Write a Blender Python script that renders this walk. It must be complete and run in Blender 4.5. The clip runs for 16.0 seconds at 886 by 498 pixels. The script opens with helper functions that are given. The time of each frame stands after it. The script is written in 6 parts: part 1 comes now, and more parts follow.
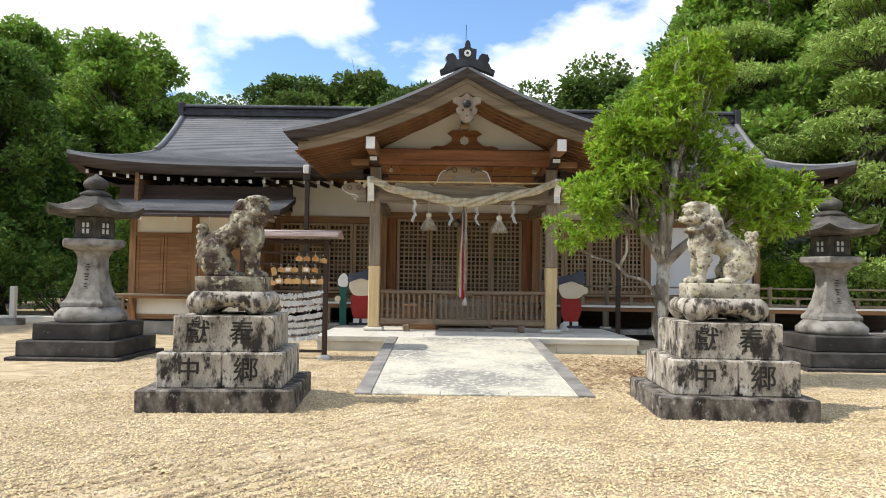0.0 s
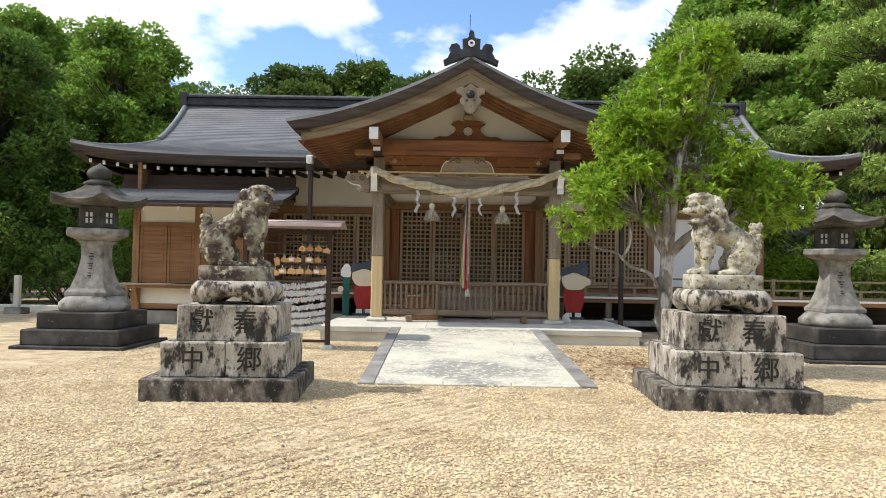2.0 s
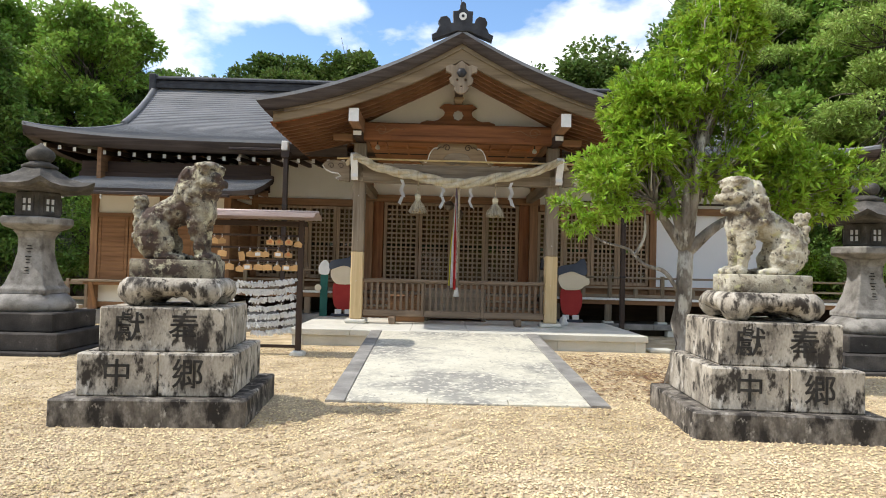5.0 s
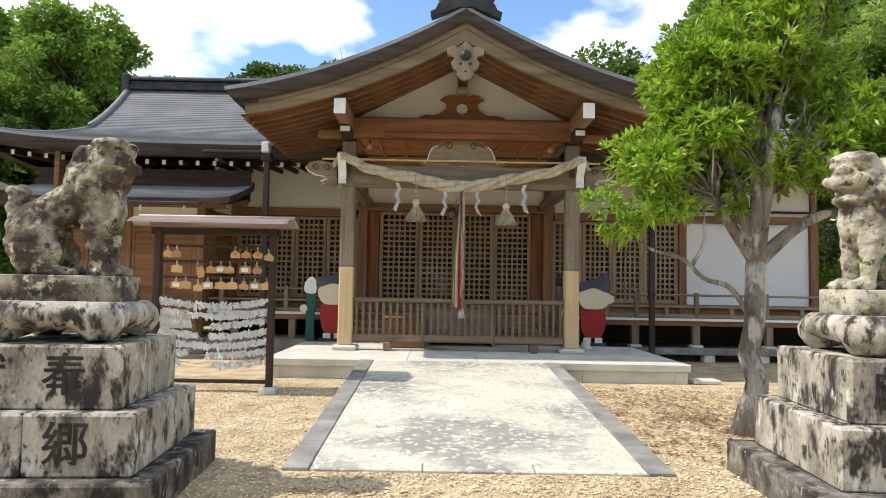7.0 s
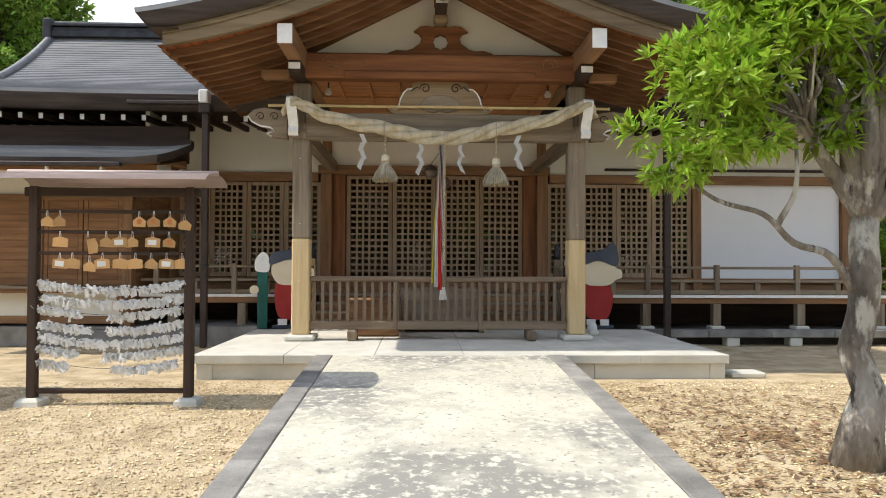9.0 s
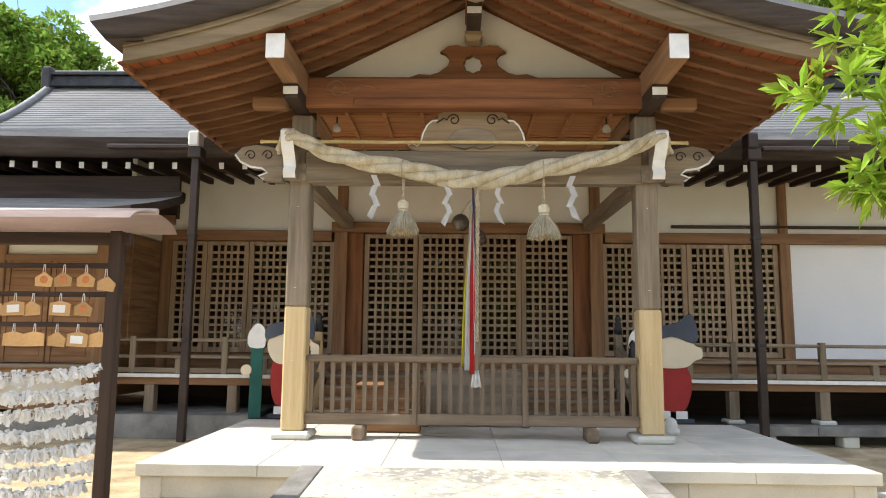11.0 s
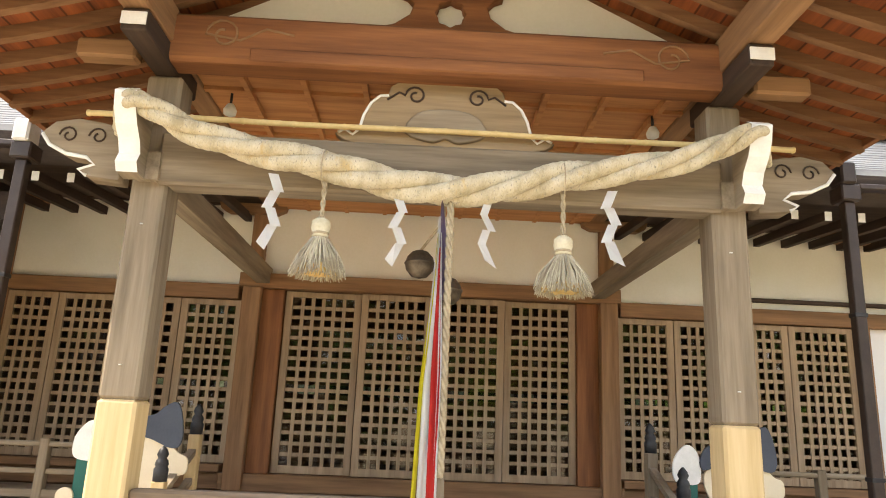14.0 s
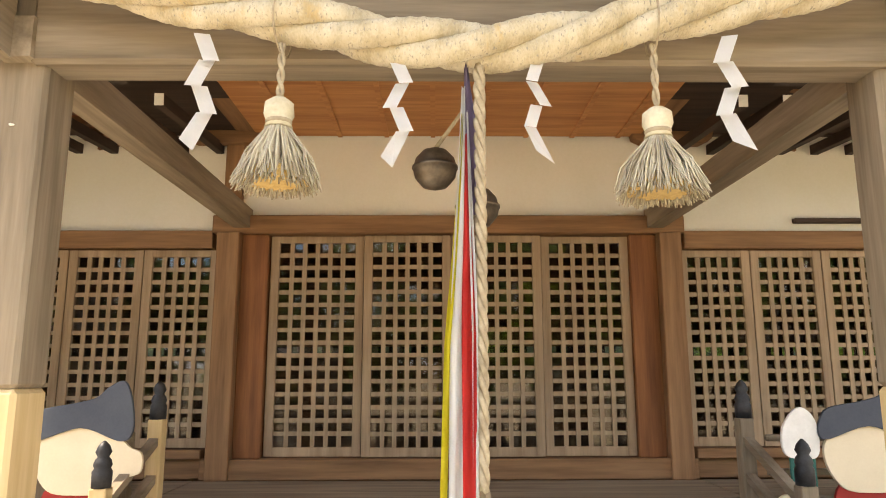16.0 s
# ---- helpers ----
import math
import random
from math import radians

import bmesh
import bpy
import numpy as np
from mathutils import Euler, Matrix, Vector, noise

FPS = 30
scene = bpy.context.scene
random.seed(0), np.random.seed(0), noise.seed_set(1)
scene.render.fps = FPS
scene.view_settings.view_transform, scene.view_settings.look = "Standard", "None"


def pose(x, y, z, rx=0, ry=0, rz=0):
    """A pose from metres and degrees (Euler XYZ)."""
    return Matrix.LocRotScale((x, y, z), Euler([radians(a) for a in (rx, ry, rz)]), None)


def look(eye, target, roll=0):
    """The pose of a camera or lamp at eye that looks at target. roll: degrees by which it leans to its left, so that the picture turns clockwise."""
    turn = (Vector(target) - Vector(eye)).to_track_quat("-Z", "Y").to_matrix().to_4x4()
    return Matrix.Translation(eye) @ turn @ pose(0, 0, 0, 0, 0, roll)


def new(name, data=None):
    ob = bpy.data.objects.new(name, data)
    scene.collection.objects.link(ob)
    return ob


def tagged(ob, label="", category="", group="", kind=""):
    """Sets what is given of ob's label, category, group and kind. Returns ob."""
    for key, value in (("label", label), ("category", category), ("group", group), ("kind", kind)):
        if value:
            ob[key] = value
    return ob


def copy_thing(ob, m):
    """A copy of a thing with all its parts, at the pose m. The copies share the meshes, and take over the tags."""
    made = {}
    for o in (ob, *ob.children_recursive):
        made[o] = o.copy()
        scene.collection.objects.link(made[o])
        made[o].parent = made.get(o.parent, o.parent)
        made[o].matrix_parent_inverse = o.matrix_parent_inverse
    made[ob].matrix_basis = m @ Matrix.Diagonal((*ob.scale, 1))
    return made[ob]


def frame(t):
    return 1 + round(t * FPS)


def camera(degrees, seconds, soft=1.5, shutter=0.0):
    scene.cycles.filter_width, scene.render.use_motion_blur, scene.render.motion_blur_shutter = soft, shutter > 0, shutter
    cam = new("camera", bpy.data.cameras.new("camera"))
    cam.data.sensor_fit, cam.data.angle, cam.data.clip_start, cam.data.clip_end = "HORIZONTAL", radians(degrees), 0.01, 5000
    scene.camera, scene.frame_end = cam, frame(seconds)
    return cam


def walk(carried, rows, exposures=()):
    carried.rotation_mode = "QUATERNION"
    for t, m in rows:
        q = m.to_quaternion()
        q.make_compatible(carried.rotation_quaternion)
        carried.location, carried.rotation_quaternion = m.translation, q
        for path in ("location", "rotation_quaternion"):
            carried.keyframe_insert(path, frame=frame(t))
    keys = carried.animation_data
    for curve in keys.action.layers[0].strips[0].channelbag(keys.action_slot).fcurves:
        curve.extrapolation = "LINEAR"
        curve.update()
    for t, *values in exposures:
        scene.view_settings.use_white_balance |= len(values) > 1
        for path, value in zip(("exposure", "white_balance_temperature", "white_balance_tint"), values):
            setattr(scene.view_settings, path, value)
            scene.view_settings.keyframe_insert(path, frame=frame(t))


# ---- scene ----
cam = camera(65.3, 16.0, soft=1.0)
METRES, EYE, TILT, LEAN, TURN = 13.2, 1.5, -0.75, 0.0, 0.0
ROWS = [
    (0.0, 0.0, 0.0, 0.0, -0.05, 3.37, -0.82),
    (0.5, 0.0003, -0.0005, -0.0002, 0.09, 3.72, -0.61),
    (1.0, -0.0001, 0.0002, -0.0003, 0.41, 4.06, -0.63),
    (1.5, -0.0003, 0.0007, -0.0008, 0.13, 3.45, -1.11),
    (2.0, -0.0006, 0.0003, -0.0006, 0.16, 2.63, -1.05),
    (2.5, -0.0011, 0.0007, -0.0007, 0.27, 2.22, -1.37),
    (3.0, -0.0017, 0.0049, -0.0012, -0.55, 1.94, -0.7),
    (3.5, -0.0017, 0.0194, -0.002, -0.72, 1.09, -0.3),
    (4.0, 0.0011, 0.0459, 0.0002, -1.01, 1.47, -1.22),
    (4.5, 0.0018, 0.0756, -0.0009, -0.81, 2.41, -1.46),
    (6.8, 0.0045, 0.2498, 0.0021, -0.83, 2.67, -1.4),
    (7.0, 0.007, 0.265, 0.0016, -0.39, 3.95, -1.04),
    (7.5, 0.0088, 0.3102, -0.0029, 1.16, 3.46, -0.82),
    (8.0, 0.0137, 0.3559, -0.0017, 0.29, 3.29, -1.17),
    (8.5, 0.0165, 0.399, 0.0015, -1.85, 3.11, -0.95),
    (9.0, 0.0132, 0.4407, 0.0028, -1.92, 1.98, -0.21),
    (9.5, 0.0155, 0.4836, 0.0042, -1.25, 4.12, -1.98),
    (9.7, 0.0205, 0.497, 0.0042, -0.09, 4.99, -1.4),
    (11.8, 0.0249, 0.6857, 0.0156, 1.36, 9.84, -0.7),
    (12.0, 0.0269, 0.7028, 0.0189, 1.1, 10.62, -1.1),
    (12.5, 0.0275, 0.7464, 0.0251, 0.57, 13.48, -0.71),
    (13.0, 0.024, 0.7876, 0.0276, 0.17, 15.36, -0.34),
    (13.5, 0.0252, 0.8295, 0.0294, -1.87, 14.65, -1.71),
    (14.0, 0.0274, 0.8684, 0.0329, -2.16, 14.66, -2.34),
    (14.5, 0.025, 0.9054, 0.0357, -1.89, 11.76, -1.19),
    (15.0, 0.0248, 0.9381, 0.0379, -2.36, 12.21, -0.12),
    (15.5, 0.0257, 0.9644, 0.0421, -2.29, 16.22, -0.39),
    (16.0, 0.0252, 0.9934, 0.0432, -0.61, 10.89, 0.1),
]
walk(cam, [(t, pose(0, 0, EYE, TILT, LEAN, TURN) @ pose(METRES * x, METRES * y, METRES * z, 90 + pitch, roll, yaw)) for t, x, y, z, yaw, pitch, roll in ROWS],
     [(0.0, 0.05, 6450, 10), (4.5, 0.02, 6450, 10), (7.0, 0.1, 6500, 10), (9.0, 0.1, 6550, 10), (9.7, 0.2, 6600, 10), (11.5, 0.8, 6700, 10), (12.5, 1.2, 6900, 10),
      (14.0, 1.35, 7300, 12), (15.0, 1.5, 7600, 14), (16.0, 1.55, 7700, 14)])

# ---------------------------------------------------------------- world, sun
SUN_TRAVEL = Vector((0.78, 0.065, -1.0)).normalized()
world = bpy.data.worlds.new("sky_world")
scene.world = world
world.use_nodes = True
wn, wl = world.node_tree.nodes, world.node_tree.links
wn.clear()
w_out, w_bg, w_sky = wn.new("ShaderNodeOutputWorld"), wn.new("ShaderNodeBackground"), wn.new("ShaderNodeTexSky")
w_sky.sky_type, w_sky.sun_disc = "NISHITA", False
w_sky.sun_elevation = math.asin(-SUN_TRAVEL.z)
w_sky.sun_rotation = math.atan2(-SUN_TRAVEL.x, -SUN_TRAVEL.y)
w_sky.air_density, w_sky.dust_density, w_sky.ozone_density = 1.0, 0.6, 2.0
w_tc, w_sep, w_add, w_div, w_div2, w_comb = (wn.new("ShaderNodeTexCoord"), wn.new("ShaderNodeSeparateXYZ"), wn.new("ShaderNodeMath"),
                                             wn.new("ShaderNodeMath"), wn.new("ShaderNodeMath"), wn.new("ShaderNodeCombineXYZ"))
w_add.operation, w_div.operation, w_div2.operation = "ADD", "DIVIDE", "DIVIDE"
w_add.inputs[1].default_value = 0.30
wl.new(w_tc.outputs["Generated"], w_sep.inputs[0])
wl.new(w_sep.outputs[2], w_add.inputs[0])
wl.new(w_sep.outputs[0], w_div.inputs[0]), wl.new(w_add.outputs[0], w_div.inputs[1])
wl.new(w_sep.outputs[1], w_div2.inputs[0]), wl.new(w_add.outputs[0], w_div2.inputs[1])
wl.new(w_div.outputs[0], w_comb.inputs[0]), wl.new(w_div2.outputs[0], w_comb.inputs[1])
w_map, w_noise, w_ramp, w_mix = wn.new("ShaderNodeMapping"), wn.new("ShaderNodeTexNoise"), wn.new("ShaderNodeValToRGB"), wn.new("ShaderNodeMix")
w_map.inputs["Location"].default_value = (0.35, 0.9, 0.0)
wl.new(w_comb.outputs[0], w_map.inputs[0]), wl.new(w_map.outputs[0], w_noise.inputs["Vector"])
w_noise.inputs["Scale"].default_value, w_noise.inputs["Detail"].default_value, w_noise.inputs["Roughness"].default_value = 1.7, 9, 0.52
w_ramp.color_ramp.elements[0].position, w_ramp.color_ramp.elements[1].position = 0.46, 0.53
wl.new(w_noise.outputs["Fac"], w_ramp.inputs[0])
w_hsv = wn.new("ShaderNodeHueSaturation")
w_hsv.inputs["Value"].default_value, w_hsv.inputs["Saturation"].default_value = 1.55, 1.1
wl.new(w_sky.outputs[0], w_hsv.inputs["Color"])
w_mix.data_type = "RGBA"
w_mix.inputs[7].default_value = (9.0, 9.2, 9.5, 1)
wl.new(w_ramp.outputs[0], w_mix.inputs[0]), wl.new(w_hsv.outputs[0], w_mix.inputs[6])
wl.new(w_mix.outputs[2], w_bg.inputs["Color"])
w_bg.inputs["Strength"].default_value = 0.15
wl.new(w_bg.outputs[0], w_out.inputs[0])
sun = new("sun", bpy.data.lights.new("sun", "SUN"))
sun.data.energy, sun.data.angle, sun.data.color = 4.2, radians(0.53), (1.0, 0.94, 0.84)
sun.matrix_world = look((0, 0, 30), Vector((0, 0, 30)) + SUN_TRAVEL)

# ---------------------------------------------------------------- materials


def material(name, stops, scale=4.0, rough=0.8, metal=0.0, bump=0.3, fine=60.0, stretch=(1, 1, 1), detail=8, spots=None, translucent=0.0,
             island=0.0, piece=0.0, spec=0.3, bump_size=0.01, bands=None, gloss=0.0):
    """Procedural surface: a ramp over a broad noise, a fine grain, optional spots (colour, scale, from, to) and relief."""
    m = bpy.data.materials.new(name)
    m.use_nodes = True
    nt = m.node_tree
    n, l = nt.nodes, nt.links
    bsdf = n["Principled BSDF"]
    tc, mp = n.new("ShaderNodeTexCoord"), n.new("ShaderNodeMapping")
    mp.inputs["Scale"].default_value = stretch
    l.new(tc.outputs["Object"], mp.inputs[0])
    big, small = n.new("ShaderNodeTexNoise"), n.new("ShaderNodeTexNoise")
    big.inputs["Scale"].default_value, big.inputs["Detail"].default_value = scale, detail
    small.inputs["Scale"].default_value, small.inputs["Detail"].default_value = fine, 4
    l.new(mp.outputs[0], big.inputs["Vector"]), l.new(mp.outputs[0], small.inputs["Vector"])
    blend = n.new("ShaderNodeMath")
    blend.operation = "MULTIPLY_ADD"
    blend.inputs[1].default_value = 0.35
    sub = n.new("ShaderNodeMath")
    sub.operation = "SUBTRACT"
    sub.inputs[1].default_value = 0.175
    l.new(small.outputs["Fac"], blend.inputs[0]), l.new(big.outputs["Fac"], blend.inputs[2]), l.new(blend.outputs[0], sub.inputs[0])
    ramp = n.new("ShaderNodeValToRGB")
    el = ramp.color_ramp.elements
    while len(el) < len(stops):
        el.new(0.5)
    for e, (p, c) in zip(el, stops):
        e.position, e.color = p, (*c, 1)
    l.new(sub.outputs[0], ramp.inputs[0])
    colour = ramp.outputs[0]
    for k, (c, sc, lo, hi) in enumerate(spots or ()):
        sp, rp, mx = n.new("ShaderNodeTexNoise"), n.new("ShaderNodeValToRGB"), n.new("ShaderNodeMix")
        sp.inputs["Scale"].default_value, sp.inputs["Detail"].default_value, sp.inputs["Roughness"].default_value = sc, 9, 0.62
        sp.noise_dimensions = "4D"
        sp.inputs["W"].default_value = 3.7 * (k + 1)
        l.new(mp.outputs[0], sp.inputs["Vector"])
        rp.color_ramp.elements[0].position, rp.color_ramp.elements[1].position = lo, hi
        l.new(sp.outputs["Fac"], rp.inputs[0])
        mx.data_type = "RGBA"
        mx.inputs[7].default_value = (*c, 1)
        l.new(rp.outputs[0], mx.inputs[0]), l.new(colour, mx.inputs[6])
        colour = mx.outputs[2]
    if bands:  # (axis, width, depth of tone): boards or courses within one sheet
        axis, width, tone = bands
        sp, mod, rp, mx = n.new("ShaderNodeSeparateXYZ"), n.new("ShaderNodeMath"), n.new("ShaderNodeValToRGB"), n.new("ShaderNodeMix")
        l.new(tc.outputs["Object"], sp.inputs[0])
        mod.operation = "PINGPONG"
        mod.inputs[1].default_value = width / 2
        l.new(sp.outputs[axis], mod.inputs[0])
        rp.color_ramp.elements[0].position, rp.color_ramp.elements[1].position = 0.004, 0.012
        l.new(mod.outputs[0], rp.inputs[0])
        rp.color_ramp.elements[0].color = (tone, tone, tone, 1)
        mx.data_type, mx.blend_type = "RGBA", "MULTIPLY"
        mx.inputs[0].default_value = 1.0
        l.new(colour, mx.inputs[6]), l.new(rp.outputs[0], mx.inputs[7])
        colour = mx.outputs[2]
    if island or piece:
        src = n.new("ShaderNodeNewGeometry").outputs["Random Per Island"] if island else n.new("ShaderNodeObjectInfo").outputs["Random"]
        amt = island or piece
        mr, hsv = n.new("ShaderNodeMapRange"), n.new("ShaderNodeHueSaturation")
        mr.inputs[3].default_value, mr.inputs[4].default_value = 1 - amt, 1 + amt
        l.new(src, mr.inputs[0]), l.new(mr.outputs[0], hsv.inputs["Value"])
        if island:
            mh = n.new("ShaderNodeMapRange")
            mh.inputs[3].default_value, mh.inputs[4].default_value = 0.5 - amt * 0.05, 0.5 + amt * 0.04
            l.new(src, mh.inputs[0]), l.new(mh.outputs[0], hsv.inputs["Hue"])
        l.new(colour, hsv.inputs["Color"])
        colour = hsv.outputs[0]
    l.new(colour, bsdf.inputs["Base Color"])
    rr = n.new("ShaderNodeMapRange")
    rr.inputs[3].default_value, rr.inputs[4].default_value = max(0.05, rough - 0.12), min(1.0, rough + 0.12)
    l.new(small.outputs["Fac"], rr.inputs[0]), l.new(rr.outputs[0], bsdf.inputs["Roughness"])
    bsdf.inputs["Metallic"].default_value = metal
    bsdf.inputs["Specular IOR Level"].default_value = spec
    if bump:
        bp, bp2 = n.new("ShaderNodeBump"), n.new("ShaderNodeBump")
        bp.inputs["Strength"].default_value = bp2.inputs["Strength"].default_value = bump
        bp.inputs["Distance"].default_value, bp2.inputs["Distance"].default_value = bump_size, bump_size * 0.5
        l.new(big.outputs["Fac"], bp.inputs["Height"]), l.new(small.outputs["Fac"], bp2.inputs["Height"])
        l.new(bp.outputs[0], bp2.inputs["Normal"]), l.new(bp2.outputs[0], bsdf.inputs["Normal"])
    if translucent:
        tr, ms = n.new("ShaderNodeBsdfTranslucent"), n.new("ShaderNodeMixShader")
        l.new(colour, tr.inputs[0])
        ms.inputs[0].default_value = translucent
        out = n["Material Output"]
        l.new(bsdf.outputs[0], ms.inputs[1]), l.new(tr.outputs[0], ms.inputs[2]), l.new(ms.outputs[0], out.inputs[0])
    return m


def wood(name, dark, light, axis, rough=0.75, scale=5.0, **kw):
    st = [1.0, 1.0, 1.0]
    st["xyz".index(axis)] = 0.07
    mid = tuple((a + b) / 2 for a, b in zip(dark, light))
    return material(name, [(0.25, dark), (0.5, mid), (0.75, light)], scale=scale * 2.2, fine=55, stretch=st, rough=rough, bump=0.35, bump_size=0.006, **kw)


GRAVEL = material("gravel_pale", [(0.3, (0.269, 0.202, 0.112)), (0.5, (0.493, 0.381, 0.224)), (0.7, (0.672, 0.560, 0.381))], scale=3.0, fine=80, rough=0.9,
                  bump=1.0, bump_size=0.02, spots=[((0.62, 0.52, 0.37), 90, 0.5, 0.6), ((0.26, 0.19, 0.12), 120, 0.6, 0.68)])
PEBBLE = material("pebble", [(0.3, (0.475, 0.362, 0.200)), (0.6, (0.648, 0.518, 0.324)), (0.8, (0.756, 0.648, 0.464))], scale=0.9, fine=30, rough=0.85, bump=0.1, island=0.4)
CONCRETE = material("path_concrete", [(0.3, (0.50, 0.475, 0.39)), (0.5, (0.60, 0.57, 0.465)), (0.7, (0.66, 0.63, 0.52))], scale=1.1, fine=60, rough=0.9, bump=0.4,
                    spots=[((0.29, 0.28, 0.25), 0.85, 0.45, 0.58), ((0.64, 0.61, 0.51), 13, 0.51, 0.60), ((0.26, 0.25, 0.225), 22, 0.57, 0.66), ((0.15, 0.14, 0.125), 2.6, 0.60, 0.72)])
KERB = material("kerb_stone", [(0.3, (0.17, 0.16, 0.15)), (0.55, (0.27, 0.26, 0.24)), (0.75, (0.38, 0.36, 0.33))], scale=3, fine=60, rough=0.9, bump=0.5, piece=0.12)
PLATFORM = material("platform_stone", [(0.3, (0.52, 0.51, 0.45)), (0.55, (0.64, 0.62, 0.55)), (0.8, (0.70, 0.68, 0.61))], scale=2, fine=55, rough=0.88, bump=0.25, piece=0.05)
STONE = material("weathered_stone", [(0.28, (0.185, 0.163, 0.133)), (0.5, (0.425, 0.383, 0.318)), (0.72, (0.61, 0.565, 0.485))], scale=4.5, fine=60, rough=0.92, bump=0.8, bump_size=0.014,
                 spots=[((0.05, 0.043, 0.036), 5.5, 0.50, 0.585), ((0.66, 0.63, 0.57), 8.0, 0.58, 0.66), ((0.045, 0.038, 0.032), 15, 0.53, 0.62)], stretch=(1, 1, 0.5))
STONE_FOOT = material("blackened_stone", [(0.28, (0.07, 0.06, 0.05)), (0.5, (0.16, 0.142, 0.12)), (0.72, (0.34, 0.31, 0.27))], scale=6, fine=60, rough=0.92, bump=0.8, bump_size=0.014,
                      spots=[((0.03, 0.026, 0.023), 6, 0.46, 0.58), ((0.42, 0.39, 0.34), 16, 0.58, 0.68)], stretch=(1, 1, 0.6))
STONE_DARK = material("dark_stone", [(0.3, (0.029, 0.027, 0.024)), (0.55, (0.058, 0.052, 0.048)), (0.75, (0.115, 0.105, 0.095))], scale=3, fine=45, rough=0.9, bump=0.5,
                      spots=[((0.3, 0.28, 0.25), 7, 0.64, 0.76)])
STONE_LANTERN = material("lantern_stone", [(0.3, (0.147, 0.140, 0.125)), (0.5, (0.265, 0.250, 0.228)), (0.75, (0.383, 0.368, 0.339))], scale=3, fine=60, rough=0.92, bump=0.5,
                         spots=[((0.11, 0.10, 0.088), 4, 0.50, 0.66)])
STONE_ROOF = material("lantern_roof_stone", [(0.3, (0.042, 0.039, 0.034)), (0.55, (0.088, 0.08, 0.069)), (0.75, (0.18, 0.165, 0.146))], scale=4, fine=50, rough=0.95, bump=0.6)
LION = material("lion_stone", [(0.28, (0.173, 0.144, 0.101)), (0.5, (0.331, 0.302, 0.223)), (0.72, (0.432, 0.410, 0.324))], scale=5, fine=60, rough=0.95, bump=0.8, bump_size=0.015,
                spots=[((0.075, 0.052, 0.042), 4.5, 0.42, 0.55), ((0.50, 0.47, 0.33), 11, 0.54, 0.64), ((0.05, 0.042, 0.035), 17, 0.54, 0.62)])
LION_PALE = material("lion_stone_pale", [(0.28, (0.284, 0.249, 0.181)), (0.5, (0.473, 0.439, 0.344)), (0.72, (0.585, 0.559, 0.473))], scale=5, fine=60, rough=0.95, bump=0.8, bump_size=0.015,
                     spots=[((0.12, 0.095, 0.07), 5, 0.49, 0.62), ((0.50, 0.48, 0.27), 8, 0.56, 0.66), ((0.08, 0.068, 0.055), 17, 0.55, 0.63)])
INK = material("carved_black", [(0.3, (0.02, 0.018, 0.016)), (0.7, (0.06, 0.055, 0.05))], scale=12, rough=0.9, bump=0.2)
PLASTER = material("plaster", [(0.3, (0.74, 0.71, 0.62)), (0.55, (0.79, 0.76, 0.68)), (0.8, (0.82, 0.80, 0.73))], scale=1.1, fine=35, rough=0.92, bump=0.12)
WHITE_BOARD = material("white_wall_board", [(0.3, (0.76, 0.77, 0.78)), (0.7, (0.82, 0.82, 0.83))], scale=0.8, fine=30, rough=0.8, bump=0.05)
WHITE_PAINT = material("white_paint", [(0.3, (0.72, 0.71, 0.68)), (0.7, (0.84, 0.83, 0.8))], scale=9, rough=0.6, bump=0.1)
PAPER = material("paper", [(0.3, (0.82, 0.82, 0.81)), (0.7, (0.88, 0.88, 0.87))], scale=12, rough=0.85, bump=0.1, translucent=0.25)
ROOF = material("copper_roof_grey", [(0.3, (0.125, 0.126, 0.13)), (0.5, (0.165, 0.166, 0.17)), (0.75, (0.22, 0.22, 0.222))], scale=2.2, fine=24, rough=0.5, bump=0.25, spec=0.5,
                stretch=(0.35, 1, 1), spots=[((0.25, 0.25, 0.245), 5, 0.58, 0.72)])
ROOF_EDGE = material("roof_edge_bark", [(0.3, (0.045, 0.034, 0.028)), (0.55, (0.075, 0.058, 0.05)), (0.8, (0.11, 0.09, 0.08))], scale=6, fine=90, rough=0.8, stretch=(0.2, 0.2, 3), bump=0.4)
METAL_DARK = material("dark_metal", [(0.3, (0.022, 0.022, 0.024)), (0.7, (0.055, 0.055, 0.06))], scale=5, rough=0.5, metal=0.3, bump=0.15)
PIPE = material("downpipe_brown", [(0.3, (0.035, 0.024, 0.02)), (0.7, (0.06, 0.042, 0.036))], scale=4, rough=0.45, bump=0.08)
BRONZE = material("aged_bronze", [(0.3, (0.09, 0.07, 0.05)), (0.7, (0.2, 0.16, 0.12))], scale=9, rough=0.45, metal=0.7, bump=0.2)
COPPER = material("board_roof_copper", [(0.3, (0.40, 0.31, 0.28)), (0.7, (0.55, 0.45, 0.41))], scale=4, rough=0.5, metal=0.15, bump=0.15, stretch=(0.2, 1, 1))
RED_W = {a: wood("porch_wood_red_" + a, (0.14, 0.052, 0.022), (0.32, 0.135, 0.055), a) for a in "xyz"}
BROWN = {a: wood("brown_wood_" + a, (0.155, 0.083, 0.041), (0.345, 0.19, 0.096), a) for a in "xyz"}
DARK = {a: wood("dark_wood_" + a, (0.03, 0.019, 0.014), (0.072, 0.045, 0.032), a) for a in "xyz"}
GREY = {a: wood("weathered_wood_" + a, (0.155, 0.118, 0.08), (0.33, 0.265, 0.19), a, rough=0.85) for a in "xyz"}
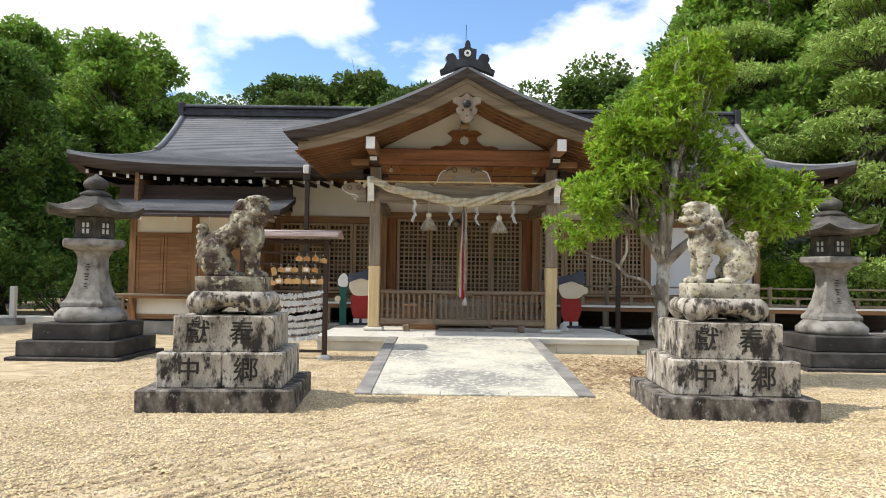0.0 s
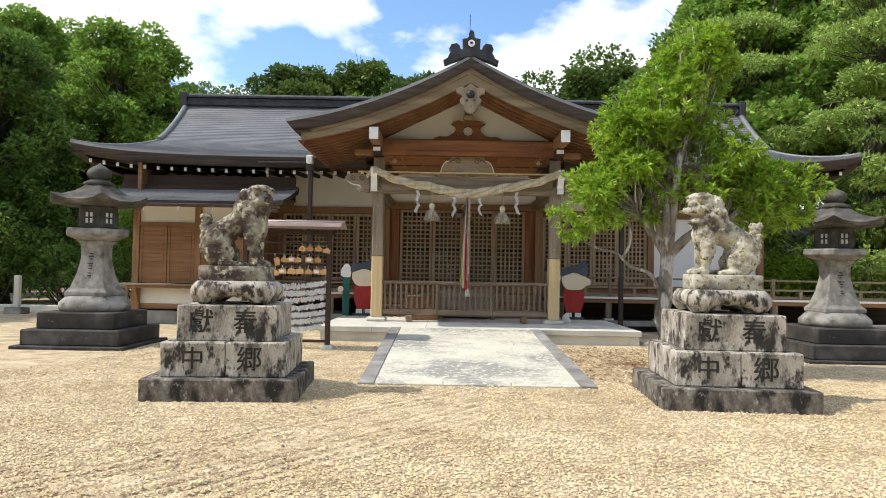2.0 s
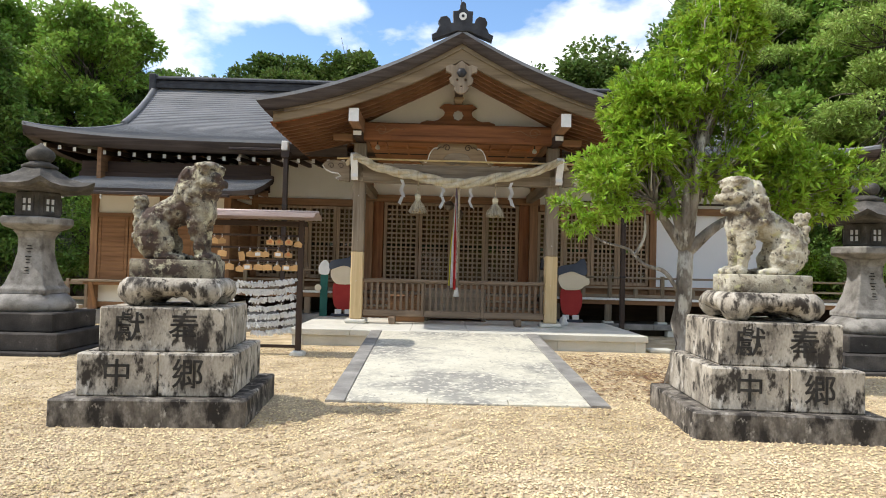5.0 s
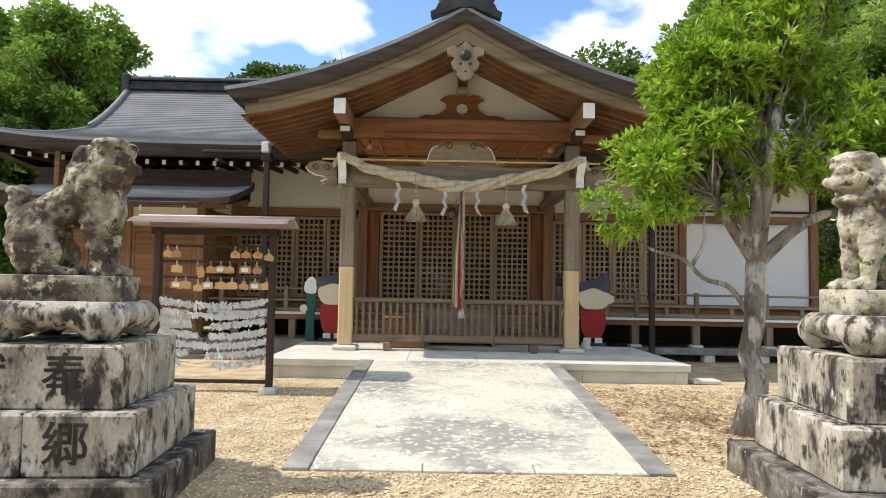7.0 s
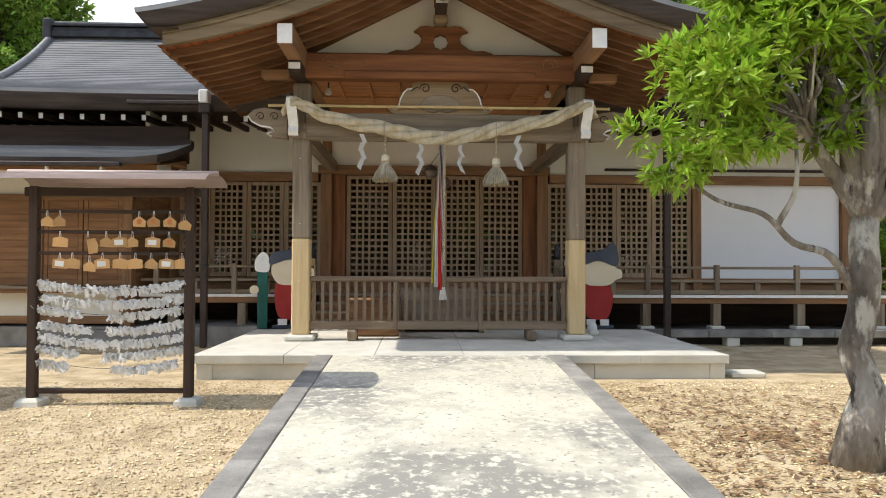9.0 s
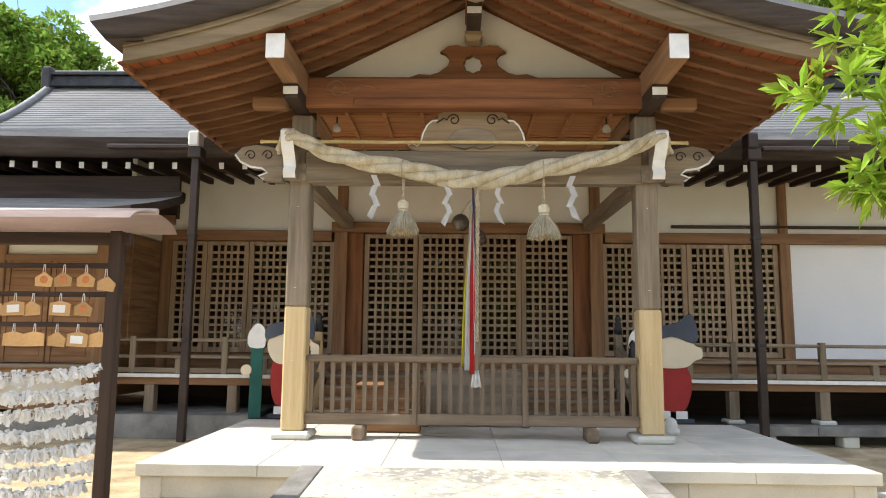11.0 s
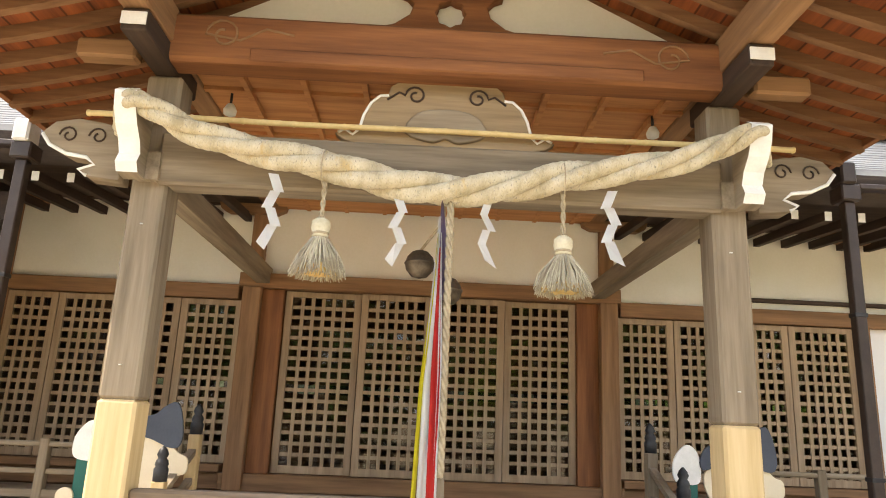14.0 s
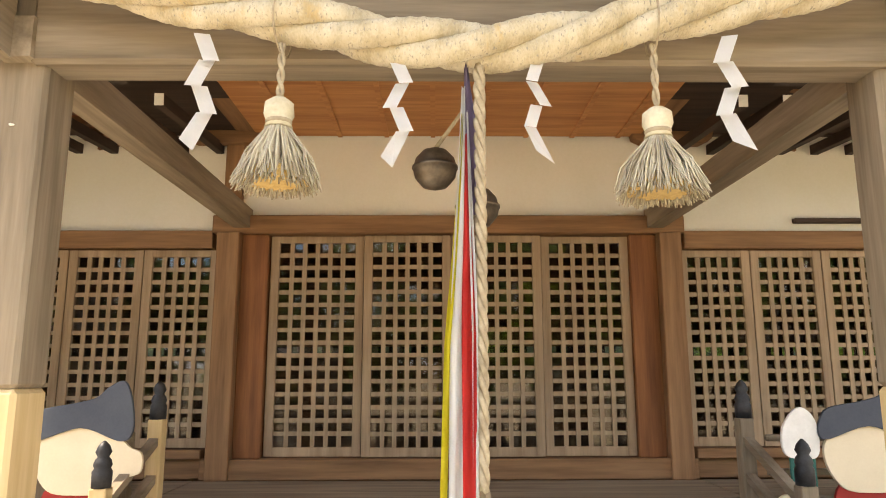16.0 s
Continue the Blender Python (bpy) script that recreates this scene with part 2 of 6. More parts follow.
PALE = {a: wood("new_pale_wood_" + a, (0.50, 0.35, 0.17), (0.70, 0.54, 0.31), a) for a in "xyz"}
FENCE = {a: wood("fence_wood_" + a, (0.135, 0.096, 0.064), (0.29, 0.215, 0.15), a, rough=0.85) for a in "xyz"}
RAFTER = wood("rafter_wood", (0.135, 0.064, 0.03), (0.275, 0.145, 0.072), "x")
BARGE = wood("bargeboard_wood", (0.12, 0.084, 0.047), (0.265, 0.195, 0.115), "x", scale=3)
CEIL = wood("ceiling_wood", (0.36, 0.15, 0.06), (0.60, 0.29, 0.12), "x")
CARVE = wood("carved_wood", (0.20, 0.135, 0.075), (0.36, 0.26, 0.155), "x", scale=6)
SOFFIT = wood("soffit_boards", (0.12, 0.032, 0.011), (0.32, 0.092, 0.027), "y", bands=(0, 0.19, 0.35))
SHUTTER = wood("shutter_boards", (0.17, 0.082, 0.036), (0.33, 0.175, 0.082), "x")
LATTICE = wood("lattice_wood", (0.25, 0.172, 0.107), (0.46, 0.335, 0.218), "z")
EMA = material("plaque_wood", [(0.3, (0.48, 0.27, 0.10)), (0.7, (0.66, 0.42, 0.20))], scale=6, rough=0.7, bump=0.15, piece=0.25)
STRAW = material("rope_straw", [(0.3, (0.40, 0.33, 0.21)), (0.5, (0.55, 0.475, 0.335)), (0.75, (0.66, 0.60, 0.47))], scale=6, fine=70, rough=0.9, bump=1.0, bump_size=0.012,
                 stretch=(1.6, 1, 0.8), spots=[((0.52, 0.36, 0.15), 5, 0.58, 0.72), ((0.30, 0.27, 0.22), 55, 0.56, 0.64)])
STRAW_FINE = material("tassel_straw", [(0.3, (0.383, 0.323, 0.221)), (0.7, (0.561, 0.510, 0.391))], scale=7, rough=0.9, bump=0.3, island=0.25)
STRAW_TIP = material("tassel_tip", [(0.3, (0.52, 0.34, 0.12)), (0.7, (0.66, 0.47, 0.2))], scale=30, fine=120, rough=0.9, bump=1.0)
BAMBOO = material("bamboo", [(0.3, (0.55, 0.40, 0.18)), (0.7, (0.70, 0.55, 0.28))], scale=5, rough=0.45, bump=0.1)
HEMP = material("hemp_rope", [(0.3, (0.30, 0.24, 0.16)), (0.7, (0.48, 0.40, 0.28))], scale=20, rough=0.95, bump=0.6)
BARK = material("bark", [(0.3, (0.10, 0.085, 0.07)), (0.5, (0.23, 0.20, 0.165)), (0.75, (0.40, 0.37, 0.32))], scale=4, fine=30, rough=0.95, bump=1.0, bump_size=0.03, stretch=(1, 1, 0.35),
                spots=[((0.52, 0.50, 0.44), 6, 0.52, 0.60), ((0.06, 0.05, 0.04), 9, 0.56, 0.64)])
BARK_DARK = material("bark_dark", [(0.3, (0.05, 0.04, 0.03)), (0.7, (0.14, 0.115, 0.09))], scale=3, fine=20, rough=0.95, bump=1.0, bump_size=0.04, stretch=(1, 1, 0.3))
LEAF_BRIGHT = material("leaf_bright", [(0.3, (0.21, 0.34, 0.03)), (0.55, (0.33, 0.49, 0.05)), (0.8, (0.45, 0.60, 0.09))], scale=1.2, rough=0.4, bump=0, island=0.35, translucent=0.42, spec=0.5)
LEAF_MID = material("leaf_mid", [(0.3, (0.15, 0.25, 0.045)), (0.55, (0.26, 0.40, 0.07)), (0.8, (0.37, 0.50, 0.10))], scale=0.35, rough=0.5, bump=0, island=0.4, translucent=0.4)
LEAF_DARK = material("leaf_dark", [(0.3, (0.085, 0.16, 0.033)), (0.55, (0.15, 0.255, 0.05)), (0.8, (0.23, 0.34, 0.07))], scale=0.4, rough=0.5, bump=0, island=0.4, translucent=0.35)
LEAF_PINE = material("leaf_pine", [(0.3, (0.24, 0.34, 0.085)), (0.55, (0.36, 0.48, 0.12)), (0.8, (0.48, 0.60, 0.18))], scale=0.5, rough=0.55, bump=0, island=0.35, translucent=0.22)
LEAF_FAR = material("leaf_far", [(0.3, (0.075, 0.125, 0.028)), (0.55, (0.125, 0.19, 0.042)), (0.8, (0.20, 0.27, 0.06))], scale=0.25, rough=0.55, bump=0, island=0.4, translucent=0.3)
LITTER = material("dry_leaf", [(0.3, (0.17, 0.10, 0.05)), (0.7, (0.34, 0.22, 0.12))], scale=3, rough=0.85, bump=0, island=0.5)
RED_CLOTH = material("red_cloth", [(0.3, (0.62, 0.035, 0.03)), (0.7, (0.74, 0.06, 0.05))], scale=5, fine=140, rough=0.75, bump=0.15, translucent=0.15)
WHITE_CLOTH = material("white_cloth", [(0.3, (0.78, 0.77, 0.75)), (0.7, (0.85, 0.84, 0.82))], scale=5, fine=140, rough=0.8, bump=0.15, translucent=0.15)
YELLOW_CLOTH = material("yellow_cloth", [(0.3, (0.70, 0.60, 0.03)), (0.7, (0.80, 0.70, 0.06))], scale=5, fine=140, rough=0.75, bump=0.15, translucent=0.15)
PURPLE_CLOTH = material("purple_cloth", [(0.3, (0.17, 0.12, 0.20)), (0.7, (0.25, 0.19, 0.29))], scale=5, fine=140, rough=0.75, bump=0.15)
PAINT_NAVY = material("paint_navy", [(0.3, (0.05, 0.06, 0.085)), (0.7, (0.075, 0.088, 0.115))], scale=3, rough=0.6, bump=0.05)
PAINT_SKIN = material("paint_cream", [(0.3, (0.70, 0.60, 0.43)), (0.7, (0.77, 0.67, 0.50))], scale=3, rough=0.6, bump=0.05)
PAINT_RED = material("paint_red", [(0.3, (0.30, 0.022, 0.02)), (0.7, (0.38, 0.035, 0.03))], scale=3, rough=0.6, bump=0.05)
PAINT_GREEN = material("paint_green", [(0.3, (0.012, 0.085, 0.07)), (0.7, (0.02, 0.12, 0.10))], scale=3, rough=0.6, bump=0.05)
FLOOR_DARK = material("underfloor_dark", [(0.3, (0.05, 0.042, 0.034)), (0.7, (0.10, 0.085, 0.07))], scale=2, rough=0.95, bump=0.3)
GLASS = bpy.data.materials.new("window_glass")
GLASS.use_nodes = True
_g = GLASS.node_tree
_gl, _tr, _mx, _fr = (_g.nodes.new("ShaderNodeBsdfGlossy"), _g.nodes.new("ShaderNodeBsdfTransparent"), _g.nodes.new("ShaderNodeMixShader"), _g.nodes.new("ShaderNodeFresnel"))
_gl.inputs["Roughness"].default_value = 0.02
_tr.inputs[0].default_value = (0.88, 0.9, 0.88, 1)
_g.links.new(_fr.outputs[0], _mx.inputs[0]), _g.links.new(_tr.outputs[0], _mx.inputs[1]), _g.links.new(_gl.outputs[0], _mx.inputs[2])
_g.links.new(_mx.outputs[0], _g.nodes["Material Output"].inputs[0])

# ---------------------------------------------------------------- building helpers
CX = 0.47


def thing(name, label, category, at=(0, 0, 0), group="", kind=""):
    e = new(name)
    e.empty_display_size = 0.2
    e.location = at
    return tagged(e, label, category, group, kind)


def base_of(parent):
    m = Matrix.Translation(parent.location) @ parent.rotation_euler.to_matrix().to_4x4()
    return (base_of(parent.parent) @ parent.matrix_parent_inverse @ m) if parent.parent else m


def hang(ob, parent):
    ob.parent = parent
    ob.matrix_parent_inverse = base_of(parent).inverted()
    return ob


def mesh_of(name, bm, mats, smooth=False):
    me = bpy.data.meshes.new(name)
    bm.normal_update()
    bm.to_mesh(me)
    bm.free()
    for m in (mats if isinstance(mats, (list, tuple)) else [mats]):
        me.materials.append(m)
    if smooth:
        me.shade_smooth()
    return me


def part(name, bm, mat, parent=None, label="", smooth=False, **tags):
    """One mesh object, in world coordinates, under a thing or a part."""
    me = bm if isinstance(bm, bpy.types.Mesh) else mesh_of(name, bm, mat, smooth)
    ob = new(name, me)
    if parent is not None:
        hang(ob, parent)
    return tagged(ob, label, **tags)


def add_box(bm, x0, x1, y0, y1, z0, z1, bevel=0.0, mi=0, m=None):
    r = bmesh.ops.create_cube(bm, size=1.0)
    vs = r["verts"]
    for v in vs:
        v.co = Vector(((x0 + x1) / 2 + v.co.x * (x1 - x0), (y0 + y1) / 2 + v.co.y * (y1 - y0), (z0 + z1) / 2 + v.co.z * (z1 - z0)))
    fs = {f for v in vs for f in v.link_faces}
    for f in fs:
        f.material_index = mi
    if bevel:
        es = list({e for v in vs for e in v.link_edges})
        out = bmesh.ops.bevel(bm, geom=es, offset=bevel, segments=1, affect="EDGES")
        vs = list({v for f in out["faces"] for v in f.verts} | {v for v in vs if v.is_valid})
    if m is not None:
        bmesh.ops.transform(bm, matrix=m, verts=[v for v in vs if v.is_valid])
    return vs


def box(name, dims, mat, parent=None, bevel=0.008, label="", m=None, **tags):
    bm = bmesh.new()
    add_box(bm, *dims, bevel=bevel, m=m)
    return part(name, bm, mat, parent, label, **tags)


def add_tube(bm, pts, radii, sides=8, caps=True, mi=0):
    pts = [Vector(p) for p in pts]
    if not hasattr(radii, "__len__"):
        radii = [radii] * len(pts)
    rings, ref = [], None
    for i, p in enumerate(pts):
        d = (pts[min(i + 1, len(pts) - 1)] - pts[max(i - 1, 0)]).normalized()
        if ref is None:
            ref = d.orthogonal().normalized()
        u = (ref - d * ref.dot(d)).normalized()
        ref = u
        w = d.cross(u)
        rings.append([bm.verts.new(p + (u * math.cos(a) + w * math.sin(a)) * radii[i]) for a in [2 * math.pi * k / sides for k in range(sides)]])
    for a, b in zip(rings, rings[1:]):
        for k in range(sides):
            f = bm.faces.new((a[k], a[(k + 1) % sides], b[(k + 1) % sides], b[k]))
            f.smooth, f.material_index = True, mi
    if caps:
        for ring, rev in ((rings[0], True), (rings[-1], False)):
            f = bm.faces.new(ring[::-1] if rev else ring)
            f.material_index = mi


def tube(name, pts, radii, mat, parent=None, sides=8, label="", **tags):
    bm = bmesh.new()
    add_tube(bm, pts, radii, sides)
    return part(name, bm, mat, parent, label, **tags)


def add_lathe(bm, profile, at, sides=16, turn=0.0, square=1.0, mi=0, smooth=True):
    """Rings of (radius, height) round a vertical axis; sides 4 or 6 give square or hexagonal bodies."""
    rings = []
    for r, z in profile:
        rings.append([bm.verts.new((at[0] + r * math.cos(turn + 2 * math.pi * k / sides), at[1] + r * square * math.sin(turn + 2 * math.pi * k / sides), at[2] + z)) for k in range(sides)])
    for a, b in zip(rings, rings[1:]):
        for k in range(sides):
            f = bm.faces.new((a[k], a[(k + 1) % sides], b[(k + 1) % sides], b[k]))
            f.smooth, f.material_index = smooth, mi
    bm.faces.new(rings[0][::-1]).material_index = mi
    bm.faces.new(rings[-1]).material_index = mi


def lathe(name, profile, at, mat, parent=None, sides=16, turn=0.0, label="", smooth=True, bevel=0.0, **tags):
    bm = bmesh.new()
    add_lathe(bm, profile, at, sides, turn, smooth=smooth)
    if bevel:
        bmesh.ops.bevel(bm, geom=list(bm.edges), offset=bevel, segments=1, affect="EDGES")
    return part(name, bm, mat, parent, label, **tags)


def curve_mesh(name, splines, thick, mat, bevel=0.004):
    """A flat plate in the xz plane from closed outlines (later ones cut holes), thick along y."""
    cu = bpy.data.curves.new(name, "CURVE")
    cu.dimensions, cu.fill_mode, cu.extrude, cu.bevel_depth = "2D", "BOTH", thick / 2, bevel
    for s in splines:
        sp = cu.splines.new("POLY")
        sp.points.add(len(s) - 1)
        for p, (x, z) in zip(sp.points, s):
            p.co = (x, z, 0, 1)
        sp.use_cyclic_u = True
    return baked(name, cu, mat)


def baked(name, cu, mat):
    tmp = bpy.data.objects.new(name, cu)
    scene.collection.objects.link(tmp)
    dg = bpy.context.evaluated_depsgraph_get()
    me = bpy.data.meshes.new_from_object(tmp.evaluated_get(dg))
    bpy.data.objects.remove(tmp)
    bpy.data.curves.remove(cu)
    me.transform(Matrix.Rotation(radians(90), 4, "X"))
    me.materials.clear()
    me.materials.append(mat)
    return me


def plate(name, splines, thick, at, mat, parent=None, label="", bevel=0.004, **tags):
    me = curve_mesh(name, splines, thick, mat, bevel)
    me.transform(Matrix.Translation(at))
    return part(name, me, mat, parent, label, **tags)


def letters(text, size, at, mat, parent, rz=0.0, label=""):
    cu = bpy.data.curves.new("carved_letter", "FONT")
    cu.body, cu.size, cu.align_x, cu.align_y, cu.extrude, cu.offset = text, size, "CENTER", "CENTER", 0.004, 0.0025
    me = baked("carved_letter", cu, mat)
    me.transform(pose(*at, 0, 0, rz))
    return part("carved_letter", me, mat, parent, label)


def spline(points, n=8):
    """Smooth closed outline through a few points."""
    out, k = [], len(points)
    for i in range(k):
        p0, p1, p2, p3 = (Vector(points[(i + j - 1) % k]) for j in range(4))
        for s in range(n):
            t = s / n
            q = 0.5 * ((2 * p1) + (p2 - p0) * t + (2 * p0 - 5 * p1 + 4 * p2 - p3) * t * t + (3 * p1 - p0 - 3 * p2 + p3) * t ** 3)
            out.append((q.x, q.y))
    return out


def open_spline(points, n=6):
    pts, out = [Vector(p) for p in points], []
    pts = [2 * pts[0] - pts[1], *pts, 2 * pts[-1] - pts[-2]]
    for i in range(1, len(pts) - 2):
        p0, p1, p2, p3 = pts[i - 1:i + 3]
        for s in range(n):
            t = s / n
            out.append(0.5 * ((2 * p1) + (p2 - p0) * t + (2 * p0 - 5 * p1 + 4 * p2 - p3) * t * t + (3 * p1 - p0 - 3 * p2 + p3) * t ** 3))
    return out + [pts[-2]]


def circle(cx, cz, r, n=20, lobes=0, depth=0.0):
    return [(cx + (r + depth * math.cos(lobes * a)) * math.cos(a), cz + (r + depth * math.cos(lobes * a)) * math.sin(a)) for a in [2 * math.pi * k / n for k in range(n)]]


def mirror(outline, cx):
    """Closed outline from its right half, listed from bottom to top as offsets from the axis."""
    return [(cx + x, z) for x, z in outline] + [(cx - x, z) for x, z in outline[::-1] if x > 1e-6]


def sheet(bm, rows, mi=0, smooth=True):
    vs = [[bm.verts.new(p) for p in r] for r in rows]
    for a, b in zip(vs, vs[1:]):
        for i in range(len(a) - 1):
            f = bm.faces.new((a[i], a[i + 1], b[i + 1], b[i]))
            f.smooth, f.material_index = smooth, mi
    return vs


def fused(name, blobs, mat, voxel=0.016, rough=0.008, seed=0):
    """One carved body: ellipsoids (centre, radii, tilt in degrees about y then z) fused into one skin and roughened."""
    bm = bmesh.new()
    for c, r, *turn in blobs:
        ry, rz = turn if turn else (0, 0)
        bmesh.ops.create_icosphere(bm, subdivisions=2, radius=1.0, matrix=pose(*c, 0, ry, rz) @ Matrix.Diagonal((*r, 1)))
    tmp = bpy.data.objects.new(name, mesh_of(name, bm, mat))
    scene.collection.objects.link(tmp)
    rm = tmp.modifiers.new("skin", "REMESH")
    rm.mode, rm.voxel_size = "VOXEL", voxel
    me = bpy.data.meshes.new_from_object(tmp.evaluated_get(bpy.context.evaluated_depsgraph_get()))
    bpy.data.objects.remove(tmp)
    off = Vector((seed * 3.1, seed * 1.7, 0))
    for v in me.vertices:
        v.co += v.normal * (noise.noise(v.co * 14 + off) * rough + noise.noise(v.co * 38 + off) * rough * 0.6)
    me.materials.clear()
    me.materials.append(mat)
    me.shade_smooth()
    return me


def leaves(name, rng, centres, radii, count, length, width, mat, parent=None, label="", squash=0.75, whorl=0, droop=0.0, **tags):
    """Many small folded leaves round clump centres: uneven clumps, denser near their skins."""
    centres, radii = np.asarray(centres, float), np.asarray(radii, float)
    tips = count // max(1, whorl)
    which = rng.choice(len(centres), tips, p=radii ** 2 / np.sum(radii ** 2))
    d = rng.normal(size=(tips, 3))
    d /= np.linalg.norm(d, axis=1)[:, None]
    rad = radii[which] * rng.uniform(0.35, 1.08, tips) ** 0.6
    pos = centres[which] + d * rad[:, None] * np.array([1, 1, squash])
    out = d.copy()
    out[:, 2] = out[:, 2] * 0.6 + 0.25 - droop
    if whorl:
        pos, out = np.repeat(pos, whorl, 0), np.repeat(out, whorl, 0)
    n = len(pos)
    way = out + rng.normal(size=(n, 3)) * (0.75 if whorl else 0.6)
    way /= np.linalg.norm(way, axis=1)[:, None]
    side = np.cross(way, rng.normal(size=(n, 3)) * 0.5 + np.array([0, 0, 1.0]))
    side /= np.linalg.norm(side, axis=1)[:, None] + 1e-9
    nrm = np.cross(side, way)
    ln, wd = length * rng.uniform(0.6, 1.25, n)[:, None], width * rng.uniform(0.7, 1.2, n)[:, None]
    a, mid, tip = pos, pos + way * ln * 0.5 - nrm * wd * 0.15, pos + way * ln - np.array([0, 0, 1.0]) * ln * 0.12
    v = np.stack([a, mid + side * wd + nrm * wd * 0.3, tip, mid - side * wd + nrm * wd * 0.3], 1).reshape(-1, 3)
    idx = np.arange(n)[:, None] * 4
    faces = np.concatenate([idx + np.array([0, 1, 2]), idx + np.array([0, 2, 3])])
    me = bpy.data.meshes.new(name)
    me.from_pydata(v.tolist(), [], faces.tolist())
    me.materials.append(mat)
    me.update()
    return part(name, me, mat, parent, label, **tags)

# ---------------------------------------------------------------- ground, path, platform
bm = bmesh.new()
sheet(bm, [[(x, y, 0.0) for x in (-400, -40, -12, 0, 12, 40, 400)] for y in (-400, -40, -5, 8, 20, 45, 400)], smooth=False)
tagged(part("ground", bm, GRAVEL), "pale tan raked gravel courtyard", "ground", kind="structure")


def ramp_z(y):
    return 0.02 + 0.285 * min(1.0, max(0.0, (y - 9.1) / 5.4))


def ramp_slab(name, x0, x1, y0, y1, mat, parent, lift=0.0, gap=0.004):
    bm = bmesh.new()
    vs = add_box(bm, x0 + gap, x1 - gap, y0 + gap, y1 - gap, 0, 1)
    for v in vs:
        v.co.z = ramp_z(v.co.y) + lift if v.co.z > 0.5 else -0.1
    if gap > 0.002:
        bmesh.ops.bevel(bm, geom=[e for e in bm.edges if all(v.co.z > -0.05 for v in e.verts)], offset=0.008, segments=1, affect="EDGES")
    return part(name, bm, mat, parent)


path = thing("pavement_path", "pale worn concrete ramp with grey stone kerbs", "path", (CX, 9.1, 0), kind="structure")
PY0, PY1, PL, PR = 9.08, 14.56, -1.13, 2.02
for i in range(3):
    h = (PY1 - PY0 - 0.2) / 3
    ramp_slab("slab", PL + 0.22, PR - 0.22, PY0 + 0.2 + i * h, PY0 + 0.2 + (i + 1) * h, CONCRETE, path, gap=0.0006)
for side in (PL, PR - 0.22):
    for i in range(7):
        h = (PY1 - PY0) / 7
        ramp_slab("kerb_stone", side, side + 0.22, PY0 + i * h, PY0 + (i + 1) * h, KERB, path, lift=0.012)
for i in range(3):
    w = (PR - PL - 0.44) / 3
    ramp_slab("kerb_stone", PL + 0.22 + i * w, PL + 0.22 + (i + 1) * w, PY0, PY0 + 0.2, CONCRETE, path, lift=0.004)

platform = thing("stone_platform", "pale dressed stone platform with overhanging slabs under the porch", "platform", (CX, 16, 0), kind="structure")
XL, XR, YF, YB, PZ = -2.66, 4.14, 14.56, 18.0, 0.31
for i in range(6):
    w = (XR - XL) / 6
    for j, (a, b) in enumerate(((YF, 15.5), (15.5, 16.7), (16.7, YB))):
        box("slab", (XL + i * w + 0.002, XL + (i + 1) * w - 0.002, a + 0.002, b - 0.002, 0.20, PZ), PLATFORM, platform, 0.006)
for i in range(4):
    w = (XR - XL - 0.1) / 4
    box("base_stone", (XL + 0.05 + i * w + 0.002, XL + 0.05 + (i + 1) * w - 0.002, YF + 0.06, YF + 0.3, -0.1, 0.198), PLATFORM, platform, 0.006)
for x in (XL + 0.04, XR - 0.24):
    box("end_stone", (x, x + 0.2, YF + 0.035, YB, -0.1, 0.196), PLATFORM, platform, 0.008)
box("base_core", (XL + 0.26, XR - 0.26, YF + 0.31, YB, -0.1, 0.19), PLATFORM, platform, 0)
sl = thing("stone_slab", "small flat grey stone slab beside the platform", "slab", (4.5, 14.75, 0))
box("slab", (4.2, 4.65, 14.62, 14.95, 0.0, 0.07), PLATFORM, sl, 0.015)

# ---------------------------------------------------------------- main hall
WY = 20.0
wall = thing("wall_north", "shrine hall front wall of white plaster and brown timber", "wall", (CX, WY, 0.9), kind="structure")
LX, RX = -4.9, 9.0
# plaster above the lintels
box("plaster", (LX, -1.8, WY + 0.05, WY + 0.2, 3.31, 4.5), PLASTER, wall, 0)
box("plaster", (-1.8, 2.75, WY + 0.05, WY + 0.2, 3.46, 4.5), PLASTER, wall, 0)
box("plaster", (2.75, RX, WY + 0.05, WY + 0.2, 3.31, 4.5), PLASTER, wall, 0)
box("white_panel", (5.97, 8.98, WY + 0.06, WY + 0.2, 1.1, 3.13), WHITE_BOARD, wall, 0, "blank white boarded wall panel")
box("lintel", (-1.9, 2.84, WY - 0.09, WY + 0.2, 3.28, 3.46), BROWN["x"], wall)
box("lintel", (LX, -1.9, WY - 0.05, WY + 0.2, 3.13, 3.31), BROWN["x"], wall)
box("lintel", (2.84, RX + 0.15, WY - 0.05, WY + 0.2, 3.13, 3.31), BROWN["x"], wall)
box("batten", (4.0, RX, WY - 0.03, WY + 0.04, 3.40, 3.45), DARK["x"], wall)
box("sill", (-1.9, 2.84, WY - 0.08, WY + 0.2, 0.9, 1.09), BROWN["x"], wall)
for x0, x1 in ((LX, -1.9), (2.84, RX)):
    box("sill", (x0, x1, WY - 0.06, WY + 0.2, 1.09, 1.18), BROWN["x"], wall)
    box("skirting_panel", (x0, min(x1, 5.96), WY + 0.02, WY + 0.2, 0.9, 1.09), BROWN["x"], wall)
box("skirting_panel", (5.97, RX, WY + 0.03, WY + 0.2, 0.9, 1.1), BROWN["x"], wall)
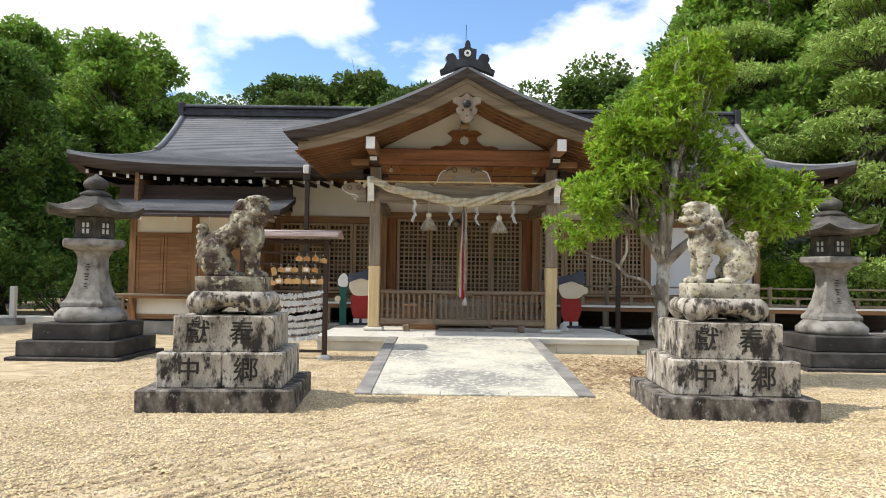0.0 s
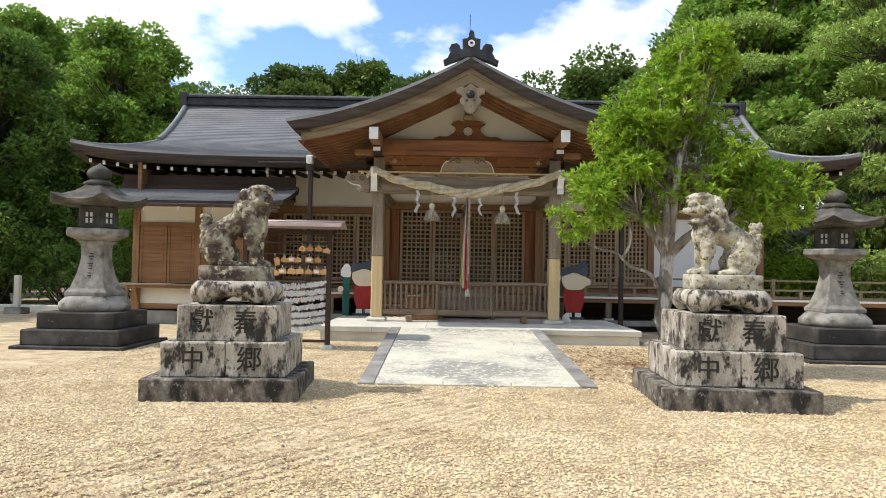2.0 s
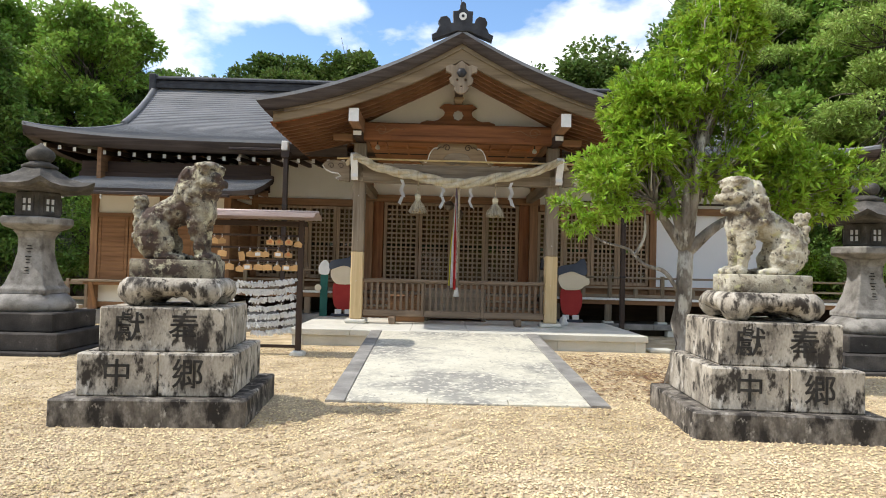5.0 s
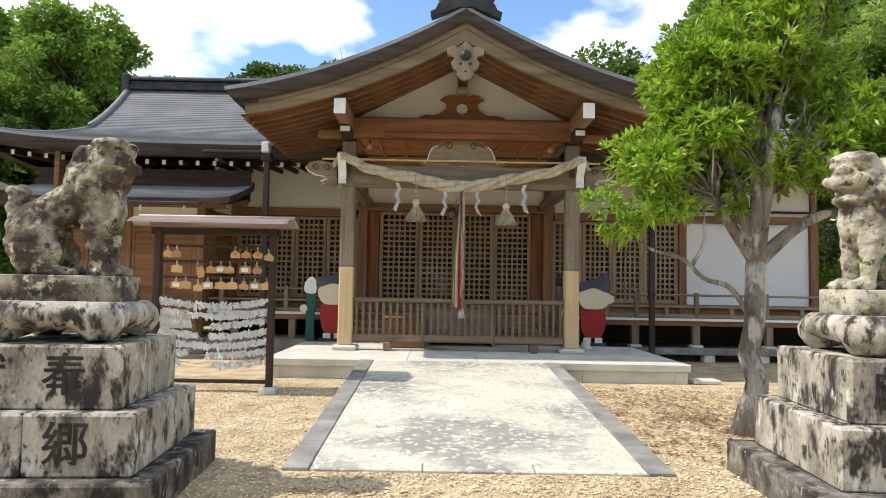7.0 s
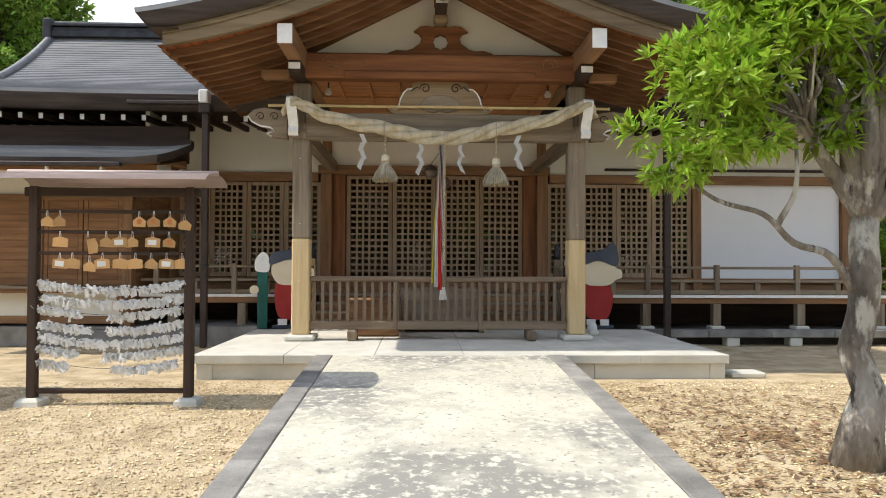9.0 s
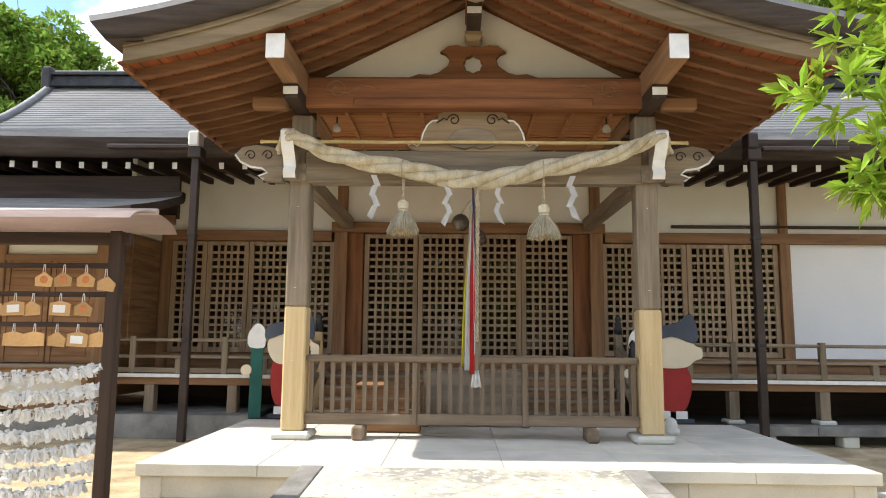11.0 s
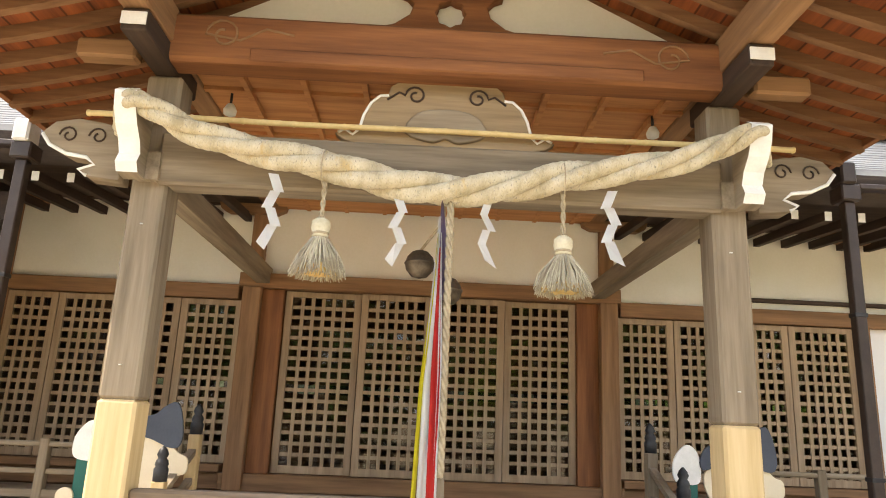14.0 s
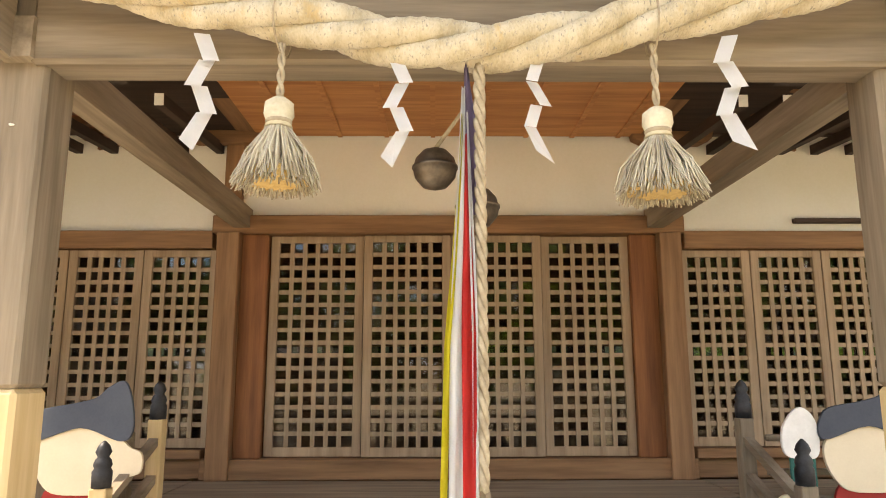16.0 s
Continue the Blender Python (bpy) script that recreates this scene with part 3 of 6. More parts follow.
for x in (-1.73, 2.68):
    box("post", (x - 0.11, x + 0.11, WY - 0.12, WY + 0.21, 0.9, 3.28), BROWN["z"], wall)
    box("post", (x - 0.09, x + 0.09, WY - 0.03, WY + 0.21, 3.46, 4.5), BROWN["z"], wall)
for x0, x1 in ((-1.62, -1.35), (2.30, 2.57)):
    box("jamb_panel", (x0, x1, WY, WY + 0.12, 1.09, 3.28), RED_W["z"], wall)
for x in (LX + 0.1, 5.92, RX + 0.08):
    box("post", (x - 0.09, x + 0.09, WY - 0.04, WY + 0.21, 0.9, 3.13), BROWN["z"], wall)
    box("post", (x - 0.07, x + 0.07, WY - 0.03, WY + 0.21, 3.31, 4.5), BROWN["z"], wall)
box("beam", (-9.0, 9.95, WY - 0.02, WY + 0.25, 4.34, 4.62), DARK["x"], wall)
for x in (-6.6, -4.75, -1.82, 2.77, 5.92, 9.08):
    plate("bracket", [[(x - 0.42, 4.34), (x - 0.40, 4.27), (x - 0.30, 4.22), (x + 0.30, 4.22), (x + 0.40, 4.27), (x + 0.42, 4.34)]], 0.12, (0, WY - 0.05, 0), BROWN["x"], wall)
# room behind the lattices
room = thing("hall_interior", "dim wooden hall interior behind the lattice doors", "room", (CX, 23, 0.9), kind="structure")
box("floor", (-8.0, 9.0, WY + 0.2, 25.6, 0.84, 0.9), BROWN["x"], room, 0)
box("side_wall", (-5.0, -4.9, WY + 0.2, 25.6, 0.9, 4.4), BROWN["y"], room, 0)
box("side_wall", (9.0, 9.15, WY + 0.2, 25.6, 0.0, 4.4), BROWN["y"], room, 0)
box("ceiling_boards", (-8.0, 9.15, WY + 0.2, 25.8, 4.45, 4.5), BROWN["x"], room, 0)
box("back_wall", (-8.0, 9.0, 25.6, 25.7, 0.9, 2.18), BROWN["x"], room, 0)
box("back_wall", (-8.0, 9.0, 25.6, 25.7, 2.36, 4.45), BROWN["x"], room, 0)
bm = bmesh.new()
for k in range(86):
    x = -7.9 + k * 0.2
    if math.sin(k * 0.9) < -0.2:
        add_box(bm, x, x + 0.2, 25.62, 25.68, 2.18, 2.36)
    else:
        add_box(bm, x, x + 0.07, 25.62, 25.68, 2.18, 2.36)
part("back_lattice", bm, DARK["z"], room)

bar_cache = {}


def lattice(name, x0, x1, z0, z1, cols, rows_, label, group, y=WY):
    """A framed square lattice with a pane behind it; every bar is a piece of its own."""
    t = thing(name, label, "lattice panel", ((x0 + x1) / 2, y, z0), group)
    st = 0.085
    box("frame_stile", (x0, x0 + st, y, y + 0.05, z0, z1), LATTICE, t, 0.004)
    box("frame_stile", (x1 - st, x1, y, y + 0.05, z0, z1), LATTICE, t, 0.004)
    box("frame_rail", (x0 + st, x1 - st, y + 0.002, y + 0.048, z1 - 0.07, z1), LATTICE, t, 0.004)
    box("frame_rail", (x0 + st, x1 - st, y + 0.002, y + 0.048, z0, z0 + 0.09), LATTICE, t, 0.004)
    a, b, c, d = x0 + st, x1 - st, z0 + 0.09, z1 - 0.07

    def bar(kind, w, h, at):
        key = (kind, round(w, 3), round(h, 3))
        if key not in bar_cache:
            bm = bmesh.new()
            add_box(bm, -w / 2, w / 2, -0.012, 0.012, -h / 2, h / 2)
            bar_cache[key] = mesh_of(kind, bm, LATTICE)
        o = new(kind, bar_cache[key])
        hang(o, t)
        o.location = at
    for k in range(1, cols):
        bar("lattice_bar", 0.042, d - c, (a + (b - a) * k / cols, y + 0.022, (c + d) / 2))
    for k in range(1, rows_):
        bar("lattice_rail", b - a, 0.042, ((a + b) / 2, y + 0.030, c + (d - c) * k / rows_))
    pn = box("pane", (a, b, y + 0.046, y + 0.049, c, d), GLASS, t, 0)
    pn.visible_shadow = False
    return t


edges = [-1.34, -0.39, 0.49, 1.40, 2.30]
for k in range(4):
    lattice("lattice_door", edges[k] + 0.005, edges[k + 1] - 0.005, 1.10, 3.27, 6, 16, "closed brown lattice sliding door of the shrine hall", "lattice doors", WY + (0.0 if k in (1, 2) else 0.055))
for x0, x1, cols in ((-4.71, -4.10, 4), (-4.09, -3.36, 5), (-3.35, -2.61, 5), (-2.60, -1.85, 5), (2.80, 3.52, 5), (3.53, 4.25, 5), (4.26, 4.98, 5), (4.99, 5.82, 6)):
    lattice("lattice_window", x0, x1, 1.19, 3.12, cols, 14, "brown timber lattice window beside the hall doors", "lattice windows", WY + 0.02)

# ---------------------------------------------------------------- main roof
RZ0, RHW, RY0, RYM = 4.48, 10.41, 18.1, 22.3
roof = thing("hall_roof", "broad curved grey shingled hip-and-gable roof", "roof", (CX, RYM, 4.5), kind="structure")


def roof_z(v):
    return RZ0 + 0.56 * v + 1.76 * v * v


def roof_hw(v):
    return RHW - 1.46 * min(1.0, v / 0.5) if v < 0.5 else 8.95


def roof_pt(u, v, back=False):
    y = RY0 + (RYM - RY0) * v
    lift = 0.29 * abs(u) ** 7 * max(0.0, 1 - v * 2) ** 1.3
    return Vector((CX + u * roof_hw(v), 2 * RYM - y if back else y, roof_z(v) + lift))


us = [-1 + 2 * k / 48 for k in range(49)]
N = 42
for back in (False, True):
    bm = bmesh.new()
    rows = []
    for k in range(N):
        lo, hi = k / N, (k + 1) / N
        rows.append([roof_pt(u, lo, back) + Vector((0, 0, 0.016)) for u in us])
        rows.append([roof_pt(u, hi, back) for u in us])
    sheet(bm, rows[::-1] if not back else rows, smooth=False)
    part("roof_slope", bm, ROOF, roof)
for sgn in (-1, 1):
    bm = bmesh.new()
    rows = []
    for k in range(21):
        v = 0.5 * k / 20
        f, b = roof_pt(sgn, v), roof_pt(sgn, v, True)
        rows.append([f.lerp(b, s / 12) - Vector((0, 0, (0.29 * max(0, 1 - 2 * v) ** 1.3) * (1 - abs(2 * s / 12 - 1) ** 5))) for s in range(13)])
    sheet(bm, rows)
    part("hip_slope", bm, ROOF, roof)
    bm = bmesh.new()
    gx = CX + sgn * 8.6
    sheet(bm, [[(gx, RY0 + 4.2 * v, roof_z(0.5) - 0.05), (gx, RY0 + 4.2 * v, roof_z(v) - 0.1)] for v in (0.5, 0.625, 0.75, 0.875, 1)]
          + [[(gx, 2 * RYM - RY0 - 4.2 * v, roof_z(0.5) - 0.05), (gx, 2 * RYM - RY0 - 4.2 * v, roof_z(v) - 0.1)] for v in (0.875, 0.75, 0.625, 0.5)], smooth=False)
    part("gable_face", bm, WHITE_BOARD, roof)
    bm = bmesh.new()
    for bk in (False, True):
        vv = [0.5 + 0.5 * k / 10 for k in range(11)]
        add_tube(bm, [roof_pt(sgn, v, bk) + Vector((0, 0, 0.03)) for v in vv], 0.09, 6)
        vv = [0.5 * k / 10 for k in range(11)]
        add_tube(bm, [roof_pt(sgn, v, bk) + Vector((0, 0, 0.0)) for v in vv], 0.05, 6)
    part("verge_ridge", bm, ROOF, roof)
for back in (False, True):
    bm = bmesh.new()
    s = 1 if not back else -1
    for seg in ([u for u in us if u < -0.24], [u for u in us if u > 0.24]) if not back else (us,):
     top = [roof_pt(u, 0, back) for u in seg]
     sheet(bm, [[p + Vector((0, 0, 0.02)) for p in top], [p + Vector((0, -0.01 * s, -0.05)) for p in top]], 0)
     sheet(bm, [[p + Vector((0, -0.01 * s, -0.05)) for p in top], [p + Vector((0, 0.05 * s, -0.29)) for p in top], [p + Vector((0, 0.30 * s, -0.29)) for p in top]], 1)
    part("eave_edge", bm, [ROOF, ROOF_EDGE], roof)
for sgn in (-1, 1):
    bm = bmesh.new()
    f, b = roof_pt(sgn, 0), roof_pt(sgn, 0, True)
    top = [f.lerp(b, k / 16) - Vector((0, 0, 0.29 * (1 - abs(2 * k / 16 - 1) ** 5))) for k in range(17)]
    sheet(bm, [[p + Vector((0, 0, 0.02)) for p in top], [p + Vector((-0.05 * sgn, 0, -0.29)) for p in top], [p + Vector((-0.3 * sgn, 0, -0.29)) for p in top]], 0)
    part("eave_edge", bm, ROOF_EDGE, roof)
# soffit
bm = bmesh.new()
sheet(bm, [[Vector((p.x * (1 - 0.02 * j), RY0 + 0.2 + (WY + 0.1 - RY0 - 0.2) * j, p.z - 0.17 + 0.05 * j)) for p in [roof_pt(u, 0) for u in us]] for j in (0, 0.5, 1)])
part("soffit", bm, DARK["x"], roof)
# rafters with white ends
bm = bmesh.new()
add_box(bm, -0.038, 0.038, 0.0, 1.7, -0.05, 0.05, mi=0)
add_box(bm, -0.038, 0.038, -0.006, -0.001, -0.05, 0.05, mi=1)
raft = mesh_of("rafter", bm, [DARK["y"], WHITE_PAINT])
for k in range(56):
    u = -0.965 + 1.93 * k / 55
    p = roof_pt(u, 0)
    if abs(p.x - CX) < 2.15:
        continue
    o = hang(new("rafter", raft), roof)
    o.location = (p.x, RY0 + 0.34, p.z - 0.40)
    o.rotation_euler = (radians(4), 0, 0)
# ridge
for z0, z1, hw in ((6.72, 6.86, 0.22), (6.865, 6.96, 0.17), (6.965, 7.03, 0.24), (7.035, 7.10, 0.13)):
    box("ridge_course", (CX - 8.95, CX + 8.95, RYM - hw, RYM + hw, z0, z1), METAL_DARK if z0 < 7 else ROOF, roof, 0.01)
for sgn in (-1, 1):
    x = CX + sgn * 8.98
    box("ridge_end", (x - 0.1, x + 0.1, RYM - 0.27, RYM + 0.27, 6.55, 7.14), METAL_DARK, roof, 0.03)
# gutter over the west eave
for x0, x1 in ((-4.95, -3.72), (4.75, 6.0)):
    g = thing("gutter", "short brown metal gutter under the eave", "gutter", ((x0 + x1) / 2, 18.05, 4.3), "gutters")
    box("trough", (x0, x1, 17.98, 18.1, 4.24, 4.30), PIPE, g, 0.01)

# ---------------------------------------------------------------- left wing with pent roof
wing = thing("wall_west_wing", "low projecting wing with board shutters and cream plaster band", "wall", (-6.5, 18.2, 0), kind="structure")
WX0, WX1, FY = -8.25, -4.9, 18.2
for x in (WX0, -6.62, WX1 - 0.17):
    box("post", (x, x + 0.17, FY - 0.03, FY + 0.15, 0.1, 3.2), BROWN["z"], wing)
box("base_plaster", (WX0 + 0.17, WX1 - 0.17, FY + 0.03, FY + 0.13, 0.52, 0.95), PLASTER, wing, 0)
box("base_rail", (WX0 + 0.17, WX1 - 0.17, FY, FY + 0.14, 0.38, 0.52), BROWN["x"], wing)
box("sill_shelf", (WX0 - 0.25, WX1 + 0.05, FY - 0.36, FY + 0.1, 1.0, 1.05), GREY["x"], wing)
box("shelf_rail", (WX0, WX1, FY - 0.3, FY - 0.24, 0.93, 1.0), BROWN["x"], wing)
for x in (-8.1, -6.55, -5.05):
    bm = bmesh.new()
    vs = [bm.verts.new(p) for p in ((x, FY - 0.03, 0.35), (x + 0.09, FY - 0.03, 0.35), (x + 0.09, FY - 0.34, 0.99), (x, FY - 0.34, 0.99), (x, FY - 0.03, 0.99), (x + 0.09, FY - 0.03, 0.99))]
    for f in ((0, 1, 2, 3), (3, 2, 5, 4), (0, 4, 5, 1), (0, 3, 4), (1, 5, 2)):
        bm.faces.new([vs[i] for i in f])
    part("shelf_bracket", bm, BROWN["z"], wing)
for x0, x1 in ((WX0 + 0.18, -6.63), (-6.44, WX1 - 0.18)):
    mid = (x0 + x1) / 2
    for a, b in ((x0, mid - 0.01), (mid + 0.01, x1)):
        box("shutter", (a, b, FY + 0.02, FY + 0.06, 1.06, 2.56), SHUTTER, wing, 0.004)
        box("stile", (a, a + 0.07, FY, FY + 0.02, 1.06, 2.56), SHUTTER, wing, 0.003)
        box("stile", (b - 0.07, b, FY, FY + 0.02, 1.06, 2.56), SHUTTER, wing, 0.003)
        for k in range(12):
            z = 1.16 + k * 0.115
            box("slat", (a + 0.08, b - 0.08, FY + 0.008, FY + 0.026, z, z + 0.105), SHUTTER, wing, 0.006)
box("lintel", (WX0, WX1, FY - 0.02, FY + 0.14, 2.56, 2.66), BROWN["x"], wing)
box("plaster", (WX0 + 0.17, WX1 - 0.17, FY + 0.03, FY + 0.13, 2.66, 3.08), PLASTER, wing, 0)
box("tie_beam", (WX0 - 0.45, WX1 + 0.45, FY - 0.1, FY + 0.16, 3.08, 3.24), BROWN["x"], wing)
box("beam_end", (WX1 + 0.452, WX1 + 0.458, FY - 0.09, FY + 0.15, 3.09, 3.23), WHITE_PAINT, wing, 0)
# side wall towards the porch
box("side_boards", (WX1 - 0.1, WX1, FY + 0.16, WY - 0.02, 0.55, 3.08), BROWN["y"], wing, 0)
for k in range(14):
    z = 1.3 + k * 0.125
    box("side_slat", (WX1, WX1 + 0.022, FY + 0.7, WY - 0.3, z, z + 0.11), BROWN["y"], wing, 0.004)
box("side_plaster", (WX1 - 0.06, WX1 + 0.02, 18.86, WY, 3.10, 4.3), PLASTER, wing, 0)
box("end_wall", (WX0, WX0 + 0.1, FY + 0.16, WY + 5.6, 0.1, 4.4), BROWN["y"], wing, 0)
box("upper_wall", (-8.9, WX1, WY, WY + 0.15, 3.3, 4.5), PLASTER, wing, 0)
pent = thing("pent_roof", "grey shingled pent roof over the side wing", "roof", (-6.4, 17.7, 3.1), kind="structure")
px0, px1 = -8.8, -4.02


def pent_pt(x, v):
    e = max(0.0, (x - (px1 - 0.7)) / 0.7)
    return Vector((x, 16.95 + 1.75 * v, 3.12 + 0.40 * v + 0.09 * v * v + 0.05 * e * e))


bm = bmesh.new()
xs = [px0 + (px1 - px0) * k / 24 for k in range(25)]
rows = []
for k in range(14):
    rows.append([pent_pt(x, k / 14) + Vector((0, 0, 0.014)) for x in xs])
    rows.append([pent_pt(x, (k + 1) / 14) for x in xs])
sheet(bm, rows, smooth=False)
part("slope", bm, ROOF, pent)
bm = bmesh.new()
sheet(bm, [[pent_pt(x, 0) + Vector((0, 0, 0.014)) for x in xs], [pent_pt(x, 0) + Vector((0, 0.03, -0.10)) for x in xs], [pent_pt(x, 1) + Vector((0, 0, -0.14)) for x in xs]], smooth=False)
for x in (px0, px1):
    sheet(bm, [[pent_pt(x, v) + Vector((0, 0, 0.012)) for v in (0, 0.25, 0.5, 0.75, 1)], [pent_pt(x, v) - Vector((0, 0, 0.12)) for v in (0, 0.25, 0.5, 0.75, 1)]], smooth=False)
part("eave_edge", bm, ROOF_EDGE, pent)
box("gutter", (px0, px1 - 0.55, 16.85, 16.95, 2.98, 3.05), PIPE, pent, 0.01)
for k in range(5):
    x = -8.3 + k * 0.85
    box("gutter_hook", (x, x + 0.03, 16.9, 16.96, 2.88, 3.0), WHITE_PAINT, pent, 0.003)
box("flashing", (px0, px1, 18.6, 18.75, 3.57, 3.71), DARK["x"], pent, 0.01)
box("back_boards", (px0, px1 - 0.1, 18.72, 18.8, 3.3, 3.98), DARK["x"], pent, 0)
bm = bmesh.new()
for x in (px1 - 0.25,):
    vs = [bm.verts.new(p) for p in ((x, 17.15, 3.04), (x, 18.75, 3.36), (x, 18.75, 3.20), (x, 18.2, 3.2))]
    bm.faces.new(vs)
    r = bmesh.ops.extrude_face_region(bm, geom=list(bm.faces))
    bmesh.ops.translate(bm, vec=(0.12, 0, 0), verts=[v for v in r["geom"] if isinstance(v, bmesh.types.BMVert)])
part("bracket_arm", bm, BROWN["y"], pent)
pl = thing("wall_stone_base", "low grey stone foundation under the veranda and wing", "foundation", (CX, 18.3, 0), kind="structure")
for x0, x1, y0 in ((WX0 - 0.2, WX1 + 0.1, FY - 0.15), (WX1 + 0.1, XL - 0.02, 18.15)):
    box("stone", (x0, x1, y0, WY, 0.0, 0.34), KERB, pl, 0.01)
for k in range(8):
    x = 4.2 + k * 1.15
    box("sill_stone", (x + 0.003, x + 1.147, 18.05, 18.35, 0.16, 0.29), KERB, pl, 0.01)
    box("pad_stone", (x + 0.35, x + 0.58, 18.08, 18.32, 0.0, 0.16), PLATFORM, pl, 0.015)
# very dark fill and back board close the space beneath the decks
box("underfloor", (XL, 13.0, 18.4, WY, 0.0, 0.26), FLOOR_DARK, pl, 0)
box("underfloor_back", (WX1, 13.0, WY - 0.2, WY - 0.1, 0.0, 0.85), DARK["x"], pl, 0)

# ---------------------------------------------------------------- veranda


def veranda(name, x0, x1, posts, rail_posts):
    t = thing(name, "weathered timber veranda deck with a low railing", "veranda", ((x0 + x1) / 2, 18.5, 0.3), "verandas", "structure")
    n = max(1, round((x1 - x0) / 1.6))
    for k in range(n):
        w = (x1 - x0) / n
        for j in range(6):
            yy = 18.46 + j * 0.245
            box("plank", (x0 + k * w + 0.002, x0 + (k + 1) * w - 0.002, yy, yy + 0.241, 0.855, 0.9), GREY["x"], t, 0.004)
    box("deck_edge", (x0, x1, 18.44, 18.456, 0.85, 0.905), WHITE_PAINT, t, 0.003, "white-painted edge strip")
    box("joist", (x0, x1, 18.5, 18.62, 0.74, 0.852), BROWN["x"], t)
    for x in posts:
        box("deck_post", (x - 0.075, x + 0.075, 18.48, 18.63, 0.33, 0.74), GREY["z"], t)
        box("post_pad", (x - 0.13, x + 0.13, 18.42, 18.69, 0.262, 0.33), PLATFORM, t, 0.02)
    box("top_rail", (x0, x1, 18.51, 18.58, 1.38, 1.43), GREY["x"], t, 0.015)
    box("mid_rail", (x0, x1, 18.525, 18.565, 1.13, 1.18), GREY["x"], t, 0.006)
    box("low_rail", (x0, x1, 18.51, 18.59, 0.915, 0.99), GREY["x"], t, 0.006)
    for k, x in enumerate(rail_posts):
        hi = k % 2 == 0
        box("rail_post", (x - 0.045, x + 0.045, 18.5, 18.59, 0.9, 1.46 if hi else 1.13), GREY["z"], t, 0.008)
    return t


veranda("veranda_east", 2.85, 12.6, (3.1, 4.37, 5.69, 7.28, 8.8, 10.4, 12.0), (3.1, 3.75, 4.4, 5.05, 5.71, 6.47, 7.23, 8.0, 8.76, 9.5, 10.3, 11.1, 12.0))
veranda("veranda_west", WX1 + 0.02, -1.95, (-4.3, -3.05, -2.1), (-4.6, -3.9, -3.2, -2.6, -2.0))

# ---------------------------------------------------------------- porch structure
porch = thing("porch_frame", "timber porch frame with posts, beams and white gable plaster", "porch", (CX, 16, 0.31), kind="structure")
PXL, PXR = -1.605, 2.545
for x in (PXL, PXR):
    box("pad_stone", (x - 0.23, x + 0.23, 15.77, 16.23, PZ, 0.40), PLATFORM, porch, 0.03)
    # spliced new wood; its pale tone also carries the sunlight on the foot
    box("post_foot", (x - 0.13, x + 0.13, 15.87, 16.13, 0.40, 1.83), PALE["z"], porch, 0.02, "new pale replacement wood at the post's foot, brightened as if sunlit")
    box("post", (x - 0.128, x + 0.128, 15.872, 16.128, 1.832, 4.16), GREY["z"], porch, 0.02)
    for z in (2.05, 3.02, 1.2):
        lathe("bolt", [(0.012, 0), (0.012, 0.006)], (x - 0.01, 15.866, z), WHITE_PAINT, porch, 8)
    box("purlin", (x - 0.10, x + 0.10, 14.86, 19.9, 4.33, 4.60), BROWN["y"], porch, 0.01)
    box("purlin_end", (x - 0.098, x + 0.098, 14.845, 14.856, 4.335, 4.595), WHITE_PAINT, porch, 0.002, "white-painted beam end")
    box("bracket_arm", (x - 0.085, x + 0.085, 15.56, 16.6, 4.162, 4.325), DARK["y"], porch, 0.01)
    box("bracket_end", (x - 0.083, x + 0.083, 15.545, 15.556, 4.20, 4.29), WHITE_PAINT, porch, 0.002, "white-painted bracket end")
    s = -1 if x < CX else 1
    box("side_arm", (min(x + s * 0.13, x + s * 0.55), max(x + s * 0.13, x + s * 0.55), 15.93, 16.07, 4.16, 4.31), BROWN["x"], porch, 0.02)
    # strut back to the hall
    bm = bmesh.new()
    add_box(bm, x - 0.08, x + 0.08, 16.1, 20.0, 3.33, 3.53)
    part("tie_beam", bm, GREY["y"], porch)
box("rain_beam", (PXL + 0.13, PXR - 0.13, 15.89, 16.11, 3.25, 3.63), GREY["x"], porch, 0.02)
box("gable_beam", (PXL - 0.02, PXR + 0.02, 15.97, 16.22, 4.19, 4.57), RED_W["x"], porch, 0.03)
box("beam_moulding", (-0.95, 1.88, 15.945, 15.968, 4.195, 4.30), RED_W["x"], porch, 0.011)
for s in (-1, 1):
    cx = CX + s * 1.62
    pts = [(cx + s * (0.13 - 0.105 * a / 9) * math.cos(a), 15.966, 4.40 + (0.13 - 0.105 * a / 9) * math.sin(a)) for a in [k * 0.42 for k in range(20)]]
    tube("scroll_carving", [(cx - s * 0.5, 15.966, 4.42), (cx - s * 0.3, 15.966, 4.46), (cx - s * 0.12, 15.966, 4.36)] + pts, 0.009, BROWN["x"], porch, 6)
# gable plaster
bm = bmesh.new()
out = [(CX - 1.95, 4.55), (CX + 1.95, 4.55), (CX + 1.95, 4.62), (CX, 5.62), (CX - 1.95, 4.62)]
f = bm.faces.new([bm.verts.new((x, 16.28, z)) for x, z in out])
r = bmesh.ops.extrude_face_region(bm, geom=[f])
bmesh.ops.translate(bm, vec=(0, 0.08, 0), verts=[v for v in r["geom"] if isinstance(v, bmesh.types.BMVert)])
bmesh.ops.recalc_face_normals(bm, faces=list(bm.faces))
part("gable_plaster", bm, PLASTER, porch)
box("ridge_beam", (CX - 0.10, CX + 0.10, 14.95, 20.3, 5.36, 5.56), RED_W["y"], porch, 0.01)
box("ridge_arm", (CX - 0.085, CX + 0.085, 15.62, 16.4, 5.16, 5.358), DARK["y"], porch, 0.01)
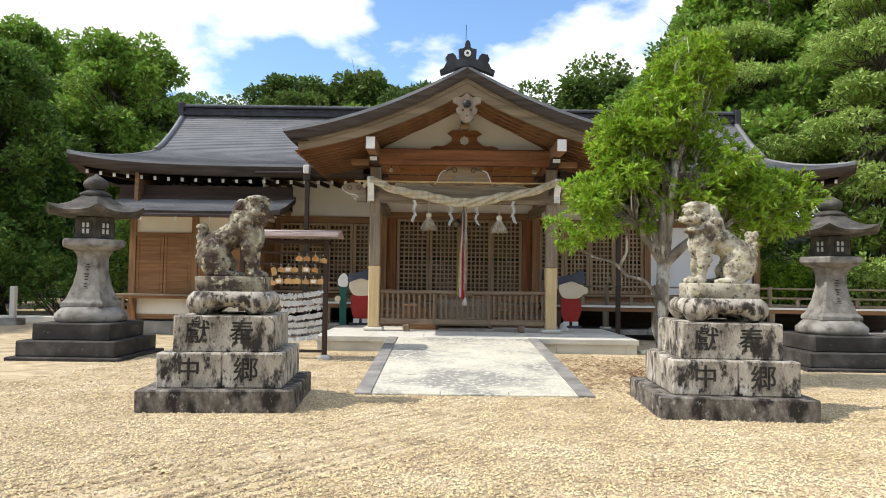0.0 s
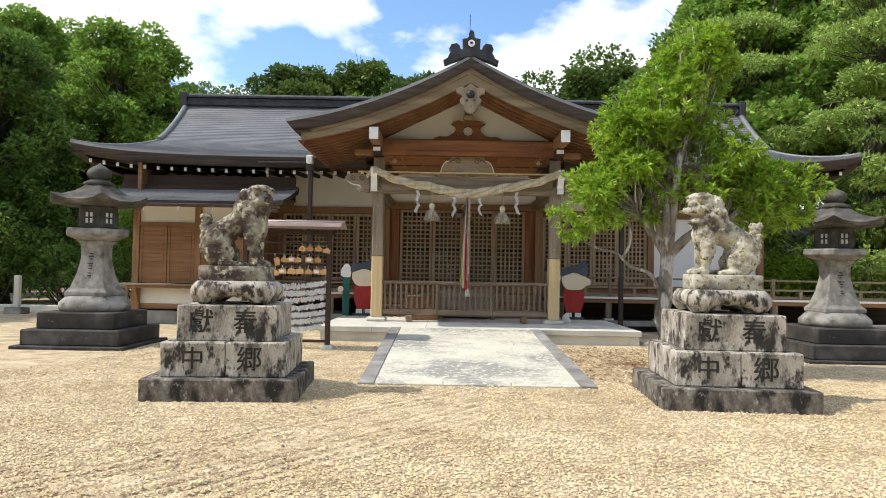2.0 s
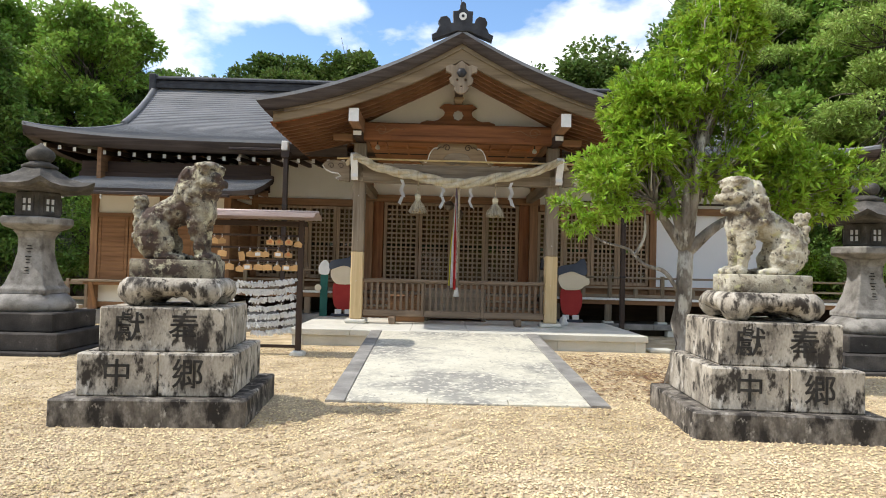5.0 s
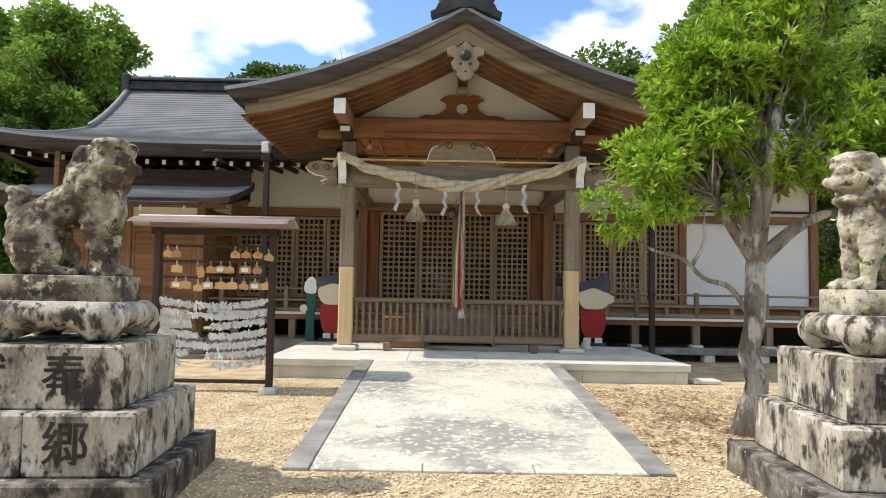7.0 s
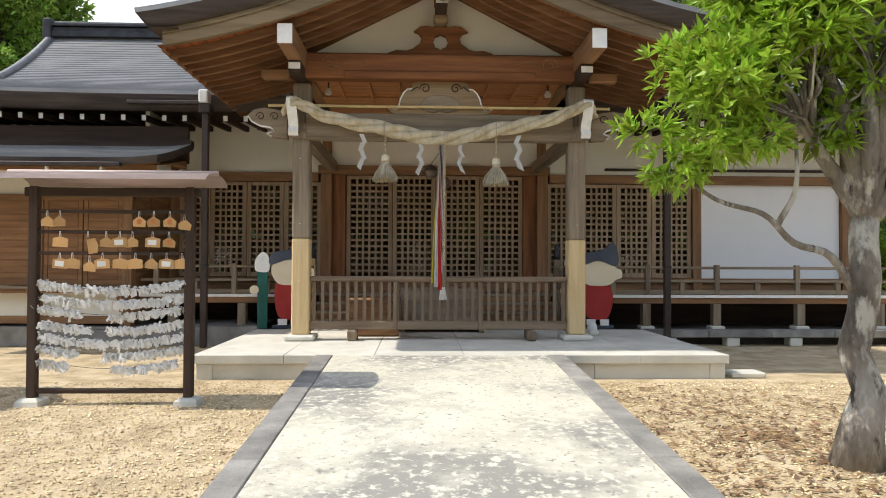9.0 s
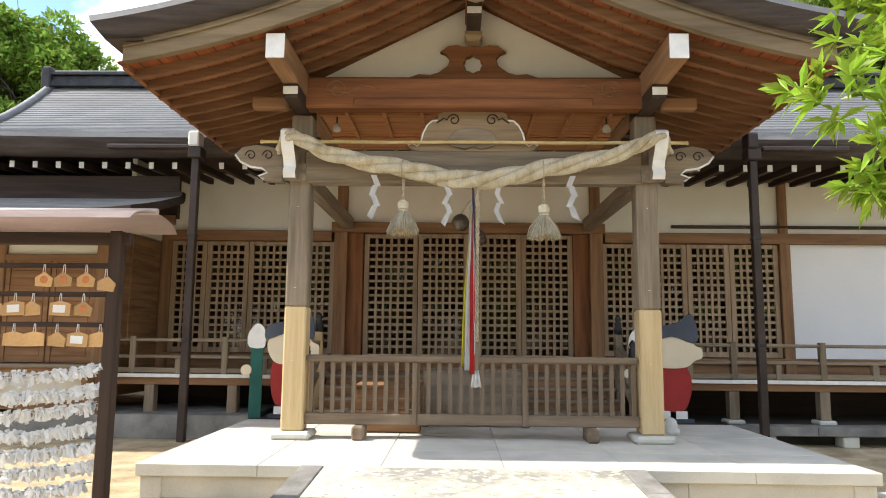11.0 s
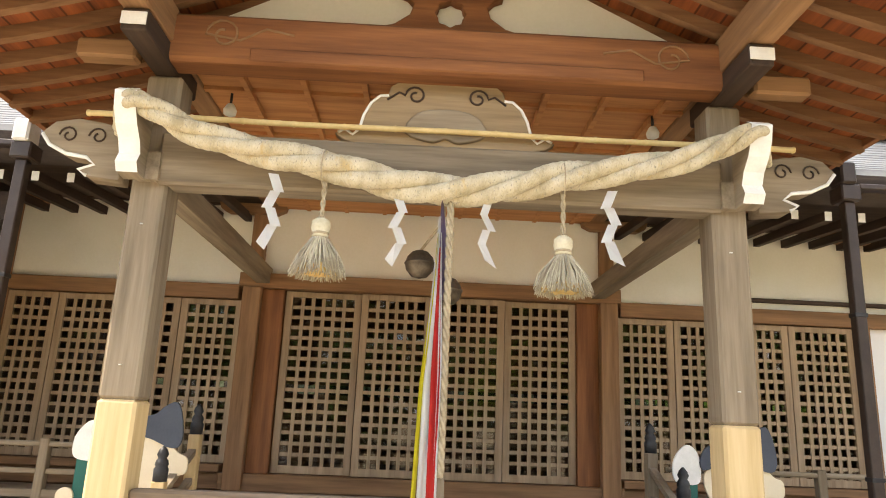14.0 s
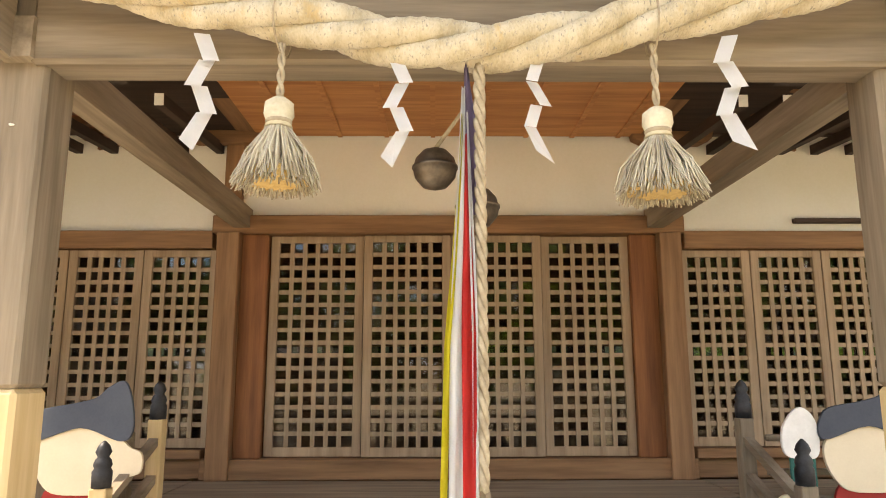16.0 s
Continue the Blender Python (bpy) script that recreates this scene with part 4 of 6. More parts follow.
box("ridge_arm_end", (CX - 0.083, CX + 0.083, 15.605, 15.616, 5.19, 5.27), WHITE_PAINT, porch, 0.002)
bm = bmesh.new()
add_lathe(bm, [(0.10, 0), (0.15, 0.06), (0.15, 0.11)], (CX, 16.12, 5.05), 4, radians(45), smooth=False)
part("bearing_block", bm, CARVE, porch)
# frog-leg strut
kae = [(0.0, 4.572), (0.82, 4.572), (0.78, 4.63), (0.66, 4.67), (0.52, 4.66), (0.42, 4.69), (0.30, 4.78), (0.27, 4.88), (0.33, 4.95), (0.38, 4.97), (0.30, 5.03), (0.20, 5.04), (0.12, 5.02), (0.0, 5.03)]
plate("frog_leg_strut", [mirror(kae, CX), circle(CX, 4.81, 0.122, 48, 8, 0.007)], 0.07, (0, 16.22, 0), RED_W["x"], porch, "carved brown strut pierced by a quatrefoil", bevel=0.012)
# carved panel on the rain beam
car = [(0.0, 3.635), (0.62, 3.635), (0.70, 3.65), (0.75, 3.69), (0.70, 3.715), (0.645, 3.68), (0.605, 3.72), (0.575, 3.84), (0.53, 3.93), (0.47, 3.985), (0.41, 3.99), (0.39, 4.06), (0.31, 4.12), (0.21, 4.13), (0.15, 4.09), (0.14, 4.17), (0.0, 4.18)]
plate("carved_panel", [mirror(car, CX)], 0.08, (0, 15.96, 0), CARVE, porch, "weathered carved wooden cloud panel with white edges", bevel=0.01)
rim = [(CX + x, 15.912, z + 0.006) for x, z in car[3:11]]
tube("white_edge", rim, 0.011, WHITE_PAINT, porch, 6)
tube("white_edge", [(2 * CX - x, y, z) for x, y, z in rim], 0.011, WHITE_PAINT, porch, 6)
cart = spline([(CX - 0.27, 3.72), (CX - 0.22, 3.83), (CX - 0.1, 3.88), (CX + 0.1, 3.88), (CX + 0.22, 3.83), (CX + 0.27, 3.72), (CX + 0.1, 3.66), (CX, 3.69), (CX - 0.1, 3.66)], 4)
plate("cartouche", [cart], 0.03, (0, 15.905, 0), GREY["x"], porch, bevel=0.012)
for s in (-1, 1):
    pts = [(CX + s * (0.22 + (0.075 - 0.06 * a / 9) * math.cos(a)), 15.905, 4.0 + (0.075 - 0.06 * a / 9) * math.sin(a)) for a in [k * 0.45 for k in range(19)]]
    tube("scroll_carving", [(CX + s * 0.42, 15.905, 3.96), (CX + s * 0.34, 15.905, 4.02)] + pts, 0.008, DARK["x"], porch, 6)
    plate("panel_horn", [[(CX + s * 0.16, 4.10), (CX + s * 0.20, 4.10), (CX + s * 0.33, 4.20), (CX + s * 0.30, 4.22)]], 0.05, (0, 15.93, 0), WHITE_PAINT, porch)
box("panel_cap", (CX - 0.13, CX + 0.13, 15.90, 16.0, 4.10, 4.19), GREY["x"], porch, 0.015)
# carved beam noses beside and before each post
for s, x in ((-1, PXL), (1, PXR)):
    ol = [(0.13, 3.27), (0.34, 3.29), (0.40, 3.33), (0.30, 3.37), (0.36, 3.42), (0.50, 3.44), (0.62, 3.50), (0.68, 3.58), (0.60, 3.66), (0.45, 3.69), (0.3, 3.67), (0.13, 3.63)]
    o2 = [(x + s * a, b) for a, b in ol]
    plate("beam_nose", [o2], 0.16, (0, 16.0, 0), GREY["x"], porch, "carved cloud-shaped beam nose with white lower edge", bevel=0.008)
    tube("white_edge", [(x + s * a, 15.915, b - 0.004) for a, b in ol[1:8]], 0.014, WHITE_PAINT, porch, 6)
    for cxx in (0.30, 0.50):
        pts = [(x + s * (cxx + (0.065 - 0.05 * a / 8) * math.cos(a)), 15.908, 3.57 + (0.065 - 0.05 * a / 8) * math.sin(a)) for a in [k * 0.5 for k in range(16)]]
        tube("scroll_carving", pts, 0.007, DARK["x"], porch, 5)
    prof = [(15.87, 3.26), (15.74, 3.27), (15.70, 3.33), (15.74, 3.40), (15.70, 3.48), (15.62, 3.56), (15.56, 3.66), (15.54, 3.76), (15.60, 3.80), (15.87, 3.70)]
    bm = bmesh.new()
    for dx in (0,):
        f = bm.faces.new([bm.verts.new((x - s * 0.0 - 0.07, y, z)) for y, z in prof])
        r = bmesh.ops.extrude_face_region(bm, geom=[f])
        bmesh.ops.translate(bm, vec=(0.14, 0, 0), verts=[v for v in r["geom"] if isinstance(v, bmesh.types.BMVert)])
    bmesh.ops.recalc_face_normals(bm, faces=list(bm.faces))
    for f in bm.faces:
        if len(f.verts) == 4 and f.normal.y < -0.2:
            f.material_index = 1
    part("front_nose", bm, [GREY["y"], WHITE_PAINT], porch, "carved beam nose with white-painted front")
# the post line stands at FRONT; its beam, panel and noses follow
FRONT = 16.3
for o in porch.children:
    kind_ = o.name.split(".")[0]
    if kind_ in ("post", "post_foot", "pad_stone", "bolt"):
        o.data.transform(Matrix.Translation((0, FRONT - 16.0, 0)))
    elif kind_ in ("rain_beam", "carved_panel", "white_edge", "cartouche", "panel_horn", "panel_cap", "beam_nose", "front_nose") or (kind_ == "scroll_carving" and o.data.vertices[0].co.z < 4.25):
        o.data.transform(Matrix.Translation((CX, FRONT - 0.06, 1.7)) @ Matrix.Diagonal((1.04, 1, 1.04, 1)) @ Matrix.Translation((-CX, -16.0, -1.7)))
# ceiling behind the gable
ceil = thing("porch_ceiling", "flat brown boarded porch ceiling with battens", "ceiling", (CX, 18, 4.3), kind="structure")
bm = bmesh.new()
add_box(bm, PXL + 0.1, PXR - 0.1, 16.3, 19.98, 4.36, 4.39)
add_box(bm, PXL + 0.1, PXR - 0.1, 17.7, 19.98, 4.316, 4.33)
for k in range(4):
    y = 16.7 + k * 0.9
    add_box(bm, PXL + 0.1, PXR - 0.1, y, y + 0.05, 4.325, 4.358)
for k in range(8):
    x = PXL + 0.45 + k * 0.48
    add_box(bm, x, x + 0.045, 16.3, 19.98, 4.30, 4.357)
part("ceiling_boards", bm, CEIL, ceil)

# ---------------------------------------------------------------- porch roof
proof = thing("porch_roof", "curved gabled porch roof with thick dark eaves", "roof", (CX, 16, 4.6), kind="structure")
GY, GB, GHW = 14.68, 21.2, 3.95


def gz(d):
    d = abs(d)
    return 6.13 - 0.575 * d + 0.0535 * d * d


ds = [-GHW + 2 * GHW * k / 80 for k in range(81)]
bm = bmesh.new()
for s in (-1, 1):
    rows = []
    for k in range(34):
        a, b = GHW * k / 34, GHW * (k + 1) / 34
        rows.append([(CX + s * a, y, gz(a)) for y in (GY, 16, 18, GB)])
        rows.append([(CX + s * b, y, gz(b) + 0.014) for y in (GY, 16, 18, GB)])
    sheet(bm, rows if s > 0 else [r[::-1] for r in rows], smooth=False)
part("roof_slope", bm, ROOF, proof)
bm = bmesh.new()
sheet(bm, [[(CX + d, GY, gz(d) + 0.016) for d in ds], [(CX + d * 0.995, GY - 0.012, gz(d) - 0.05) for d in ds]], 0)
sheet(bm, [[(CX + d * 0.995, GY - 0.012, gz(d) - 0.05) for d in ds], [(CX + d * 0.975, GY + 0.03, gz(d) - 0.15) for d in ds], [(CX + d * 0.955, GY + 0.05, gz(d) - 0.235) for d in ds], [(CX + d * 0.955, GY + 0.6, gz(d) - 0.235) for d in ds]], 1)
part("verge_edge", bm, [ROOF, ROOF_EDGE], proof, "thick dark layered roof edge")
for s in (-1, 1):
    bm = bmesh.new()
    sheet(bm, [[(CX + s * GHW * f, y, gz(GHW) + dz) for y in (GY, 16, 17.5, 19)] for f, dz in ((1, 0.016), (0.995, -0.05), (0.955, -0.235), (0.86, -0.22))])
    part("eave_edge", bm, ROOF_EDGE, proof)
    # bargeboard
    bm = bmesh.new()
    dd = [0.0 + 3.62 * k / 40 for k in range(41)]
    fy = GY + 0.09
    top = [(CX + s * d, fy, gz(d) - 0.22) for d in dd]
    low = [(CX + s * d, fy, gz(d) - 0.22 - (0.34 - 0.02 * d)) for d in dd]
    bk = [(x, fy + 0.09, z) for x, y, z in low]
    bt = [(x, fy + 0.09, z) for x, y, z in top]
    sheet(bm, [top, low, bk, bt], smooth=False)
    bm.faces.new([bm.verts.new(p) for p in (top[-1], low[-1], bk[-1], bt[-1])])
    part("bargeboard", bm, BARGE, proof, "weathered pale curved bargeboard")
    bm = bmesh.new()
    add_tube(bm, [(CX + s * d, fy - 0.012, gz(d) - 0.335) for d in dd], 0.014, 5)
    part("barge_moulding", bm, BARGE, proof)
    # soffit and rafters
    bm = bmesh.new()
    sheet(bm, [[(CX + s * d, y, gz(d) - 0.47) for d in [3.70 * k / 24 for k in range(25)]] for y in (GY + 0.12, 16, 18, 20.2)])
    part("soffit", bm, SOFFIT, proof)
    bm = bmesh.new()
    rd = [0.09 + 3.54 * k / 12 for k in range(13)]
    secs = [[(CX + s * d, yy, gz(d) - 0.47 - zz) for d in rd] for yy, zz in ((-0.035, 0.0), (-0.035, 0.10), (0.035, 0.10), (0.035, 0.0))]
    sheet(bm, secs, smooth=False)
    bm.faces.new([bm.verts.new(p[-1]) for p in secs])
    me = mesh_of("rafter", bm, RAFTER)
    for k in range(17):
        o = hang(new("rafter", me), proof)
        o.location = (0, GY + 0.40 + 0.31 * k, 0)
    box("eave_batten", (CX + s * 3.64 - 0.03, CX + s * 3.64 + 0.03, GY + 0.2, 19.5, gz(3.64) - 0.53, gz(3.64) - 0.47), RED_W["y"], proof, 0.004)
# gable pendant
geg = [(0.0, 4.90), (0.07, 4.92), (0.13, 4.98), (0.12, 5.05), (0.20, 5.10), (0.22, 5.18), (0.16, 5.24), (0.20, 5.30), (0.29, 5.33), (0.29, 5.41), (0.20, 5.44), (0.12, 5.42), (0.0, 5.52)]
plate("gable_pendant", [mirror(geg, CX), circle(CX - 0.08, 5.16, 0.035, 12), circle(CX + 0.08, 5.16, 0.035, 12), circle(CX, 5.03, 0.03, 12)], 0.07, (0, GY + 0.05, 0), GREY["z"], proof, "carved grey wooden gable pendant", bevel=0.014)
lathe("pendant_boss", [(0.10, 0), (0.08, 0.03), (0.03, 0.06)], (0, 0, 0), METAL_DARK, proof, 6).data.transform(Matrix.Translation((CX, GY + 0.0, 5.30)) @ Matrix.Rotation(radians(90), 4, "X"))
# ridge and its end ornament
box("ridge_cap", (CX - 0.17, CX + 0.17, GY + 0.1, GB, 6.06, 6.22), METAL_DARK, proof, 0.02)
box("ridge_cap", (CX - 0.10, CX + 0.10, GY + 0.12, GB, 6.222, 6.34), METAL_DARK, proof, 0.02)
oni = [(0.0, 6.10), (0.10, 6.12), (0.56, 5.94), (0.58, 6.02), (0.50, 6.06), (0.46, 6.15), (0.42, 6.20), (0.46, 6.28), (0.42, 6.36), (0.32, 6.38), (0.26, 6.33), (0.24, 6.25), (0.17, 6.25), (0.18, 6.48), (0.09, 6.49), (0.05, 6.53), (0.045, 6.60), (0.03, 6.65), (0.0, 6.67)]
plate("ridge_ornament", [mirror(oni, CX)], 0.14, (0, GY + 0.06, 0), METAL_DARK, proof, "dark scrolled ridge-end ornament with a white crest disc", bevel=0.015)
lathe("crest_disc", [(0.075, 0), (0.075, 0.012)], (0, 0, 0), WHITE_PAINT, proof, 16).data.transform(Matrix.Translation((CX, GY - 0.03, 6.39)) @ Matrix.Rotation(radians(90), 4, "X"))
lathe("crest_dot", [(0.03, 0), (0.03, 0.012)], (0, 0, 0), METAL_DARK, proof, 12).data.transform(Matrix.Translation((CX, GY - 0.045, 6.39)) @ Matrix.Rotation(radians(90), 4, "X"))
tube("lightning_rod", [(CX - 0.03, GY + 0.2, 6.3), (CX - 0.03, GY + 0.2, 7.1)], 0.008, METAL_DARK, proof, 5)

# downpipes
for x in (-3.55, 4.54):
    dp = thing("downpipe", "dark brown square metal downpipe", "downpipe", (x, 17.9, 0.1), "downpipes")
    box("pipe", (x - 0.055, x + 0.055, 17.85, 17.95, 0.0 if x < -2.7 or x > 4.2 else PZ, 4.05), PIPE, dp, 0.01)
    box("hopper", (x - 0.10, x + 0.10, 17.8, 18.02, 4.052, 4.22), PIPE, dp, 0.015)
    box("gutter_end", (x - 0.10, x + 0.06, 17.78, 18.0, 4.222, 4.45), WHITE_PAINT if x < 0 else PIPE, dp, 0.02, "pale gutter end cap" if x < 0 else "")
    for z in (1.4, 2.9):
        box("strap", (x - 0.062, x + 0.062, 17.843, 17.957, z, z + 0.04), METAL_DARK, dp, 0.004)

# ---------------------------------------------------------------- things on the porch
fence = thing("slatted_fence", "weathered brown slatted wooden fence closing the porch", "fence", (CX, 16.3, PZ), kind="")
fx0, fx1 = PXL + 0.13, PXR - 0.13
box("top_rail", (fx0, fx1, 16.24, 16.36, 1.19, 1.27), FENCE["x"], fence, 0.02)
box("bottom_rail", (fx0, fx1, 16.25, 16.35, 0.47, 0.60), FENCE["x"], fence, 0.01)
bm = bmesh.new()
add_box(bm, -0.024, 0.024, -0.02, 0.02, 0.60, 1.19)
sl_me = mesh_of("slat", bm, FENCE["z"])
nsl = 31
for k in range(nsl):
    o = hang(new("slat", sl_me), fence)
    o.location = (fx0 + (fx1 - fx0) * (k + 0.5) / nsl, 16.3, 0)
for x in (CX - 0.66, CX + 0.62):
    box("gate_stile", (x - 0.03, x + 0.03, 16.23, 16.37, 0.47, 1.19), FENCE["z"], fence)
for x in (-0.83, 1.85):
    box("foot_block", (x - 0.07, x + 0.07, 16.1, 16.42, PZ, 0.47), FENCE["y"], fence, 0.02)

crate = thing("wooden_crate", "brown wooden crate behind the porch fence", "crate", (-0.55, 17.0, PZ))
for k in range(4):
    box("board", (-0.95, -0.15, 16.75, 16.78, PZ + 0.02 + k * 0.135, PZ + 0.145 + k * 0.135), BROWN["x"], crate, 0.004)
    for x in (-0.95, -0.18):
        box("side_board", (x, x + 0.03, 16.785, 17.3, PZ + 0.02 + k * 0.135, PZ + 0.145 + k * 0.135), BROWN["y"], crate, 0.004)
box("lid", (-0.97, -0.13, 16.73, 17.32, PZ + 0.56, PZ + 0.585), BROWN["x"], crate, 0.004)

ob_ = thing("offering_box", "grey wooden offering box with a slatted top", "offering box", (CX, 17.3, PZ))
bx0, bx1, by0, by1 = CX - 0.62, CX + 0.78, 17.4, 17.95
box("front", (bx0, bx1, by0, by0 + 0.03, PZ + 0.06, 1.05), GREY["x"], ob_)
box("back", (bx0, bx1, by1 - 0.03, by1, PZ + 0.06, 1.05), GREY["x"], ob_)
for x in (bx0, bx1 - 0.03):
    box("side", (x, x + 0.03, by0 + 0.031, by1 - 0.031, PZ + 0.06, 1.05), GREY["y"], ob_)
    box("foot", (x - 0.01 if x == bx0 else x - 0.05, x + 0.08 if x == bx0 else x + 0.04, by0 - 0.02, by1 + 0.02, PZ, PZ + 0.06), GREY["y"], ob_)
for k in range(14):
    x = bx0 + 0.05 + k * 0.096
    box("top_slat", (x, x + 0.045, by0 + 0.031, by1 - 0.031, 1.02, 1.05), GREY["y"], ob_, 0.01)

stairs = thing("stairs", "wooden steps up to the hall doors", "stairs", (CX, 18.5, PZ), kind="structure")
for k in range(4):
    z = PZ + 0.15 * (k + 1) - 0.005
    y = 18.02 + 0.24 * k
    box("tread", (-1.72, 2.66, y, y + 0.27, z - 0.05, z), GREY["x"], stairs, 0.008)
    box("riser", (-1.70, 2.64, y + 0.03, y + 0.05, PZ, z - 0.051), BROWN["x"], stairs, 0)
box("landing", (-1.94, 2.84, 18.99, WY - 0.1, 0.86, 0.9), GREY["x"], stairs, 0.004)
for x, s in ((-1.80, -1), (2.72, 1)):
    sr = thing("stair_railing", "sloping wooden stair railing with dark capped posts", "railing", (x, 18.3, PZ), "stair railings")
    for y, top in ((17.75, 1.18), (18.6, 1.55)):
        box("post", (x - 0.055, x + 0.055, y - 0.055, y + 0.055, PZ if y < 18 else 0.31, top), PALE["z"] if s < 0 else GREY["z"], sr, 0.008)
        lathe("cap", [(0.06, 0), (0.062, 0.1), (0.05, 0.12), (0.058, 0.14), (0.05, 0.17), (0.035, 0.19), (0.05, 0.22), (0.035, 0.26), (0.008, 0.29)], (x, y, top), METAL_DARK, sr, 14, label="dark metal post cap")
    for h in (0.05, 0.32, 0.52):
        bm = bmesh.new()
        vs = add_box(bm, x - 0.035, x + 0.035, 17.8, 18.56, -0.03, 0.03)
        for v in bm.verts:
            v.co.z += 1.10 - h + (v.co.y - 17.75) * 0.42
        part("rail", bm, GREY["y"] if h else PALE["y"], sr)

# painted cut-out boards, plain shapes


def cutout(x, y):
    t = thing("painted_board", "painted red, cream, navy and green cut-out board on the porch", "painted board", (x, y, PZ), "painted boards")
    z = 0.31
    body = spline([(-0.24, z + 0.22), (-0.33, z + 0.5), (-0.30, z + 0.78), (-0.1, z + 0.86), (0.15, z + 0.84), (0.32, z + 0.7), (0.34, z + 0.45), (0.22, z + 0.2), (0, z + 0.16)], 5)
    face = spline([(-0.31, z + 0.98), (-0.27, z + 1.14), (0, z + 1.22), (0.25, z + 1.15), (0.34, z + 1.08), (0.42, z + 1.04), (0.42, z + 0.92), (0.32, z + 0.88), (0.2, z + 0.79), (0, z + 0.77), (-0.2, z + 0.80)], 5)
    cap = spline([(-0.33, z + 1.13), (-0.30, z + 1.32), (-0.05, z + 1.38), (0.10, z + 1.42), (0.18, z + 1.49), (0.28, z + 1.53), (0.34, z + 1.40), (0.36, z + 1.20), (0.28, z + 1.13), (0, z + 1.22)], 5)
    plate("robe", [[(x + a * 0.78, b) for a, b in body]], 0.02, (0, y, 0), PAINT_RED, t)
    plate("face_disc", [[(x + a, b) for a, b in face]], 0.02, (0, y - 0.025, 0), PAINT_SKIN, t)
    plate("cap", [[(x + a, b) for a, b in cap]], 0.02, (0, y - 0.05, 0), PAINT_NAVY, t)
    for a in (-0.12, 0.12):
        box("foot_patch", (x + a - 0.08, x + a + 0.08, y - 0.02, y + 0.0, z + 0.06, z + 0.17), WHITE_PAINT, t, 0.004)
    box("board_base", (x - 0.3, x + 0.3, y + 0.0, y + 0.12, z, z + 0.06), PAINT_NAVY, t)
    bx = x - 0.47
    box("green_banner", (bx - 0.09, bx + 0.09, y - 0.035, y - 0.015, z, z + 1.0), PAINT_GREEN, t, 0.004, m=None)
    plate("brush_tip", [spline([(bx - 0.11, z + 1.02), (bx - 0.13, z + 1.18), (bx - 0.06, z + 1.30), (bx + 0.02, z + 1.34), (bx + 0.10, z + 1.26), (bx + 0.12, z + 1.1), (bx + 0.08, z + 1.0)], 5)], 0.02, (0, y - 0.03, 0), WHITE_PAINT, t)
    plate("round_patch", [circle(bx - 0.14, z + 0.68, 0.075, 18)], 0.02, (0, y - 0.045, 0), PAINT_SKIN, t)
    return t


cutout(-2.12, 18.12)
cutout(3.36, 18.12)
sack = thing("white_bag", "small white bag leaning on the porch post", "bag", (2.95, 16.9, PZ))
part("bag", fused("bag", [((2.95, 16.9, PZ + 0.1), (0.09, 0.07, 0.12), 20, 0), ((3.0, 16.92, PZ + 0.05), (0.08, 0.07, 0.06))], WHITE_CLOTH, 0.012, 0.01), WHITE_CLOTH, sack)

# ---------------------------------------------------------------- sacred rope and what hangs from it
rope = thing("straw_rope", "thick twisted pale straw rope slung between the porch posts", "straw rope", (CX, 15.76, 3.27))
key = [(-1.90, 15.95, 3.66), (-1.72, 15.64, 3.75), (-1.55, 15.66, 3.71), (-1.27, 15.72, 3.58), (-0.80, 15.74, 3.47), (-0.34, 15.75, 3.40), (0.05, 15.75, 3.31), (0.47, 15.75, 3.265),
       (0.90, 15.75, 3.31), (1.29, 15.75, 3.40), (1.75, 15.74, 3.48), (2.22, 15.72, 3.59), (2.50, 15.66, 3.71), (2.67, 15.64, 3.75), (2.85, 15.95, 3.66)]
line = open_spline(key, 22)
nl = len(line)
for st in range(3):
    pts, rad = [], []
    for i, p in enumerate(line):
        f = i / (nl - 1)
        d = (line[min(i + 1, nl - 1)] - line[max(i - 1, 0)]).normalized()
        u = Vector((0, 1, 0))
        u = (u - d * u.dot(d)).normalized()
        w = d.cross(u)
        fat = 0.028 + 0.033 * math.sin(math.pi * f) ** 0.8
        a = 2 * math.pi * (st / 3 - f * 4.2)
        pts.append(p + (u * math.cos(a) + w * math.sin(a)) * fat * 0.95 + Vector((0.015 * (0.47 - p.x), 0.20, 0.04)))
        rad.append(fat * (1 + 0.04 * math.sin(i * 2.1 + st)))
    tube("strand", pts, rad, STRAW, rope, 12)
for x in (-0.34, 1.29):
    z = 3.405
    tube("binding", [(x + 0.012 * math.cos(a), 15.95 + 0.135 * math.cos(a), z + 0.135 * math.sin(a)) for a in [2 * math.pi * k / 24 for k in range(25)]], 0.005, HEMP, rope, 5)

bam = thing("bamboo_pole", "dry yellow bamboo pole across the porch posts", "bamboo pole", (CX, 15.62, 3.73))
pts, rad = [], []
for k in range(15):
    x = -2.07 + 5.08 * k / 14
    for dx, r in ((-0.012, 0.021), (0, 0.026), (0.012, 0.021)):
        pts.append((x + dx, 16.10, 3.80 + 0.004 * math.sin(x * 3))), rad.append(r)
tube("cane", pts, rad, BAMBOO, bam, 10)

